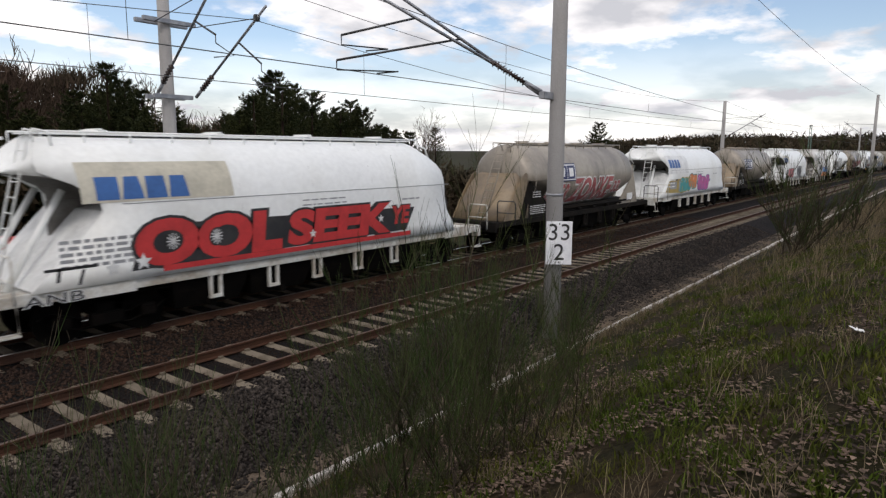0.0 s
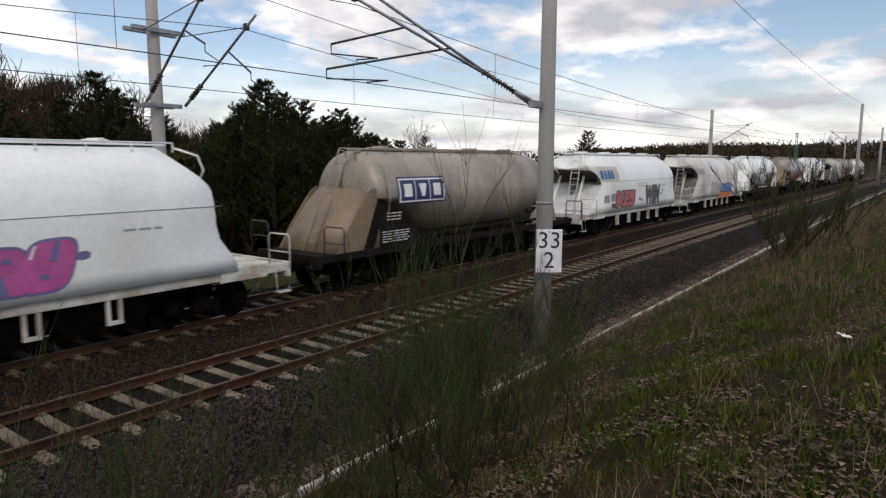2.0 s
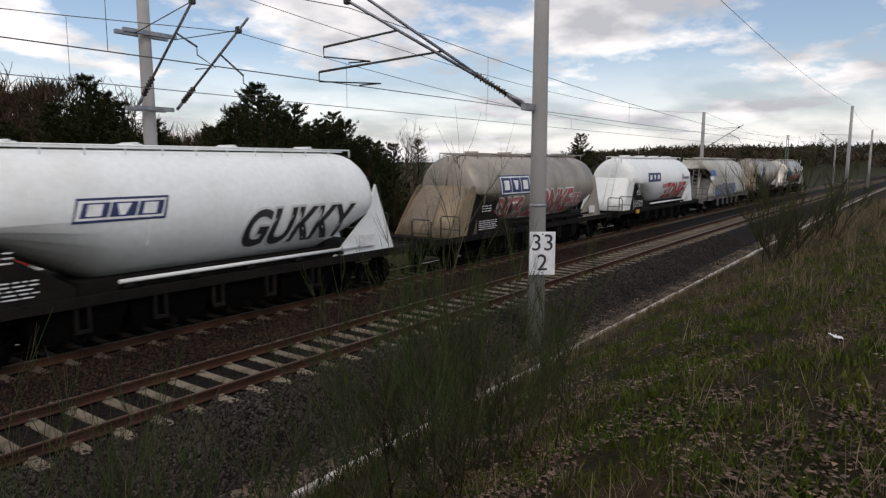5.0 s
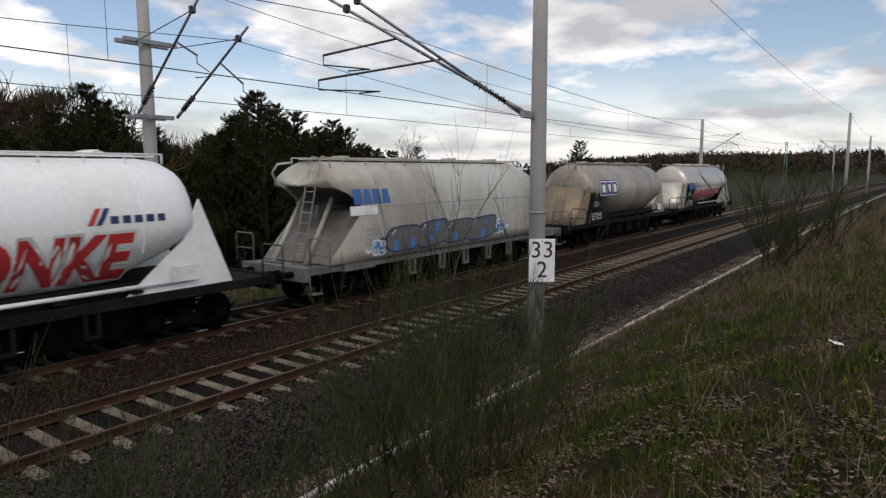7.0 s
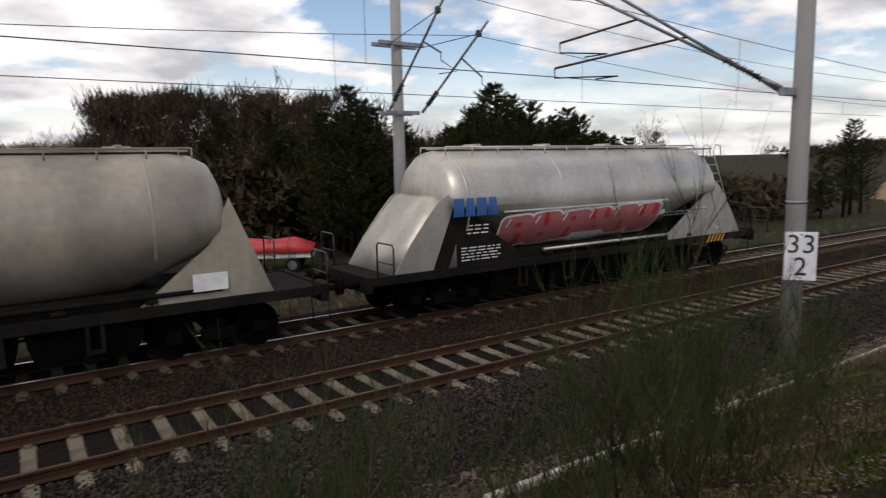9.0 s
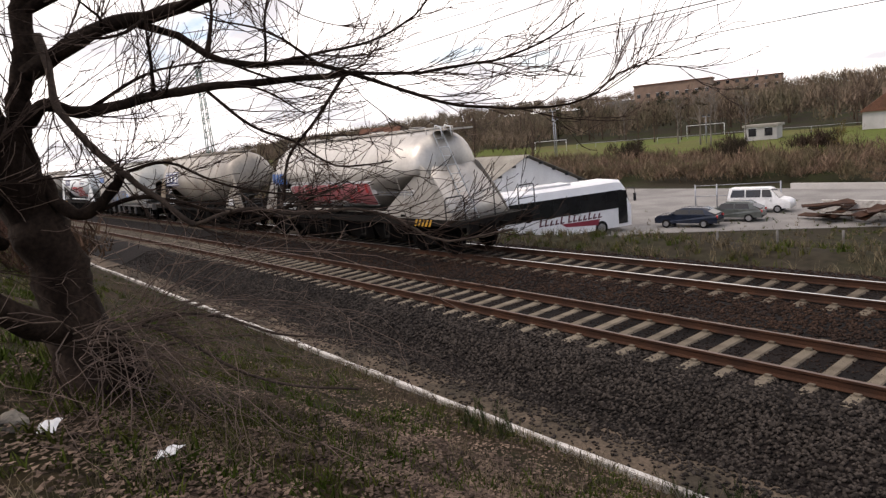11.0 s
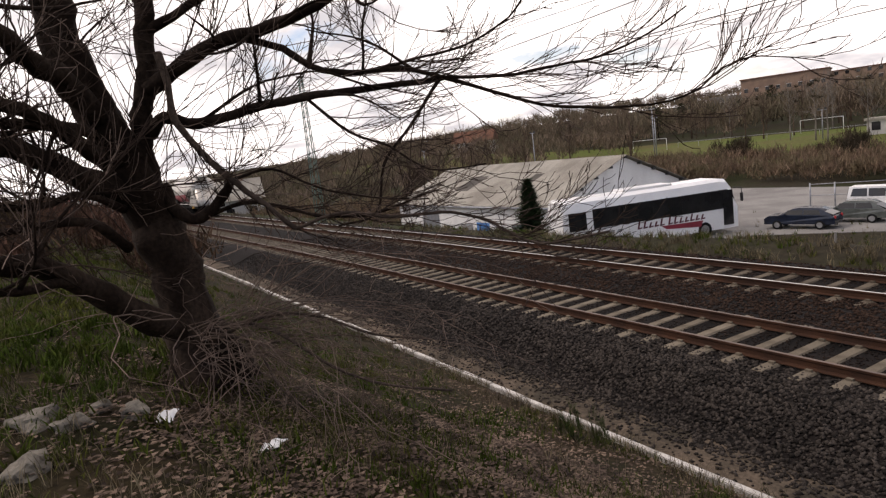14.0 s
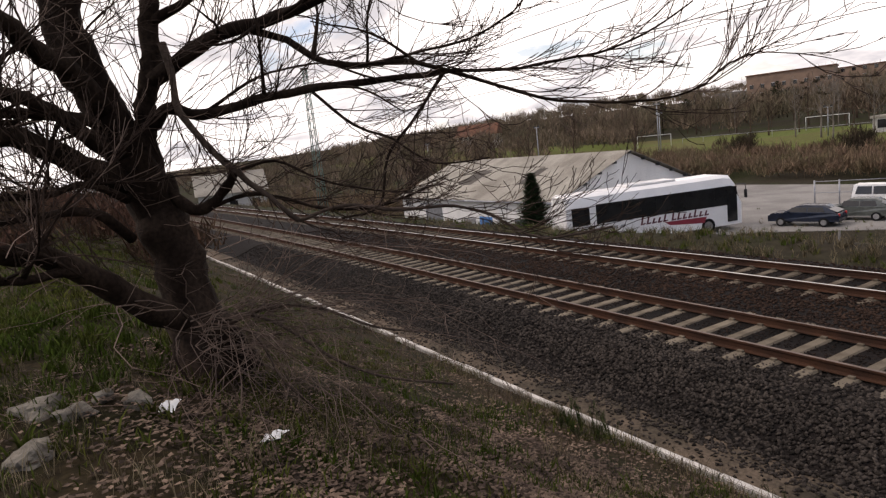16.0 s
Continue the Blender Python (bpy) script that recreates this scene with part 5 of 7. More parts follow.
# ---- plants ----
def sticks(name, polys, material):
    """Thin three-sided stems: a list of (points, first radius, last radius), as one mesh."""
    verts, tris = [], []
    tri = [(0, 0.0), (2.094, 0.0), (4.189, 0.0)]
    for pts, ra, rb in polys:
        base = len(verts)
        n = len(pts)
        for i, p in enumerate(pts):
            q = pts[min(i + 1, n - 1)]
            o = pts[max(i - 1, 0)]
            dx, dy, dz = q[0] - o[0], q[1] - o[1], q[2] - o[2]
            if abs(dz) > abs(dx) + abs(dy):
                u = (1.0, 0.0, -dx / dz)
                v = (0.0, 1.0, -dy / dz)
            else:
                h = math.hypot(dx, dy) or 1.0
                u = (-dy / h, dx / h, 0.0)
                v = (0.0, 0.0, 1.0)
            r = ra + (rb - ra) * i / (n - 1)
            for a, _ in tri:
                c, s = math.cos(a) * r, math.sin(a) * r
                verts.append((p[0] + u[0] * c + v[0] * s, p[1] + u[1] * c + v[1] * s, p[2] + u[2] * c + v[2] * s))
        for i in range(n - 1):
            for k in range(3):
                a, b = base + 3 * i + k, base + 3 * i + (k + 1) % 3
                tris.append((a, b, b + 3))
                tris.append((a, b + 3, a + 3))
    return bulk(name, verts, tris, material)


def branch_out(rng, pts, r0, depth, out, length, droop=0.0, rate=7.0, up=0.12, thin=0.0038, along=0.0):
    """Twigs that leave a limb at changing angles, and their own twigs."""
    n = len(pts)
    total = sum((Vector(pts[i + 1]) - Vector(pts[i])).length for i in range(n - 1))
    count = max(1, int(total * rate))
    for _ in range(count):
        t = rng.uniform(0.12, 1.0) * (n - 1)
        i = min(int(t), n - 2)
        a, b = Vector(pts[i]), Vector(pts[i + 1])
        p = a.lerp(b, t - i)
        d = (b - a).normalized()
        side = Vector((rng.gauss(0, 1), rng.gauss(0, 1), rng.gauss(0, 1)))
        side = (side - d * side.dot(d)).normalized()
        way = (d * (rng.uniform(0.4, 1.0) + along) + side * rng.uniform(0.5, 1.1) * (1 - 0.35 * along) + Vector((0, 0, up - droop))).normalized()
        ln = length * rng.uniform(0.4, 1.15) * (1.15 - 0.4 * t / (n - 1))
        q, poly = p.copy(), [tuple(p)]
        seg = 5 if depth > 1 else 4
        for k in range(seg):
            way = (way + Vector((rng.gauss(0, 0.2 - 0.1 * along), rng.gauss(0, 0.2 - 0.1 * along), rng.gauss(0, 0.16) + 0.05))).normalized()
            q = q + way * ln / seg
            poly.append(tuple(q))
        r = r0 * rng.uniform(0.45, 0.75)
        out.append((poly, max(r, thin), max(thin, r * 0.35)))
        if depth > 1:
            branch_out(rng, poly, r * 0.7, depth - 1, out, length * 0.5, droop, rate, up, thin, along)


# the old tree on the bank
rng = random.Random(5)
tree = thing("bare_tree", "old many-limbed leafless tree on the bank", "tree")
twigs, pale_twigs = [], []
bough_no = [0]


def limb(ra, rb, *marks, bark=M_BARK):
    """A limb that runs through the given bends, with kinks, bark swellings and its twigs."""
    n = bough_no[0]
    bough_no[0] += 1
    marks = [Vector(p) for p in marks]
    ends = [marks[0] * 2 - marks[1]] + marks + [marks[-1] * 2 - marks[-2]]
    ln = sum((q - p).length for p, q in zip(marks, marks[1:]))
    per = max(3, int(9 * ln / (len(marks) - 1)))
    fine = []
    for i in range(len(marks) - 1):
        p0, p1, p2, p3 = ends[i:i + 4]
        for k in range(per + (i == len(marks) - 2)):
            t = k / per
            fine.append(0.5 * (p1 * 2 + (p2 - p0) * t + (p0 * 2 - p1 * 5 + p2 * 4 - p3) * t * t + (p1 * 3 - p0 - p2 * 3 + p3) * t ** 3))
    cnt = len(fine) - 1
    for i, p in enumerate(fine):
        w = min(1.0, 5 * i / cnt) * (0.012 + 0.25 * rb)
        p += Vector((noise.noise((i * 0.5, n, 1.0)), noise.noise((i * 0.5, n, 5.0)), noise.noise((i * 0.5, n, 9.0)))) * w
    rad = [(ra + (rb - ra) * (i / cnt) ** 0.8) * (1 + 0.06 * math.sin(i * 1.7 + n)) for i in range(cnt + 1)]
    if n == 0:
        for i in range(8):
            rad[i] *= 1 + 0.7 * (1 - i / 8) ** 2
    wood = tb(fine, rad, 18 if ra > 0.1 else 8)
    for v in wood.verts:
        k = 0.20 * ra * noise.noise((v.co.x * 5, v.co.y * 5, v.co.z * 1.6)) + 0.09 * ra * noise.noise((v.co.x * 16, v.co.y * 16, v.co.z * 4))
        v.co += Vector((k, k * 0.8, 0))
    part("trunk" if n == 0 else "limb", wood, bark, tree)
    if n > 1:
        pts = [tuple(p) for p in fine[::3]]
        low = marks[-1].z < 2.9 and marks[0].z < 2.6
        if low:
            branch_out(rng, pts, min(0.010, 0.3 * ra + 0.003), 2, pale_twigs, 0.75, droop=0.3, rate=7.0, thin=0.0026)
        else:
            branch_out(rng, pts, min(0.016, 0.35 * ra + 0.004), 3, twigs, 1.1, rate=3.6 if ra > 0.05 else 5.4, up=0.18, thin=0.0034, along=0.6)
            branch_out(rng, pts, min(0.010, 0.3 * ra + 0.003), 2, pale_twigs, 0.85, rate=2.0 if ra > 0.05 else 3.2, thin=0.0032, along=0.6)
    return fine


main = []
main.append(limb(0.290, 0.235, (-6.97, -8.7, 1.77), (-7.18, -8.79, 2.5), (-7.3, -8.87, 3.24), (-7.35, -9.02, 3.8), (-7.36, -9.15, 4.34)))
main.append(limb(0.220, 0.140, (-7.36, -9.12, 4.25), (-7.23, -9.32, 4.78), (-7.07, -9.47, 5.29), (-6.88, -9.53, 5.7), (-6.64, -9.51, 6.15)))
main.append(limb(0.150, 0.075, (-7.33, -8.9, 3.55), (-7.32, -8.95, 4.14), (-7.27, -8.91, 4.58), (-7.18, -8.79, 5.08), (-7.01, -8.73, 5.74), (-6.82, -8.69, 6.3)))
main.append(limb(0.125, 0.061, (-7.15, -9.32, 4.67), (-6.77, -9.55, 4.99), (-6.4, -9.75, 5.08), (-6.01, -9.97, 5.25), (-5.62, -10.18, 5.37)))
main.append(limb(0.095, 0.045, (-7.27, -9.29, 4.24), (-6.78, -9.54, 4.44), (-6.26, -9.89, 4.69), (-5.74, -10.22, 4.69)))
main.append(limb(0.063, 0.031, (-7.26, -9.27, 4.51), (-6.84, -9.67, 4.6), (-6.4, -10.07, 4.6), (-5.95, -10.37, 4.52)))
main.append(limb(0.133, 0.058, (-7.27, -9.21, 3.94), (-6.87, -9.65, 4.19), (-6.44, -9.96, 4.37), (-6.0, -10.16, 4.4), (-5.56, -10.42, 4.36)))
main.append(limb(0.044, 0.021, (-7.17, -9.23, 3.77), (-6.79, -9.56, 3.96), (-6.4, -9.93, 3.91), (-5.98, -10.28, 3.94)))
main.append(limb(0.159, 0.061, (-7.06, -8.8, 2.43), (-6.78, -9.27, 2.73), (-6.48, -9.64, 3.11), (-6.13, -9.97, 3.42), (-5.75, -10.24, 3.52), (-5.34, -10.5, 3.54)))
main.append(limb(0.063, 0.029, (-6.54, -9.61, 3.1), (-6.23, -9.83, 3.27), (-5.89, -10.07, 3.29), (-5.54, -10.36, 3.37)))
main.append(limb(0.056, 0.025, (-7.15, -9.25, 3.38), (-6.84, -9.56, 3.7), (-6.5, -9.91, 3.74), (-6.13, -10.22, 3.74), (-5.77, -10.41, 3.68)))
main.append(limb(0.092, 0.044, (-7.16, -8.81, 4.91), (-6.96, -8.56, 5.06), (-6.7, -8.21, 5.26), (-6.41, -7.76, 5.34), (-6.13, -7.45, 5.43), (-5.72, -7.01, 5.64)))
main.append(limb(0.073, 0.028, (-7.22, -8.86, 4.47), (-7.06, -8.72, 4.62), (-6.9, -8.44, 4.52), (-6.67, -8.0, 4.6), (-6.38, -7.49, 4.66), (-6.05, -7.01, 4.66), (-5.55, -6.35, 4.67)))
main.append(limb(0.021, 0.006, (-5.55, -6.35, 4.67), (-5.24, -6.01, 4.48), (-4.92, -5.72, 4.3), (-4.55, -5.44, 4.2), (-4.21, -5.22, 4.16), (-3.8, -4.99, 4.18), (-3.5, -4.89, 4.37), (-3.26, -4.83, 4.42)))
main.append(limb(0.041, 0.021, (-6.61, -7.97, 5.3), (-6.43, -7.63, 5.14), (-6.24, -7.31, 4.89), (-6.0, -7.0, 4.82), (-5.75, -6.71, 4.81), (-5.47, -6.4, 4.66)))
main.append(limb(0.019, 0.007, (-5.47, -6.4, 4.66), (-5.08, -6.01, 4.6), (-4.66, -5.66, 4.61), (-4.31, -5.44, 4.63), (-3.94, -5.26, 4.74), (-3.62, -5.16, 4.89)))
main.append(limb(0.016, 0.008, (-6.0, -7.0, 4.82), (-5.65, -6.61, 4.87), (-5.27, -6.26, 4.92), (-4.89, -5.99, 5.09), (-4.61, -5.93, 5.32)))
main.append(limb(0.042, 0.026, (-6.99, -8.69, 5.24), (-6.93, -8.65, 4.92), (-6.87, -8.66, 4.56), (-6.74, -8.4, 4.11), (-6.61, -8.24, 3.9), (-6.44, -8.03, 3.64), (-6.25, -7.82, 3.38), bark=M_BARK_PALE))
main.append(limb(0.019, 0.011, (-6.25, -7.82, 3.38), (-6.03, -7.44, 3.48), (-5.72, -6.98, 3.38), (-5.43, -6.63, 3.38), (-5.15, -6.37, 3.29), (-4.91, -6.2, 3.13), (-4.65, -6.05, 3.01), (-4.19, -5.65, 3.08), bark=M_BARK_PALE))
main.append(limb(0.083, 0.043, (-7.23, -8.84, 3.95), (-7.16, -8.78, 3.74), (-7.07, -8.66, 3.59), (-6.98, -8.5, 3.61), (-6.89, -8.32, 3.79), (-6.81, -8.22, 3.93)))
main.append(limb(0.027, 0.012, (-7.07, -8.58, 3.56), (-6.86, -8.14, 3.68), (-6.67, -7.88, 3.62), (-6.38, -7.44, 3.44), (-6.07, -7.01, 3.42), (-5.71, -6.57, 3.57)))
main.append(limb(0.019, 0.011, (-5.58, -6.4, 4.64), (-5.77, -6.66, 4.25), (-5.92, -6.93, 3.91), (-5.96, -7.07, 3.43), (-6.11, -7.43, 3.35)))
main.append(limb(0.019, 0.007, (-6.44, -7.47, 4.67), (-6.15, -7.15, 4.26), (-5.84, -6.88, 4.07), (-5.51, -6.65, 3.8), (-5.07, -6.29, 3.8)))
main.append(limb(0.019, 0.007, (-6.81, -8.22, 3.93), (-6.56, -7.88, 3.99), (-6.28, -7.54, 3.76), (-5.93, -7.1, 3.59), (-5.54, -6.68, 3.52)))
main.append(limb(0.057, 0.024, (-7.07, -8.77, 5.44), (-6.8, -8.44, 5.59), (-6.53, -8.16, 5.73), (-6.19, -7.84, 5.95)))
main.append(limb(0.025, 0.011, (-6.94, -8.7, 2.45), (-6.67, -8.34, 2.47), (-6.34, -8.05, 2.29), (-5.94, -7.76, 2.0), (-5.53, -7.43, 1.83), (-5.03, -6.98, 1.76), bark=M_BARK_PALE))
main.append(limb(0.021, 0.008, (-6.85, -8.84, 2.39), (-6.54, -8.44, 2.37), (-6.22, -8.34, 2.16), (-5.9, -8.31, 1.94), (-5.52, -8.14, 1.72), bark=M_BARK_PALE))
main.append(limb(0.022, 0.011, (-6.91, -8.65, 2.33), (-6.68, -8.15, 2.49), (-6.38, -7.71, 2.44), (-5.99, -7.28, 2.21), (-5.58, -6.85, 2.12), bark=M_BARK_PALE))
main.append(limb(0.018, 0.008, (-6.77, -8.93, 2.43), (-6.5, -9.14, 2.37), (-6.15, -9.1, 2.11), (-5.76, -8.92, 1.88)))
# lesser limbs out of the main ones
for k in range(46):
    src = main[rng.choice((1, 2, 3, 4, 5, 6, 7, 8, 9, 10, 11, 12, 14))]
    p = src[rng.randrange(len(src) // 3, len(src))]
    way = Vector((rng.uniform(-0.2, 0.5), rng.uniform(-0.9, 0.7), rng.uniform(-0.25, 0.8))).normalized()
    ln = rng.uniform(0.5, 1.3)
    q = p + way * ln
    m = p + way * ln * 0.5 + Vector((rng.uniform(-0.1, 0.1), rng.uniform(-0.1, 0.1), rng.uniform(-0.15, 0.15)))
    if (q - Vector((0, -9.85, 3.97))).length > 4.2 and q.z > 1.9:
        limb(rng.uniform(0.014, 0.03), 0.006, p, m, q)
shoots = []
for _ in range(95):
    # long arching shoots and fallen sticks round the foot
    a = rng.gauss(0.75, 0.75)
    p = Vector((-6.9 + rng.uniform(-0.15, 0.3), -8.7 + rng.uniform(-0.25, 0.5), 2.3 + rng.uniform(-0.25, 0.3)))
    way = Vector((math.cos(a), math.sin(a), rng.uniform(0.0, 0.5)))
    poly = [tuple(p)]
    step = rng.uniform(0.12, 0.28) if rng.random() < 0.6 else rng.uniform(0.28, 0.46)
    for k in range(10):
        way = (way + Vector((rng.gauss(0, 0.30), rng.gauss(0, 0.30), rng.gauss(-0.11, 0.22)))).normalized()
        p = p + way * step
        p.z = max(p.z, ground_z(p.x, p.y) + 0.03)
        poly.append(tuple(p))
    shoots.append((poly, rng.uniform(0.003, 0.010), 0.0022))
    if rng.random() < 0.8:
        branch_out(rng, poly, 0.006, 1, shoots, 0.45, droop=0.4, rate=2.4, thin=0.0022)
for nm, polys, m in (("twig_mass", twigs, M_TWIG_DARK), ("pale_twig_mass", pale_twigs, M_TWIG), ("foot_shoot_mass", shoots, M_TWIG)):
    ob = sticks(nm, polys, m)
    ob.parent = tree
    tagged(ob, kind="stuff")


def broom(name, x, y, h, spread_, count, seed, label, bare=0.22, foot=0.35, thick=1.0):
    """Broom: a few bare stems that fork and spread, with feathers of fine upright switches."""
    rng = random.Random(seed)
    w = thing(name, label, "bush", "broom bushes")
    green, dry = [], []

    def shoot(p, way, ln, seg, wild, rise):
        poly = [tuple(p)]
        for k in range(seg):
            way = (way + Vector((rng.gauss(0, wild), rng.gauss(0, wild), rise))).normalized()
            p = p + way * ln / seg
            poly.append(tuple(p))
        return poly, way

    for _ in range(max(3, count // 7)):
        a = rng.uniform(0, 6.283)
        lean = abs(rng.gauss(0, 0.75)) * spread_
        ln = h * rng.uniform(0.6, 1.1)
        fx, fy = x + rng.gauss(0, foot), y + rng.gauss(0, foot)
        p = Vector((fx, fy, ground_z(fx, fy) - 0.05))
        stem, way = shoot(p, Vector((math.cos(a) * lean, math.sin(a) * lean, 1)).normalized(), ln, 7, 0.10, 0.05)
        dry.append((stem, rng.uniform(0.006, 0.011) * thick, 0.002 * thick))
        for _ in range(7):
            k = rng.choice((1, 2, 2, 3, 3, 4, 5, 6))
            b = rng.uniform(0, 6.283)
            out = (Vector((math.cos(b), math.sin(b), 0)) * rng.uniform(0.3, 0.75) + way).normalized()
            arm, out = shoot(Vector(stem[k]), out, ln * rng.uniform(0.22, 0.45), 5, 0.11, 0.09)
            (dry if rng.random() < bare else green).append((arm, 0.0042 * thick, 0.0014 * thick))
            for _ in range(12):
                q = Vector(arm[rng.choice((1, 2, 3, 3, 4, 4, 5))])
                v = (out + Vector((rng.gauss(0, 0.28), rng.gauss(0, 0.28), 0.35))).normalized()
                l2 = ln * rng.uniform(0.08, 0.22)
                mid = q + v * l2 * 0.5 + Vector((rng.gauss(0, 0.012), rng.gauss(0, 0.012), 0))
                (dry if rng.random() < bare * 0.5 else green).append(([tuple(q), tuple(mid), tuple(q + v * l2 + Vector((0, 0, 0.03)))], 0.0019 * thick, 0.0011 * thick))
    for nm, polys, m in (("foliage", green, M_BROOM), ("dead_wood", dry, M_BROOM_BARE)):
        ob = sticks(nm, polys, m)
        ob.parent = w
        tagged(ob, kind="stuff")
    return w


for n, (x, y, h, s, c) in enumerate(((4.9, -6.4, 2.1, 1.0, 95), (5.5, -6.0, 2.3, 0.8, 90), (4.5, -5.9, 2.1, 1.0, 85), (6.2, -5.6, 2.0, 0.9, 70), (4.0, -6.5, 1.4, 1.1, 60), (7.2, -5.2, 1.5, 0.9, 45), (3.6, -5.7, 1.7, 1.1, 60), (5.6, -6.8, 1.3, 1.1, 55), (11.6, -3.9, 1.9, 0.6, 75), (12.3, -3.75, 1.6, 0.6, 55), (10.6, -4.3, 1.1, 0.9, 30), (9.2, -4.7, 0.9, 0.9, 28), (8.2, -5.6, 0.9, 1.0, 28), (6.8, -6.4, 1.0, 1.1, 45))):
    broom("broom_bush", x, y, h, s, c, 100 + n, "dark green and brown leafless broom bush on the bank", 0.35, 0.2, 1.15)
for n, (x, y, h) in enumerate(((1.35, -6.2, 1.9), (1.8, -6.0, 1.8), (1.1, -6.5, 1.7), (2.2, -6.0, 1.5))):
    broom("broom_bush", x, y, h, 0.8, 80, 140 + n, "brown leafless broom bush low on the bank", 0.65, 0.22, 1.1)
broom("broom_bush", 5.75, -5.75, 2.9, 0.14, 24, 120, "tall thin dark shoots rising out of the broom", 0.5, 0.12, 1.2)
broom("broom_bush", 22.3, -6.45, 3.0, 0.85, 150, 121, "open dark broom bush on the bank beside the line", 0.75, 0.3, 2.6)
broom("broom_bush", 24.5, -7.6, 2.0, 0.8, 60, 122, "open dark broom bush on the bank beside the line", 0.75, 0.4, 2.4)
for n, (x, y) in enumerate(((-2.6, -4.0), (-3.2, -3.8), (-1.4, -3.8), (-2.0, -4.3), (-6.5, -4.2), (-1.0, -4.6))):
    broom("broom_bush", x, y, 0.5, 1.0, 70, 130 + n, "low green broom tuft beside the kerb", 0.2, 0.25)


def blades(name, count, boxes, material, seed, size, width, flat=False, clump=0.55):
    """Grass blades or leaves lying on the bank, gathered in patches."""
    rng = np.random.default_rng(seed)
    pts = []
    while len(pts) < count:
        bx_ = boxes[int(rng.integers(0, len(boxes)))]
        x = (bx_[0] + bx_[1]) / 2 + float(rng.normal()) * (bx_[1] - bx_[0]) * 0.34
        y = (bx_[2] + bx_[3]) / 2 + float(rng.normal()) * (bx_[3] - bx_[2]) * 0.34
        if bx_[3] < 0 and y > -3.45 or bx_[2] > 0 and y < 8.1:
            continue
        if noise.noise((x * 0.8, y * 0.8, seed * 3.7)) * 0.5 + 0.5 < clump * rng.uniform(0.7, 1.2):
            continue
        if (x * x + (y + 9.85) ** 2) < 2.2:
            continue
        if flat:
            pts.append((x, y, ground_z(x, y)))
            continue
        z = ground_z(x, y)
        spread_r = float(rng.uniform(0.02, 0.09))
        for _ in range(int(rng.integers(4, 22))):
            pts.append((x + rng.normal(0, spread_r), y + rng.normal(0, spread_r), z))
    p = np.array(pts[:count])
    n = len(p)
    a = rng.random(n) * 6.283
    if flat:
        s = rng.uniform(*size, n)
        c, sn = np.cos(a), np.sin(a)
        tilt = rng.normal(0, 0.35, (n, 2))
        corners = [(-1, 0), (-0.1, -0.55), (1, 0), (0.1, 0.6)]
        v = []
        for u, w in corners:
            X = (u * c - w * sn) * s
            Y = (u * sn + w * c) * s
            v.append(np.stack([p[:, 0] + X, p[:, 1] + Y, p[:, 2] + 0.025 + np.abs(X * tilt[:, 0] + Y * tilt[:, 1]) + (abs(w) * s * 0.25)], -1))
        v = np.stack(v, 1).reshape(-1, 3)
        k = 4 * np.arange(n)[:, None]
        t = np.concatenate([k + np.array([[0, 1, 2]]), k + np.array([[0, 2, 3]])])
    else:
        h = rng.uniform(*size, n)
        bendv = rng.normal(0, 0.45, (n, 2)) * h[:, None]
        wx, wy = np.cos(a) * width, np.sin(a) * width
        base = p - np.array([0, 0, 0.02])
        l = base + np.stack([wx, wy, 0 * wx], -1)
        r = base - np.stack([wx, wy, 0 * wx], -1)
        mid = base + np.stack([bendv[:, 0] * 0.35, bendv[:, 1] * 0.35, h * 0.6], -1)
        ml, mr = mid + np.stack([wx, wy, 0 * wx], -1) * 0.7, mid - np.stack([wx, wy, 0 * wx], -1) * 0.7
        tip = base + np.stack([bendv[:, 0], bendv[:, 1], h], -1)
        v = np.stack([l, r, mr, ml, tip], 1).reshape(-1, 3)
        k = 5 * np.arange(n)[:, None]
        t = np.concatenate([k + np.array([[0, 1, 2]]), k + np.array([[0, 2, 3]]), k + np.array([[3, 2, 4]])])
    return bulk(name, v, t, material)


BANK_E = [(1.5, 9, -11.5, -3.5), (7, 26, -11, -3.5), (1.5, 20, -11.5, -3.5), (4, 34, -13, -3.5)]
BANK_W = [(-8, -1, -11, -3.5), (-14, -1, -12, -3.5), (-24, -4, -12, -3.5), (-40, -12, -14, -3.5)]
tagged(blades("green_grass", 95000, BANK_E + BANK_W, M_GRASS, 11, (0.03, 0.14), 0.0065, clump=0.45), "patches of short fresh green grass on the bank", "grass", kind="stuff")
tagged(blades("dry_grass", 27000, BANK_E + BANK_W, M_STRAW, 12, (0.05, 0.26), 0.0028, clump=0.55), "thin dry straw-coloured grass on the bank", "grass", kind="stuff")
tagged(blades("fallen_leaves", 34000, BANK_E[:1] + BANK_E[:1] + BANK_E[:3] + BANK_W[:1] + BANK_W[:2], M_LEAF, 13, (0.010, 0.036), 0, True, clump=0.54), "curled brown fallen leaves on the bank", "leaves", kind="stuff")
tagged(blades("green_grass", 12000, [(3, 12, -11.5, -4.5), (5, 18, -11, -4), (2, 9, -10.5, -6)], M_GRASS, 21, (0.04, 0.13), 0.008, clump=0.5), "short fresh green grass in patches on the bank", "grass", kind="stuff")
tagged(blades("green_grass", 14000, [(-16, -7, -13, -8.6), (-12, -6, -12, -9), (-26, -10, -14, -7)], M_GRASS, 19, (0.05, 0.20), 0.011, clump=0.40), "fresh green grass on the bank behind the tree", "grass", kind="stuff")
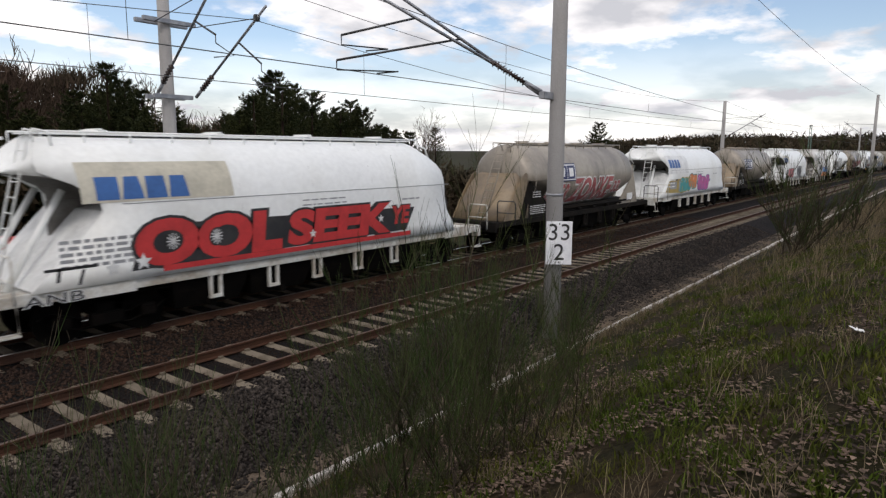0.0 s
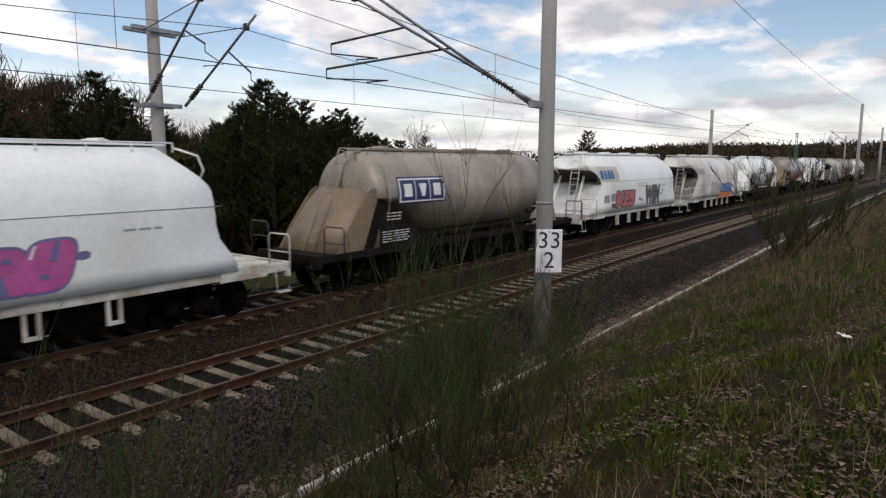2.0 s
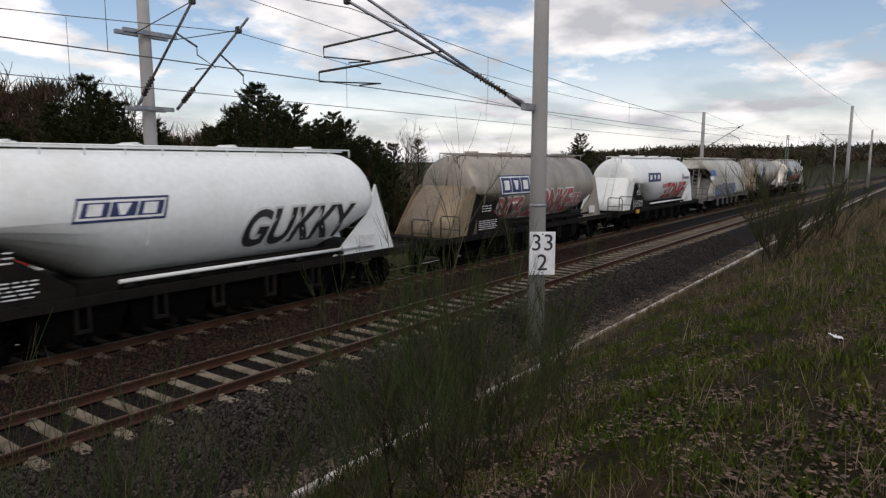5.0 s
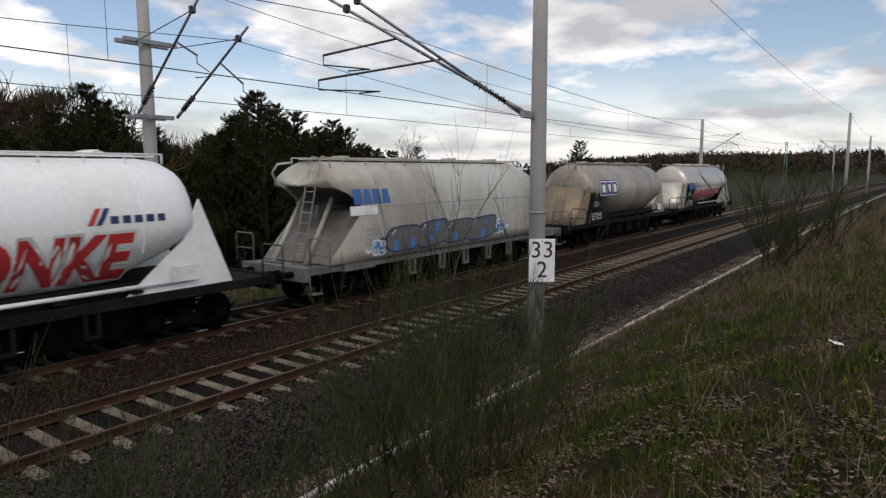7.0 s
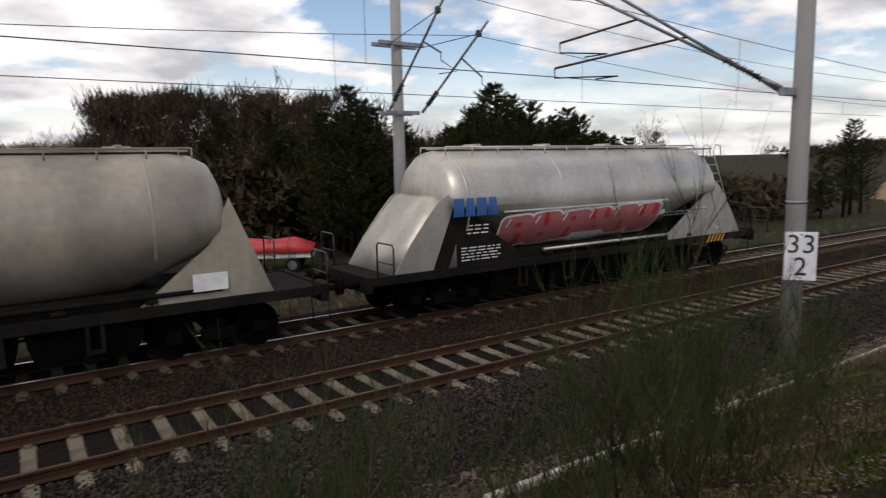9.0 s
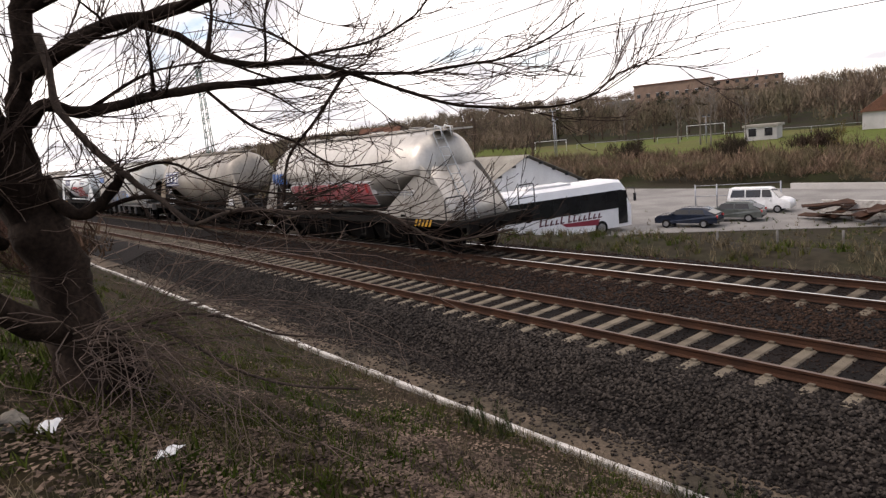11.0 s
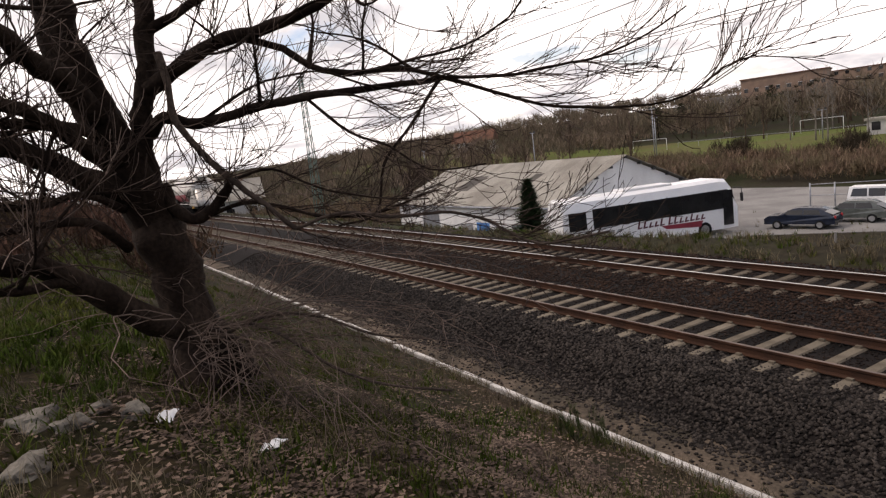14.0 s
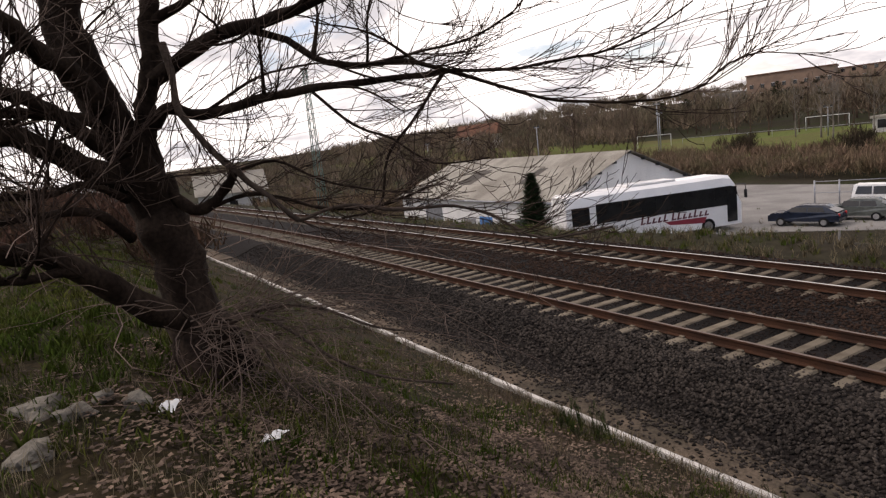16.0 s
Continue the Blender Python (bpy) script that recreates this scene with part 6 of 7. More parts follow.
tagged(blades("kerb_grass", 9000, [(2, 30, -3.9, -3.45), (6, 20, -4.2, -3.45), (-14, 0, -3.95, -3.45)], M_STRAW, 23, (0.10, 0.32), 0.0035, clump=0.35), "thin dry grass leaning over the kerb", "grass", kind="stuff")
tagged(blades("tall_dry_grass", 16000, [(18, 34, -12, -6), (20, 44, -13, -7), (22, 50, -10, -5)], M_STRAW, 18, (0.2, 0.6), 0.004, clump=0.45), "tall bleached dry grass along the top of the bank", "grass", kind="stuff")
tagged(blades("fallen_leaves", 19000, [(-6.5, -0.5, -9.6, -4.5), (-5.5, -1, -9, -6)], M_LEAF, 16, (0.012, 0.036), 0, True, clump=0.42), "thick carpet of curled brown leaves on the bank", "leaves", kind="stuff")
tagged(blades("verge_grass", 22000, [(-40, 6, 8.0, 13), (-60, 40, 8.0, 12), (-30, 6, 12, 32), (-20, 6, 26, 42)], M_STRAW, 14, (0.12, 0.45), 0.010, clump=0.42), "rough dry grass on the far verge", "grass", kind="stuff")
tagged(blades("verge_grass", 22000, [(-40, 6, 8.6, 16), (-60, 40, 8.6, 14), (-30, 6, 12, 32), (-20, 6, 26, 42)], M_GRASS, 15, (0.10, 0.35), 0.012, clump=0.42), "rough green grass on the far verge", "grass", kind="stuff")


def litter(x, y, s, seed, label):
    rng = random.Random(seed)
    bm = bmesh.new()
    g = [[bm.verts.new(((i - 2) * s * 0.5 + rng.uniform(-1, 1) * s * 0.1, (j - 1.5) * s * 0.42 + rng.uniform(-1, 1) * s * 0.1, 0.03 + rng.uniform(0, 0.5) * s)) for i in range(5)] for j in range(4)]
    for j in range(3):
        for i in range(4):
            bm.faces.new((g[j][i], g[j][i + 1], g[j + 1][i + 1], g[j + 1][i]))
    ob = part("litter", bm, P_WHITE)
    so = ob.modifiers.new("sheet", "SOLIDIFY")
    so.thickness = 0.004
    ob.matrix_basis = pose(x, y, ground_z(x, y), rng.uniform(-8, 8), rng.uniform(-8, 8), rng.uniform(0, 180))
    tagged(ob, label, "litter", "litter on the bank")


litter(-4.70, -8.76, 0.10, 1, "crumpled white paper lying in the grass")
litter(7.6, -9.3, 0.07, 2, "torn white paper lying in the grass")
litter(-5.2, -9.38, 0.09, 3, "grey crumpled plastic beside the stones")


def boulder(x, y, s, seed):
    rng = random.Random(seed)
    bm = bmesh.new()
    bmesh.ops.create_icosphere(bm, subdivisions=3, radius=1.0)
    for v in bm.verts:
        k = 1 + 0.55 * noise.noise((v.co.x * 1.3 + seed, v.co.y * 1.3, v.co.z * 1.3)) + 0.22 * abs(noise.noise((v.co.x * 2.7, v.co.y * 2.7 + seed, v.co.z * 2.7))) + 0.09 * noise.noise((v.co.x * 5, v.co.y * 5 + seed, v.co.z * 5))
        v.co = v.co * k
        v.co.z *= 0.5
    bmesh.ops.scale(bm, vec=(s, s * rng.uniform(0.6, 0.9), s), verts=bm.verts)
    ob = part("boulder", bm, M_STONE)
    ob.matrix_basis = pose(x, y, ground_z(x, y) + s * 0.1, 0, 0, rng.uniform(0, 180))
    tagged(ob, "pale rough field stone half sunk in the grass", "stone", "stones on the bank")


M_STONE = mat("field_stone", (0.19, 0.17, 0.14), (0.09, 0.08, 0.068), 0.9, scale=4, fine=30, grain=0.3, bump=0.5)
for n, (x, y, s) in enumerate(((-4.72, -10.25, 0.17), (-5.60, -10.22, 0.18), (-5.35, -10.0, 0.13), (-5.35, -9.58, 0.13), (-5.62, -9.8, 0.09))):
    boulder(x, y, s, n + 1)


# ---- trees beyond the line ----
M_BROWNWOOD = mat("brown_woodland", (0.060, 0.040, 0.029), (0.042, 0.036, 0.023), 0.95, scale=0.2, fine=3, grain=0.3, bump=0, per_piece=-0.4)
def pine(h, seed, label="dark evergreen pine with an uneven crown"):
    rng = random.Random(seed)
    w = thing("pine_tree", label, "tree", "pines beyond the line")
    part("trunk", tb([(0, 0, -0.5), (0.05 * h * 0.2, 0, h * 0.5), (0, 0, h * 0.97)], [0.022 * h, 0.014 * h, 0.004 * h], 8), M_BARK, w)
    verts, tris = [], []
    k = 0
    for lev in range(int(h * 2.3)):
        z = h * (0.16 + 0.84 * lev / (h * 2.3))
        reach = min((h - z) * 0.70 + 0.35, 0.29 * h)
        reach *= rng.uniform(0.7, 1.15)
        for b in range(rng.randint(5, 7)):
            a = rng.uniform(0, 6.283)
            ln = reach * rng.uniform(0.55, 1.1)
            for c in range(30):
                t = rng.uniform(0.2, 1.0)
                px, py, pz = math.cos(a) * ln * t, math.sin(a) * ln * t, z + ln * (0.25 * t + 0.25 * t * t) + rng.uniform(-0.10, 0.10)
                s = 0.12 + 0.09 * rng.random()
                for d in range(4):
                    ux, uy, uz = rng.gauss(0, 1), rng.gauss(0, 1), abs(rng.gauss(0.5, 0.6))
                    m = math.sqrt(ux * ux + uy * uy + uz * uz) or 1
                    ux, uy, uz = ux / m * s, uy / m * s, uz / m * s * 1.3
                    ox, oy, oz = -uy * 0.17, ux * 0.17, rng.uniform(-0.03, 0.03)
                    verts += [(px - ox, py - oy, pz - oz), (px + ox, py + oy, pz + oz), (px + ux, py + uy, pz + uz)]
                    tris.append((k, k + 1, k + 2))
                    k += 3
    cr = bulk("crown", verts, tris, M_NEEDLE)
    cr.parent = w
    return w


def bare_tree(h, seed, label, material=M_TWIG_FAR, thick=0.018, rate=1.3):
    rng = random.Random(seed)
    w = thing("leafless_tree", label, "tree", "leafless trees beyond the line")
    pts = [(0, 0, -0.5)]
    for k in range(1, 7):
        pts.append((rng.uniform(-0.03, 0.03) * h * k / 6, rng.uniform(-0.03, 0.03) * h * k / 6, h * 0.75 * k / 6))
    part("trunk", tb(pts, [thick * h * (1 - 0.13 * k) for k in range(7)], 7), material, w)
    out = []
    limbs = []
    for k in range(11):
        t = rng.uniform(0.3, 1.0)
        i = min(5, int(t * 6))
        p = Vector(pts[i]).lerp(Vector(pts[i + 1]), t * 6 - i if t < 1 else 1)
        a = rng.uniform(0, 6.283)
        way = Vector((math.cos(a) * 0.8, math.sin(a) * 0.8, rng.uniform(0.6, 1.2))).normalized()
        ln = h * rng.uniform(0.22, 0.42)
        poly = [tuple(p)]
        for s in range(5):
            way = (way + Vector((rng.gauss(0, 0.12), rng.gauss(0, 0.12), 0.07))).normalized()
            p = p + way * ln / 5
            poly.append(tuple(p))
        limbs.append(poly)
        out.append((poly, thick * h * 0.35, 0.012))
    for poly in limbs:
        branch_out(rng, poly, 0.05, 2, out, h * 0.17, rate=rate, up=0.25, thin=0.016)
    cr = sticks("crown", out, material)
    cr.parent = w
    tagged(cr, kind="stuff")
    return w


M_REDBRUSH = mat("red_brown_brush", (0.085, 0.045, 0.032), (0.055, 0.040, 0.022), 0.9, scale=0.3, fine=4, grain=0.3, bump=0, per_piece=-0.3)
M_TWIG_BIRCH = mat("pale_birch_twigs", (0.20, 0.175, 0.15), (0.12, 0.10, 0.085), 0.9, scale=0.6, fine=4, grain=0.2, bump=0)
M_TWIG_BUD = mat("budding_ochre_twigs", (0.13, 0.095, 0.03), (0.10, 0.08, 0.03), 0.9, scale=0.6, fine=4, grain=0.3, bump=0)
pines = [pine(h, 200 + n) for n, h in enumerate((11.5, 10.6, 9.6))]
bares = [bare_tree(h, 230 + n, "brown leafless tree with a fine twiggy crown") for n, h in enumerate((11.0, 9.5, 12.0))]
birch = bare_tree(13.0, 240, "pale leafless birch on the slope", M_TWIG_BIRCH, 0.012)
ochre = bare_tree(9.0, 241, "budding ochre tree at the edge of the wood", M_TWIG_BUD, rate=2.2)
for o in (*pines, *bares, birch, ochre):
    o.matrix_basis = pose(60 + random.uniform(0, 30), 60, ground_z(70, 60))


def plant(src, x, y, k=1.0):
    o = copy_thing(src, pose(x, y, ground_z(x, y) - 0.1, 0, 0, random.uniform(0, 360)))
    o.scale = (k, k, k * random.uniform(0.93, 1.07))
    return o


random.seed(77)
for x, y, k in ((15.5, 25.1, 0.78), (17.3, 28.1, 0.81), (17.1, 26.5, 0.85), (16.3, 23.9, 0.83), (16.4, 23.3, 0.83), (18.6, 26.7, 0.86), (19.3, 27.2, 0.83), (21.4, 30.2, 0.81), (22.5, 22.5, 0.74), (20.8, 19.4, 0.71), (25.1, 24.6, 0.79), (21.5, 19.1, 0.77), (23.4, 21.0, 0.79), (24.9, 22.2, 0.85), (24.8, 21.4, 0.88), (21.2, 16.4, 0.79), (26.9, 22.7, 0.84), (25.3, 20.1, 0.81), (26.3, 20.7, 0.79), (23.2, 16.5, 0.72), (26.4, 19.5, 0.75), (27.8, 20.4, 0.76), (27.7, 19.7, 0.76), (23.5, 14.7, 0.67), (25.8, 16.5, 0.7), (24.3, 14.5, 0.68), (25.6, 15.2, 0.68), (25.8, 14.8, 0.66), (27.0, 15.4, 0.68), (25.8, 13.7, 0.63), (30.1, 17.1, 0.66), (29.2, 15.5, 0.61), (26.7, 12.8, 0.55)):
    plant(random.choice(pines), x, y, k)
    plant(random.choice(pines), x + random.uniform(0.8, 2.6), y + random.uniform(1.5, 4.0), k * random.uniform(0.86, 1.0))
for x, y, k in ((60, 17.6, 0.72), (62.5, 18.2, 0.78), (65.0, 18.4, 0.7), (58.0, 18.5, 0.6)):
    plant(random.choice(pines), x, y, k)
for n in range(95):
    x = random.uniform(9, 44)
    y = 46 - 0.36 * x + random.uniform(-4, 14)
    plant(random.choice(bares), x, y, random.uniform(0.75, 1.08) * (0.78 if x < 17 else 1.05 if x < 27 else 0.8))
for n in range(44):
    x = random.uniform(12, 37)
    plant(random.choice(pines), x, 43 - 0.52 * x + random.uniform(-1, 6), random.uniform(0.5, 0.9))
plant(ochre, 22.5, 28.5, 0.85)
plant(ochre, 20.5, 30.5, 0.7)
for n in range(16):
    plant(random.choice(bares), random.uniform(42, 110), random.uniform(24, 60), random.uniform(0.35, 0.6))
# rough scrub along the far side of the line
for n in range(44):
    x = random.uniform(9, 75)
    plant(random.choice(bares), x, random.uniform(14, 24), random.uniform(0.14, 0.26))


def clumps(name, spots, material, seed, label, facets=1, brush=True):
    """Far crowns of wood or scrub: sprays of thin upright slivers, or small tufts where evergreen."""
    rng = np.random.default_rng(seed)
    c = np.array(spots, float)
    m = (38 if brush else 24) * facets
    c = np.repeat(c, m, axis=0)
    r = c[:, 3:4]
    n = len(c)
    d = rng.normal(0, 1, (n, 3))
    d[:, 2] = np.abs(d[:, 2])
    d /= np.linalg.norm(d, axis=1)[:, None]
    base = c[:, :3] + rng.normal(0, 0.3, (n, 3)) * r * np.array([1, 1, 0.5]) + d * r * rng.uniform(0.1, 0.9, (n, 1)) * np.array([0.9, 0.9, 0.8])
    a = rng.random(n) * 6.283
    flat = np.stack([np.cos(a), np.sin(a), 0 * a], -1)
    if brush:
        up = np.stack([rng.normal(0, 0.35, n), rng.normal(0, 0.35, n), rng.uniform(0.5, 1.1, n)], -1) * r * 0.75
        half = flat * r * rng.uniform(0.02, 0.05, (n, 1))
    else:
        up = rng.normal(0, 0.22, (n, 3)) * r + np.array([0, 0, 0.2]) * r
        half = flat * r * 0.13
    v = np.stack([base - half, base + half, base + up], 1).reshape(-1, 3)
    ob = bulk(name, v, np.arange(3 * n).reshape(-1, 3), material)
    tagged(ob, label, "woods", kind="stuff")
    return ob


spots = []
for n in range(1500):  # wooded ridge far along the line
    x, y = random.uniform(330, 620), random.uniform(-160, 190)
    spots.append((x, y, ground_z(x, y) + random.uniform(0, 4), random.uniform(3, 5.5)))
clumps("far_woods", spots, M_WOODS, 5, "dark wooded ridge on the horizon", 2, False)
spots = []
for n in range(1700):  # woods over the valley slope
    x, y = random.uniform(-330, 120), random.triangular(120, 330, 140)
    spots.append((x, y, ground_z(x, y) + random.uniform(0.5, 4.5), random.uniform(2.2, 4.2)))
for n in range(900):
    x, y = random.uniform(-300, -95), random.uniform(24, 172)
    if x > -100 - (y - 24) * 0.1:
        continue
    spots.append((x, y, ground_z(x, y) + random.uniform(0.5, 4), random.uniform(1.8, 3.4)))
clumps("hillside_woods", spots, M_HILLWOOD, 6, "brown leafless woods on the slope", 2)
spots = []
for n in range(1100):  # shrub belt between yard and meadow
    x, y = random.uniform(-110, 25), random.uniform(62, 80)
    k = 1.0 if x < -25 else 0.6
    spots.append((x, y, ground_z(x, y) + random.uniform(0.2, 1.6) * k, random.uniform(0.8, 1.7) * k))
for n in range(420):
    x, y = random.uniform(-95, -60), random.uniform(12, 60)
    spots.append((x, y, ground_z(x, y) + random.uniform(0.2, 2.0), random.uniform(0.8, 1.6)))
clumps("shrub_belt", spots, M_SCRUB, 7, "leafless brown shrub belt behind the yard", 2)
spots = []
for n in range(1500):  # undergrowth beneath the trees beyond the line
    x = random.uniform(9, 60)
    y = 44 - 0.34 * x + random.uniform(-6, 12)
    spots.append((x, y, ground_z(x, y) + random.uniform(0.2, 5.2 if x < 34 else 2.6), random.uniform(0.9, 1.9)))
clumps("woodland_edge", [(x, 45 - 0.36 * x + random.uniform(2, 16), random.uniform(0, 10.4 if x < 25 else 6.6) - 1.2, random.uniform(0.8, 1.7)) for x in [random.uniform(6, 40) for _ in range(1700)]], M_BROWNWOOD, 9, "brown leafless woodland beyond the line", 2)
clumps("undergrowth", spots, M_WOODS, 8, "dark undergrowth at the edge of the wood", 2, False)
for n in range(150):
    x, y = random.uniform(-210, 45), random.uniform(118, 175)
    plant(random.choice(bares), x, y, random.uniform(0.5, 0.85))
for n in range(14):
    plant(random.choice(pines), random.uniform(-150, 30), random.uniform(128, 190), random.uniform(0.6, 0.9))
for n in range(34):
    plant(random.choice(bares), random.uniform(-160, -70), random.uniform(30, 130), random.uniform(0.7, 1.15))
for x, y, k in ((-56, 94, 0.9), (-60, 98, 0.95), (-51.5, 97, 0.8), (-66, 101, 0.8), (-95, 126, 0.8), (-20, 128, 0.9), (8, 124, 0.9), (-70, 122, 0.8)):
    plant(birch, x, y, k)
# brush on the bank up the line
spots = []
for n in range(260):
    x, y = random.uniform(-55, -17), random.uniform(-17, -6.2)
    spots.append((x, y, ground_z(x, y) + random.uniform(0.1, 0.9), random.uniform(0.5, 1.1)))
clumps("bank_brush", spots, M_REDBRUSH, 12, "red-brown leafless brush on the bank", 3)
# tall tree and brush at the edge of the field, with balls of mistletoe in the tall crowns
for x, y, k in ((-9.1, 77.1, 1.45), (-1.5, 76.0, 1.2), (-78, 112, 0.95), (-73, 114, 0.9), (-44, 74, 0.5), (-28, 75, 0.45), (-22, 77, 0.5)):
    plant(random.choice(bares), x, y, k)
clumps("mistletoe", [(x + random.gauss(0, 1.8), y + random.gauss(0, 1.8), ground_z(x, y) + random.uniform(0.6, 0.92) * h, random.uniform(0.35, 0.7)) for x, y, h in ((-9.1, 77.1, 16), (-78, 112, 10), (-56, 94, 11), (-73, 114, 10)) for _ in range(5)], M_WOODS, 31, "dark balls of mistletoe in the tall crowns", 4, False)
clumps("field_brush", [(x + random.gauss(0, 1.6), y + random.gauss(0, 1.0), ground_z(x, y) + random.uniform(0.5, 7.0 if x > -15 else 3.0), random.uniform(0.8, 1.6)) for x, y in ((-9.5, 78), (-6, 79), (-1, 78), (-44, 77), (-62, 80), (-33, 79), (3, 77)) for _ in range(16)], M_BROWNWOOD, 32, "brown leafless brush at the edge of the field", 3)
plant(ochre, -30, 76, 0.6)
plant(ochre, -20, 75, 0.6)


# ---- the yard below the line ----
YARD = -4.42
M_ASPHALT = mat("yard_asphalt", (0.24, 0.23, 0.215), (0.18, 0.17, 0.16), 0.9, scale=0.3, fine=12, grain=0.2, bump=0.2)
M_HALL = mat("white_render", (0.80, 0.79, 0.77), (0.68, 0.67, 0.65), 0.85, scale=0.5, fine=10, grain=0.08, bump=0.1, streak=3)
M_SHEET = mat("fibre_cement_sheet", (0.30, 0.28, 0.24), (0.22, 0.20, 0.17), 0.9, scale=0.4, fine=8, grain=0.15, bump=0.2, per_piece=0.1)
M_SHEET_DARK = mat("dark_roof_sheet", (0.10, 0.09, 0.08), None, 0.9, scale=0.4, fine=8, grain=0.15, bump=0.2)
M_GLASS = mat("dark_glass", (0.012, 0.013, 0.015), (0.02, 0.02, 0.022), 0.06, scale=1, grain=0.05, bump=0)
M_COACH = mat("coach_white", (0.86, 0.85, 0.84), (0.80, 0.79, 0.78), 0.25, scale=0.6, fine=10, grain=0.03, bump=0.01)
M_TYRE = mat("tyre_rubber", (0.015, 0.015, 0.015), None, 0.8, bump=0.1)
M_RIM = mat("wheel_rim", (0.45, 0.45, 0.46), None, 0.35, metal=0.8, bump=0)
M_CAR_BLUE = mat("dark_blue_car_paint", (0.012, 0.018, 0.035), None, 0.22, grain=0.05, bump=0)
M_CAR_GREEN = mat("dark_green_car_paint", (0.02, 0.028, 0.024), None, 0.22, grain=0.05, bump=0)
M_CAR_GREY = mat("grey_green_car_paint", (0.10, 0.11, 0.10), None, 0.25, grain=0.05, bump=0)
M_CONTAINER = mat("slate_blue_container", (0.055, 0.065, 0.08), (0.04, 0.045, 0.055), 0.6, scale=1.0, fine=8, grain=0.15, bump=0.1)
M_PLASTER = mat("pale_house_render", (0.50, 0.48, 0.45), (0.42, 0.40, 0.37), 0.9, scale=0.4, fine=8, grain=0.06, bump=0.05)
M_TILE = mat("red_brown_roof", (0.15, 0.075, 0.05), (0.10, 0.055, 0.04), 0.85, scale=0.6, fine=6, grain=0.2, bump=0.1)
M_BRICKISH = mat("brick_facade", (0.27, 0.185, 0.135), (0.21, 0.145, 0.11), 0.9, scale=0.4, fine=6, grain=0.12, bump=0.05)
M_SAND = mat("heaped_sand", (0.33, 0.25, 0.17), (0.25, 0.19, 0.13), 0.95, scale=0.6, fine=8, grain=0.15, bump=0.3)

bm = bmesh.new()
edge = [(-64.5, 19.8), (-32.4, 19.0), (-30.2, 24.5), (-27.5, 31.2), (-21, 34.6), (-8, 41.5), (16, 43), (16, 58), (-64.5, 58)]
rr = loft(bm, [[(x, y, YARD - 0.3) for x, y in edge], [(x, y, YARD) for x, y in edge]], smooth=False)
bm.faces.new(rr[0][::-1])
bm.faces.new(rr[1])
bmesh.ops.recalc_face_normals(bm, faces=bm.faces)
yard = part("pavement", bm, M_ASPHALT)
tagged(yard, "worn grey asphalt yard", "yard", kind="structure")

# storage hall, gable towards the yard, long side along the line
hall = thing("storage_hall", "long white rendered hall with a pale fibre-cement roof", "building")
hx0, hx1, hy0, hy1 = -62.7, -37.2, 22.2, 36.9
ze, zr, ym = -1.05, 1.85, 29.55
for nm, b in (("long_wall", bx(hx0, hx1, hy0, hy0 + 0.3, YARD, ze)), ("long_wall", bx(hx0, hx1, hy1 - 0.3, hy1, YARD, ze))):
    part(nm, b, M_HALL, hall)
for x in (hx1 - 0.3, hx0):
    bm = bmesh.new()
    prof = [(hy0 + 0.3, YARD), (hy1 - 0.3, YARD), (hy1 - 0.3, ze), (ym, zr - 0.12), (hy0 + 0.3, ze)]
    rs = loft(bm, [[(x, y, z) for y, z in prof], [(x + 0.3, y, z) for y, z in prof]], smooth=False)
    bm.faces.new(rs[0][::-1])
    bm.faces.new(rs[1])
    bmesh.ops.recalc_face_normals(bm, faces=bm.faces)
    part("gable_wall", bm, M_HALL, hall)
n_sheet = 22
for side, yo in ((0, hy0 - 0.45), (1, hy1 + 0.45)):
    zo = ze - 0.45 * (zr - ze) / (ym - hy0)
    sw = (hx1 - hx0 + 0.8) / n_sheet
    for row in range(3):
        ya, yb = yo + (ym - yo) * row / 3, yo + (ym - yo) * (row + 1.06) / 3
        za, zb = zo + (zr - zo) * row / 3, zo + (zr - zo) * (row + 1.06) / 3
        yb = ym if row == 2 else yb
        zb = zr if row == 2 else zb
        for k in range(n_sheet):
            x = hx0 - 0.4 + k * sw
            bm = bmesh.new()
            pts = [(x + 0.01 + (sw - 0.02) * j / 6, 0.025 * (j % 2) + 0.02 * (2 - row) * 0) for j in range(7)]
            lift = 0.03 + 0.015 * (row % 2)
            loft(bm, [[(px, ya, za + pz + lift) for px, pz in pts], [(px, yb, zb + pz + lift) for px, pz in pts]], close=False, smooth=False)
            odd = side == 0 and row == 1 and k in (7, 8, 15)
            ob = part("roof_sheet", bm, M_SHEET_DARK if odd else M_SHEET, hall)
            so = ob.modifiers.new("sheet", "SOLIDIFY")
            so.thickness = 0.02
for x in range(9):
    y = hy0 + (hy1 - hy0) * (x + 0.5) / 9
    z = ze + (zr - ze) * (1 - abs(y - ym) / (ym - hy0)) - 0.12
    part("purlin_end", bx(hx1, hx1 + 0.35, y - 0.09, y + 0.09, z - 0.1, z + 0.1), M_STEEL_DARK, hall)
part("eaves_gutter", tb([(hx0, hy0 - 0.5, ze - 0.25), (hx1, hy0 - 0.5, ze - 0.25)], 0.08, 8), M_GALV, hall)
for k, (c, m) in enumerate(((0, P_GREYT), (1, P_CYAN), (2, P_PALE), (3, P_SLATE))):
    x = hx0 + 12 + c * 2.6
    part("wall_graffiti", bx(x, x + 2.0, hy0 - 0.012, hy0 - 0.004, YARD + 0.5, YARD + 1.5 + 0.2 * (c % 2)), m, hall)
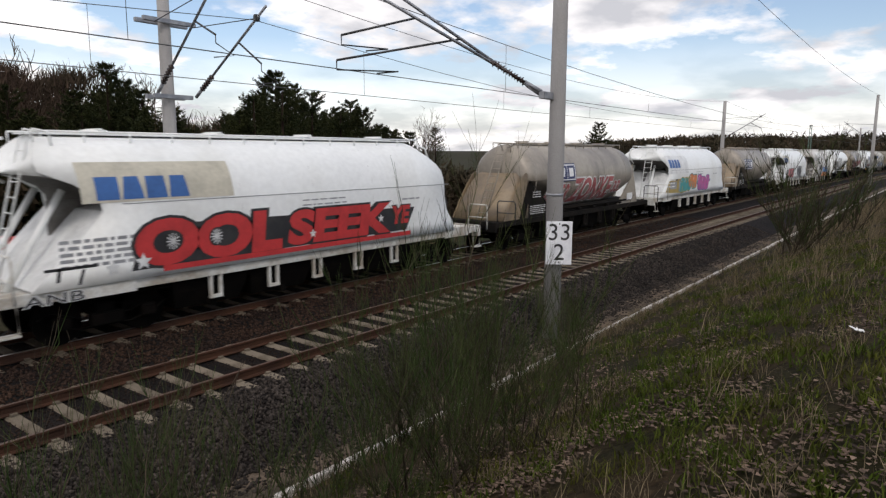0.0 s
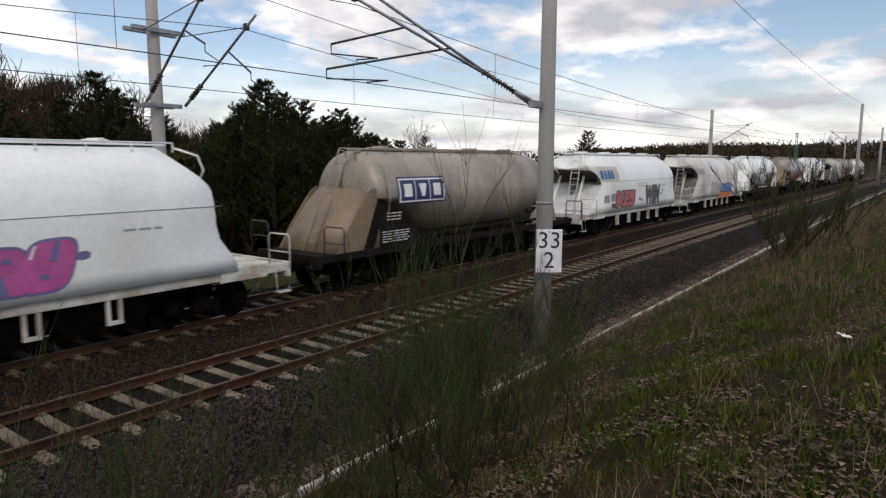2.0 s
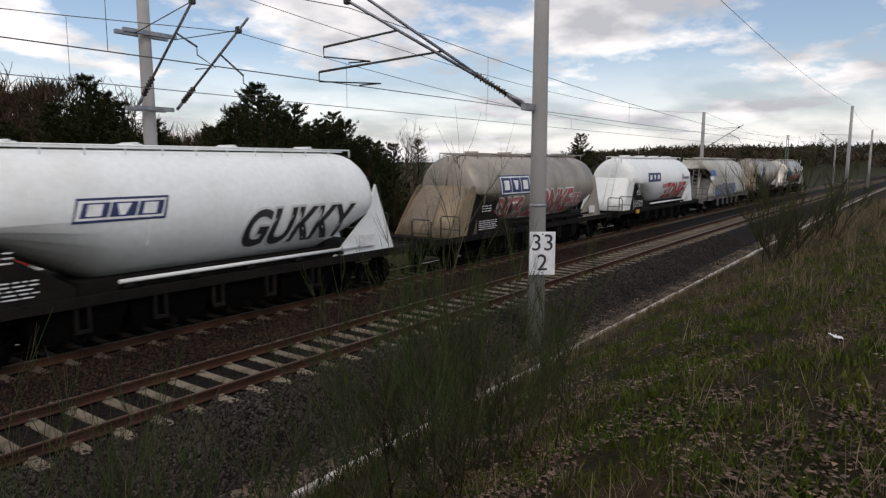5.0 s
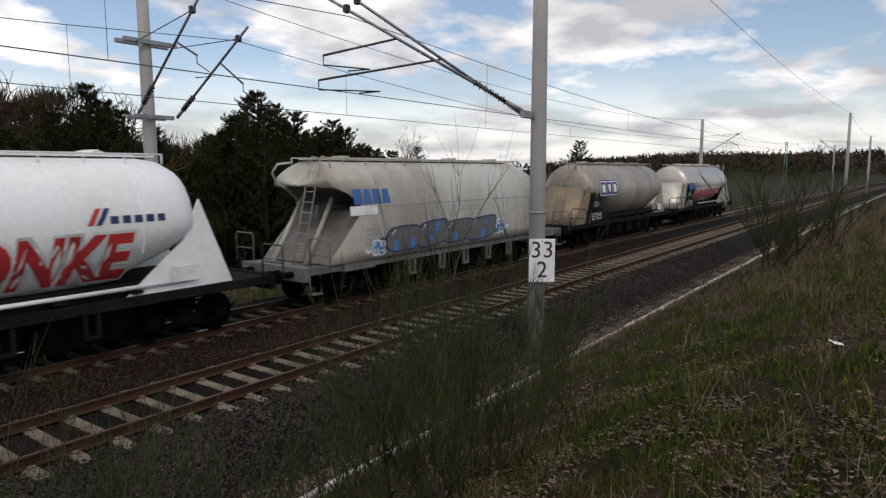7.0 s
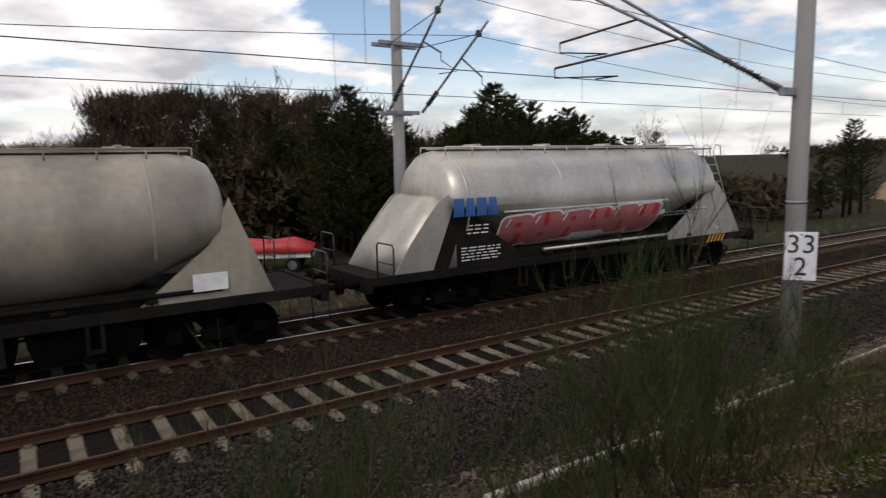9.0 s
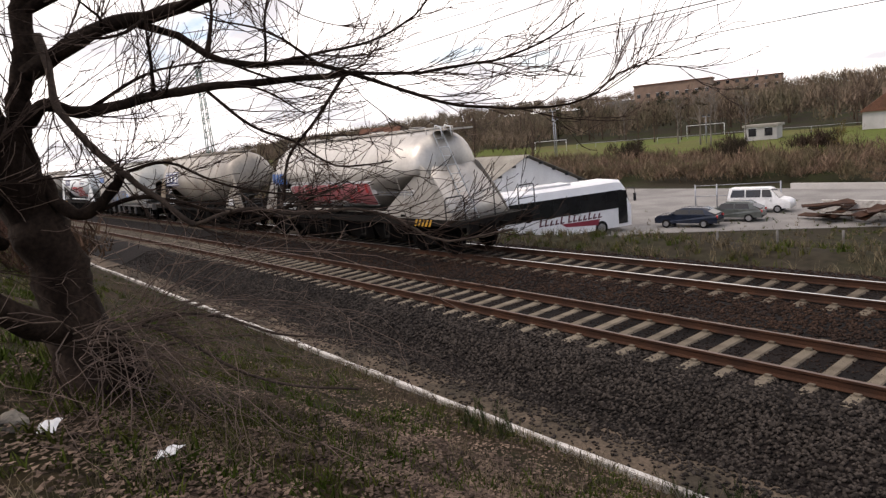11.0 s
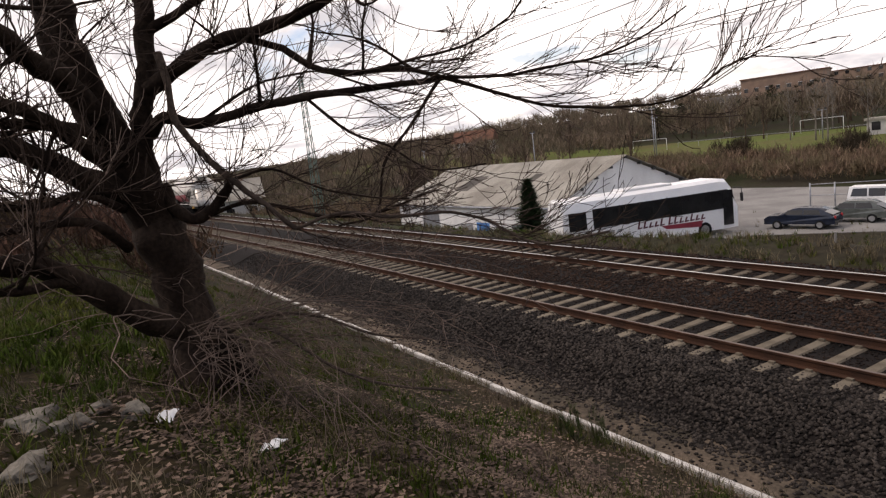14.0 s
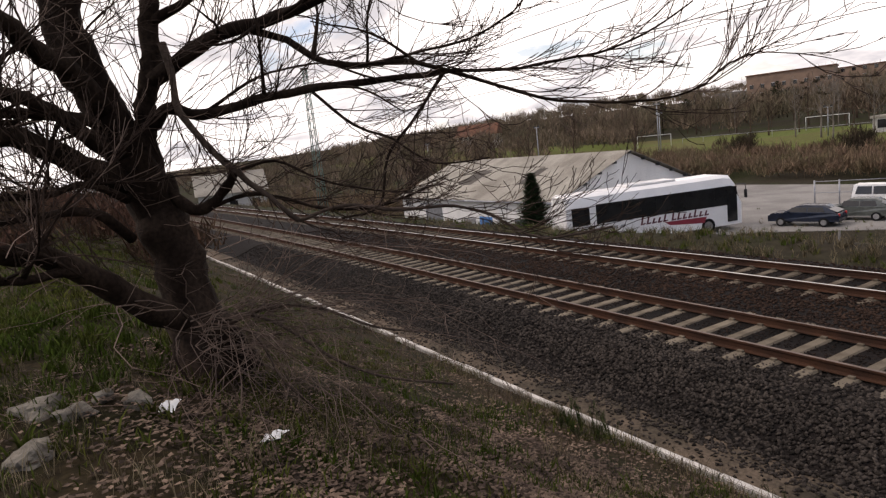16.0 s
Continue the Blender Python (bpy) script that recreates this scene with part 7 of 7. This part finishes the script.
part("roller_door", bx(hx0 + 5, hx0 + 8.2, hy0 - 0.05, hy0 - 0.003, YARD, YARD + 2.7), M_GALV, hall)


def car_wheel(parent, x, y, r, out):
    b = tb([(x, y, r), (x, y + out * 0.2, r)], r, 18)
    t = part("tyre", b, M_TYRE, parent)
    part("rim", tb([(x, y + out * 0.19, r), (x, y + out * 0.215, r)], r * 0.62, 14), M_RIM, t)


# coach
coach = thing("coach", "white touring coach with dark windows parked in the yard", "bus", at=pose(-34.55, 19.73, YARD, 0, 0, 72.5))
coach.scale = (1.09, 1.05, 1.09)
bm = bmesh.new()
prof = [(-1.26, 0.38), (-1.275, 1.0), (-1.275, 1.75), (-1.24, 2.9), (-1.12, 3.45), (-0.85, 3.66), (0.85, 3.66), (1.12, 3.45), (1.24, 2.9), (1.275, 1.75), (1.275, 1.0), (1.26, 0.38)]
rings = []
for x, k, dz in ((0.0, 0.95, -0.12), (0.25, 1.0, 0), (4, 1, 0), (8, 1, 0.02), (11.2, 1, 0.05), (11.8, 0.98, -0.05), (12.15, 0.93, -0.45)):
    rings.append([(x + (0.35 if (z < 2.0 and x > 11) else 0) * (1 if x > 11.5 else 0.3), y * k, z if z < 2 else z + dz) for y, z in prof])
rs = loft(bm, rings, smooth=False)
bm.faces.new(rs[0][::-1])
bm.faces.new(rs[-1])
part("body", bm, M_COACH, coach)
for x0, x1 in ((0.35, 1.55), (2.0, 4.12), (4.13, 6.22), (6.23, 8.32), (8.33, 10.42), (10.43, 11.75)):
    for s in (-1, 1):
        bm = bmesh.new()
        loft(bm, [[(x, s * 1.287, 1.72), (x, s * 1.252, 2.95 if x0 > 1 else 2.85)] for x in (x0, x1)], close=False, smooth=False)
        ob = part("window", bm, M_GLASS, coach)
        so = ob.modifiers.new("sheet", "SOLIDIFY")
        so.thickness, so.offset = 0.02, 0
bm = bmesh.new()
loft(bm, [[(12.52, y, 1.3), (12.2, y * 0.97, 2.6), (11.95, y * 0.9, 3.2)] for y in (-1.15, 0, 1.15)], close=False)
ob = part("windscreen", bm, M_GLASS, coach)
ob.modifiers.new("sheet", "SOLIDIFY").thickness = 0.03
part("door", bx(11.35, 12.1, -1.30, -1.27, 0.6, 2.9, bevel=0.01), M_GLASS, coach, "glazed front door")
for s in (-1, 1):
    b = tb([(12.3, s * 1.1, 3.0), (12.75, s * 1.3, 2.95), (12.78, s * 1.32, 2.5)], 0.03, 6)
    box(b, 12.68, 12.82, s * 1.32 - 0.1, s * 1.32 + 0.1, 2.05, 2.6, 0.03)
    part("mirror", b, M_BLACK, coach)
    for x in (2.6, 3.85, 9.9):
        car_wheel(coach, x, s * 1.08, 0.5, s)
flat = lambda z: 1.277
decal(flat, [((7.1, 0.95), (9.6, 0.75), (9.8, 1.15), (6.7, 1.2))], paint("coach_red", (0.28, 0.03, 0.05)), coach, "red_swoosh", 0.006)
P_MAROON = paint("coach_maroon", (0.10, 0.012, 0.02))
for first, count, m in ((5.0, 5, P_MAROON), (7.2, 7, P_MAROON)):
    for k in range(count):
        x = first + k * 0.40
        tall = 0.58 if k == 0 else 0.34 + 0.14 * (k % 3 == 1)
        decal(flat, [((x, 1.22), (x + 0.13, 1.22), (x + 0.27, 1.22 + tall), (x + 0.14, 1.22 + tall)), ((x + 0.1, 1.22), (x + 0.34, 1.25), (x + 0.36, 1.34), (x + 0.12, 1.31))], m, coach, "company_mark", 0.006)
decal(flat, [rect(2.4 + k * 0.55, 2.75 + k * 0.55, 1.25, 1.45, 0.15) for k in range(3)], P_GREYT, coach, "company_mark", 0.006)
part("roof_unit", bx(4.5, 8.0, -0.8, 0.8, 3.66, 3.82, bevel=0.05), M_COACH, coach)
for x in (0.8, 5.2, 6.4):
    part("luggage_flap_seam", bx(x, x + 0.02, -1.285, -1.27, 0.45, 1.2), P_GREYT, coach)


def car(x, y, turn, material, label, h=1.46, ln=4.4, van=False):
    w = thing("van" if van else "car", label, "van" if van else "car", "vehicles in the yard", pose(x, y, YARD, 0, 0, turn))
    k = ln / 4.4
    bm = bmesh.new()
    side = [(0.0, 0.35), (0.02, 0.75), (0.25, 0.92), (1.2, 0.98), (1.2, 0.98), (4.2, 0.95), (4.38, 0.8), (4.4, 0.35)]
    if van:
        side = [(0.0, 0.35), (0.02, 0.85), (0.3, 1.05), (1.0, 1.2), (1.2, 1.2), (4.25, 1.2), (4.38, 0.9), (4.4, 0.35)]
    rings = [[(px * k, y_ * (0.95 if pz < 0.5 or pz > 0.9 else 1.0), pz) for px, pz in side] for y_ in (-0.86, -0.8, 0.8, 0.86)]
    rs = loft(bm, rings, close=True)
    bm.faces.new(rs[0][::-1])
    bm.faces.new(rs[-1])
    bmesh.ops.recalc_face_normals(bm, faces=bm.faces)
    part("body", bm, material, w)
    bm = bmesh.new()
    top = [(0.95, 0.95), (1.75, h - 0.06), (2.1, h), (3.4, h - 0.02), (4.25, 0.95)]
    if van:
        top = [(0.75, 1.15), (1.35, h - 0.08), (1.6, h), (4.2, h), (4.32, 1.15)]
    rs = loft(bm, [[(px * k, s * (0.80 if pz < 1.2 else 0.66), pz) for px, pz in top] for s in (-1, 1)], close=True)
    bm.faces.new(rs[0][::-1])
    bm.faces.new(rs[-1])
    bmesh.ops.recalc_face_normals(bm, faces=bm.faces)
    part("cabin", bm, material, w)
    zt, zb = h - 0.12, 1.02 if not van else 1.25
    for s in (-1, 1):
        for a, b in ((1.35, 2.45), (2.52, 3.55)) if not van else ((1.2, 1.9), (2.0, 3.0), (3.1, 4.1)):
            bm = bmesh.new()
            loft(bm, [[(a * k + (0.18 if a < 1.4 else 0), s * 0.69, zt), (a * k, s * 0.805, zb)], [(b * k - (0.15 if b > 3.5 else 0), s * 0.69, zt), (b * k, s * 0.805, zb)]], close=False, smooth=False)
            ob = part("window", bm, M_GLASS, w)
            ob.modifiers.new("sheet", "SOLIDIFY").thickness = 0.012
    for xa, za, xb, zb2, nm in ((top[0][0] - 0.02, 1.0 if not van else 1.2, top[1][0] - 0.02, h - 0.1, "windscreen"), (top[4][0] + 0.02, 1.0 if not van else 1.25, top[3][0] + 0.04, h - 0.1, "rear_window")):
        bm = bmesh.new()
        loft(bm, [[(xa * k, s * 0.72, za), (xb * k, s * 0.62, zb2)] for s in (-1, 1)], close=False, smooth=False)
        ob = part(nm, bm, M_GLASS, w)
        ob.modifiers.new("sheet", "SOLIDIFY").thickness = 0.012
    for s in (-1, 1):
        for xx in (0.85, 3.5):
            car_wheel(w, xx * k, s * 0.68, 0.31, s)
        part("headlight", bx(-0.01, 0.1, s * 0.62 - 0.13, s * 0.62 + 0.13, 0.66, 0.8, bevel=0.02), P_PALE, w)
        part("tail_light", bx(4.32 * k, 4.42 * k, s * 0.68 - 0.09, s * 0.68 + 0.09, 0.72, 0.92, bevel=0.02), P_RED, w)
        part("wing_mirror", bx(1.28 * k, 1.4 * k, s * 0.92 - 0.08, s * 0.92 + 0.08, 1.0, 1.12, bevel=0.02), material, w)
    return w


DRIVEN = [(car(-64, 39, 191, M_CAR_GREEN, "dark estate car driving through the yard", 1.5), -35.4, 44.4, 12.4, 12.2, 0.20),
          (car(-90, 43, 184, M_BLACK, "small black hatchback driving through the yard", 1.5, 3.9), -34.3, 46.0, 14.6, 17.5, 0.08)]
car(-28.3, 34.5, 11, M_CAR_BLUE, "dark blue estate car parked by the grass verge", 1.45, 4.6)
car(-26.4, 37.7, 12, M_CAR_GREY, "grey-green saloon parked beside the blue car", 1.5, 4.4)
car(-22.0, 43.3, 190, P_WHITE, "white delivery van with dark windows", 1.95, 4.8, True)

# tubular gate frame and fence by the cars
gate = thing("yard_fence", "galvanised tubular fence and gate frame", "fence")
for x, y in ((-29.4, 41.9), (-27.8, 42.5), (-23.4, 44.4)):
    part("post", tb([(x, y, YARD - 0.1), (x, y, YARD + 2.3)], 0.06, 8), M_GALV, gate)
for z in (0.35, 1.3, 2.2):
    part("rail_bar", tb([(-29.4, 41.9, YARD + z), (-27.8, 42.5, YARD + z), (-23.4, 44.4, YARD + z)], 0.03, 6), M_GALV, gate)
verge = thing("verge_fence", "low wooden posts along the grass verge", "fence")
for k in range(9):
    x = -30 + k * 3.2
    y = 25.5 + k * 1.0
    part("post", tb([(x, y, ground_z(x, y) - 0.2), (x, y, YARD + 1.0)], 0.07, 7), M_CAVITY, verge)


def container(x, y, turn):
    w = thing("container", "slate-blue steel skip container in the yard", "container", "containers", pose(x, y, YARD, 0, 0, turn))
    part("shell", bx(0, 4.6, 0, 2.2, 0.15, 1.85, bevel=0.03), M_CONTAINER, w)
    for k in range(8):
        part("rib", bx(0.2 + k * 0.58, 0.32 + k * 0.58, -0.05, 0.0, 0.2, 1.8), M_CONTAINER, w)
    part("rim", bx(-0.05, 4.65, -0.07, 2.27, 1.85, 1.95, bevel=0.02), M_GALV, w)
    for xx in (0.3, 4.1):
        part("skid", bx(xx, xx + 0.2, 0, 2.2, 0, 0.15), M_STEEL_DARK, w)


container(-3.8, 44.5, 4)
container(1.8, 45.2, 2)
# low rusty shed roof by the line
shed = thing("scrap_heap", "low rusty heap of sheet metal and beams", "scrap")
for k in range(14):
    a = random.uniform(0, 180)
    x, y = random.uniform(-19, -14), random.uniform(38.5, 41.0)
    b = bx(-1.6, 1.6, -0.35, 0.35, -0.03, 0.03)
    ob = part("sheet", b, M_RUST, shed)
    ob.matrix_basis = pose(x, y, YARD + 0.3 + 0.07 * k, random.uniform(-12, 12), random.uniform(-14, 14), a)
part("low_wall", bx(-19.5, -13, 42, 42.3, YARD, YARD + 1.1), M_KERB, shed)
wallb = thing("yard_wall", "long low pale wall behind the yard", "wall")
part("wall_panel", bx(-28, 30, 57.2, 57.5, YARD, YARD + 0.6), M_PLASTER, wallb)

# columnar evergreen before the hall
thuja = thing("thuja", "dark columnar evergreen before the hall", "tree", at=pose(-31.3, 15.0, ground_z(-31.3, 15.0)))
part("trunk", tb([(0, 0, -0.3), (0, 0, 3.2)], [0.12, 0.03], 7), M_BARK, thuja)
rng = random.Random(9)
verts, tris = [], []
for n in range(5200):
    z = rng.random() ** 0.9 * 4.3
    r = (0.98 - 0.1 * rng.random()) * (1.0 if z < 1.6 else max(0.05, (4.4 - z) / 2.8)) * rng.uniform(0.45, 1.0) * (1.0 + 0.32 * math.sin(5.0 * z + 3.0 * math.sin(2 * rng.choice((0.3, 1.4, 2.6, 4.1, 5.3)))))
    a = rng.uniform(0, 6.283)
    p = Vector((math.cos(a) * r, math.sin(a) * r, z))
    u = Vector((math.cos(a) * 0.20 + rng.gauss(0, 0.09), math.sin(a) * 0.20 + rng.gauss(0, 0.09), 0.16))
    s = Vector((-math.sin(a), math.cos(a), 0)) * 0.07
    k = len(verts)
    verts += [tuple(p - s), tuple(p + s), tuple(p + u)]
    tris.append((k, k + 1, k + 2))
cr = bulk("crown", verts, tris, M_CONIFER)
cr.parent = thuja


# ---- houses, masts and goals on the far slope ----
def house(x, y, turn, lx, ly, h, wall, roof, label, floors=1, flat_roof=False):
    z0 = ground_z(x, y) - 0.5
    w = thing("house", label, "house", "houses on the slope", pose(x, y, z0, 0, 0, turn))
    part("wall_block", bx(-lx / 2, lx / 2, -ly / 2, ly / 2, 0, h), wall, w)
    if flat_roof:
        part("roof", bx(-lx / 2 - 0.3, lx / 2 + 0.3, -ly / 2 - 0.3, ly / 2 + 0.3, h, h + 0.4), roof, w)
    else:
        bm = bmesh.new()
        rr = loft(bm, [[(xx, -ly / 2 - 0.5, h - 0.15), (xx, 0, h + ly * 0.42), (xx, ly / 2 + 0.5, h - 0.15)] for xx in (-lx / 2 - 0.4, lx / 2 + 0.4)], smooth=False)
        bm.faces.new(rr[0][::-1])
        bm.faces.new(rr[1])
        part("roof", bm, roof, w)
        part("chimney", bx(lx * 0.2, lx * 0.2 + 0.7, -0.35, 0.35, h + ly * 0.2, h + ly * 0.42 + 0.9), M_BRICKISH, w)
    n = max(2, int(lx / 3.2))
    for f in range(floors):
        for k in range(n):
            xx = -lx / 2 + lx * (k + 0.5) / n
            zz = 1.0 + f * 2.8
            wn = part("window", bx(xx - 0.6, xx + 0.6, -ly / 2 - 0.04, -ly / 2 + 0.02, zz, zz + 1.3), M_GLASS, w)
            part("frame", bx(xx - 0.68, xx + 0.68, -ly / 2 - 0.06, -ly / 2 - 0.04, zz + 1.3, zz + 1.38), P_WHITE, wn)


house(-135, 215, 24, 27, 10, 11, M_BRICKISH, M_TILE, "long brick-red apartment block on the hill", 3, True)
house(-125, 252, 20, 24, 10, 8, M_BRICKISH, M_TILE, "long brick-red apartment block on the hill", 3, True)
house(-37, 114, 107, 8, 6, 3.4, M_PLASTER, M_TILE, "white gabled house among trees", 1)
house(-25, 115, 8, 12, 6, 2.8, M_PLASTER, M_SHEET, "long white low house with a pale roof", 1)
house(-51, 102, 10, 5, 3.5, 2.5, M_PLASTER, M_SHEET, "small white clubhouse by the sports field", 1, True)
house(-15.5, 97, 6, 13, 4, 2.3, M_HALL, M_SHEET, "long low white sheds beside the field", 1, True)
house(0, 152, 0, 9, 6, 3, M_PLASTER, M_TILE, "pale house with a red roof on the slope", 2)
house(18, 150, -8, 9, 6, 3, M_BRICKISH, M_TILE, "brick house on the slope", 2)
house(-14, 158, 10, 10, 7, 4.5, M_PLASTER, M_TILE, "pale house with a red roof on the slope", 2)
house(-150, 205, 25, 13, 8, 4, M_PLASTER, M_SHEET_DARK, "pale house between leafless trees", 2)
house(-190, 120, 40, 14, 9, 5, M_PLASTER, M_TILE, "pale house between leafless trees", 2)
house(-105, 14, 80, 10, 7, 3.6, M_PLASTER, M_SHEET, "small white railway building beside the line", 1)


def pole(x, y, h, label):
    w = thing("floodlight_pole", label, "pole", "poles by the sports field", pose(x, y, ground_z(x, y) - 0.3))
    part("shaft", tb([(0, 0, 0), (0, 0, h)], [0.11, 0.07], 8), M_GALV, w)
    part("crossbar", tb([(-0.7, 0, h - 0.1), (0.7, 0, h - 0.1)], 0.06, 6), M_GALV, w)
    for s in (-0.55, 0.55):
        part("lamp_head", bx(s - 0.2, s + 0.2, -0.12, 0.12, h - 0.05, h + 0.25, bevel=0.03), M_STEEL_DARK, w)


for x, y, h in ((-81, 84, 10), (-100, 72, 9.5), (-84, 88, 8), (-122, 60, 9), (-60, 100, 5)):
    pole(x, y, h, "slim grey floodlight pole by the sports field")


def goal(x, y, turn):
    w = thing("goal_frame", "white goal frame on the sports field", "goal", "goals", pose(x, y, ground_z(x, y), 0, 0, turn))
    for s in (-3.6, 3.6):
        part("upright", tb([(s, 0, -0.2), (s, 0, 2.44)], 0.045, 6), P_WHITE, w)
    part("bar", tb([(-3.6, 0, 2.44), (3.6, 0, 2.44)], 0.045, 6), P_WHITE, w)


goal(-96, 100, 20)
goal(-70, 118, 20)
handrail = thing("field_rail", "long grey rail along the sports field", "fence")
for k in range(14):
    x, y = -92 + k * 4.5, 104 + k * 0.7
    part("post", tb([(x, y, ground_z(x, y) - 0.2), (x, y, ground_z(x, y) + 1.1)], 0.035, 5), M_GALV, handrail)
part("bar", tb([(-92 + k * 4.5, 104 + k * 0.7, ground_z(-92 + k * 4.5, 104 + k * 0.7) + 1.1) for k in range(14)], 0.032, 5), M_GALV, handrail)


# ---- beyond the line on the heath side ----
def heap(x, y, r, h, seed):
    bm = bmesh.new()
    rings = []
    for k in range(9):
        t = k / 8
        rings.append([(x + math.cos(a) * r * (1 - t) * (1 + 0.18 * noise.noise((math.cos(a) * 1.5 + seed, math.sin(a) * 1.5, t))) + 0.001, y + math.sin(a) * r * 0.8 * (1 - t), ground_z(x, y) - 0.4 + (h + 0.4) * (1 - (1 - t) ** 1.5) + 0.12 * noise.noise((a * 2, t * 3, seed))) for a in [2 * math.pi * j / 26 for j in range(26)]])
    loft(bm, rings)
    ob = part("sand_heap", bm, M_SAND)
    tagged(ob, "pale heap of tipped sand beyond the line", "sand heap", "sand heaps")


heap(85.5, 20.8, 4.6, 4.2, 1)
heap(87.5, 16.6, 3.2, 3.2, 2)
heap(90, 24, 5.0, 4.0, 3)
stall = thing("red_tarpaulin_trailer", "low trailer under a red tarpaulin beyond the line", "trailer", at=pose(11.4, 23.6, ground_z(12.5, 23), 0, 0, -30))
part("bed", bx(-2.2, 2.2, -1.0, 1.0, 0.75, 1.0, bevel=0.02), P_PALE, stall)
bm = bmesh.new()
loft(bm, [[(x, -1.1, 1.02), (x, -0.9, 1.5 + h), (x, 0.0, 1.62 + h), (x, 0.9, 1.5 + h), (x, 1.1, 1.02)] for x, h in ((-2.3, -0.2), (-1.2, 0.1), (0, 0.0), (1.2, 0.12), (2.3, -0.25))], close=False)
ob = part("tarpaulin", bm, P_RED, stall)
ob.modifiers.new("sheet", "SOLIDIFY").thickness = 0.02
for s in (-1, 1):
    for xx in (-1.2, 1.2):
        car_wheel(stall, xx, s * 0.85, 0.38, s)


motions()
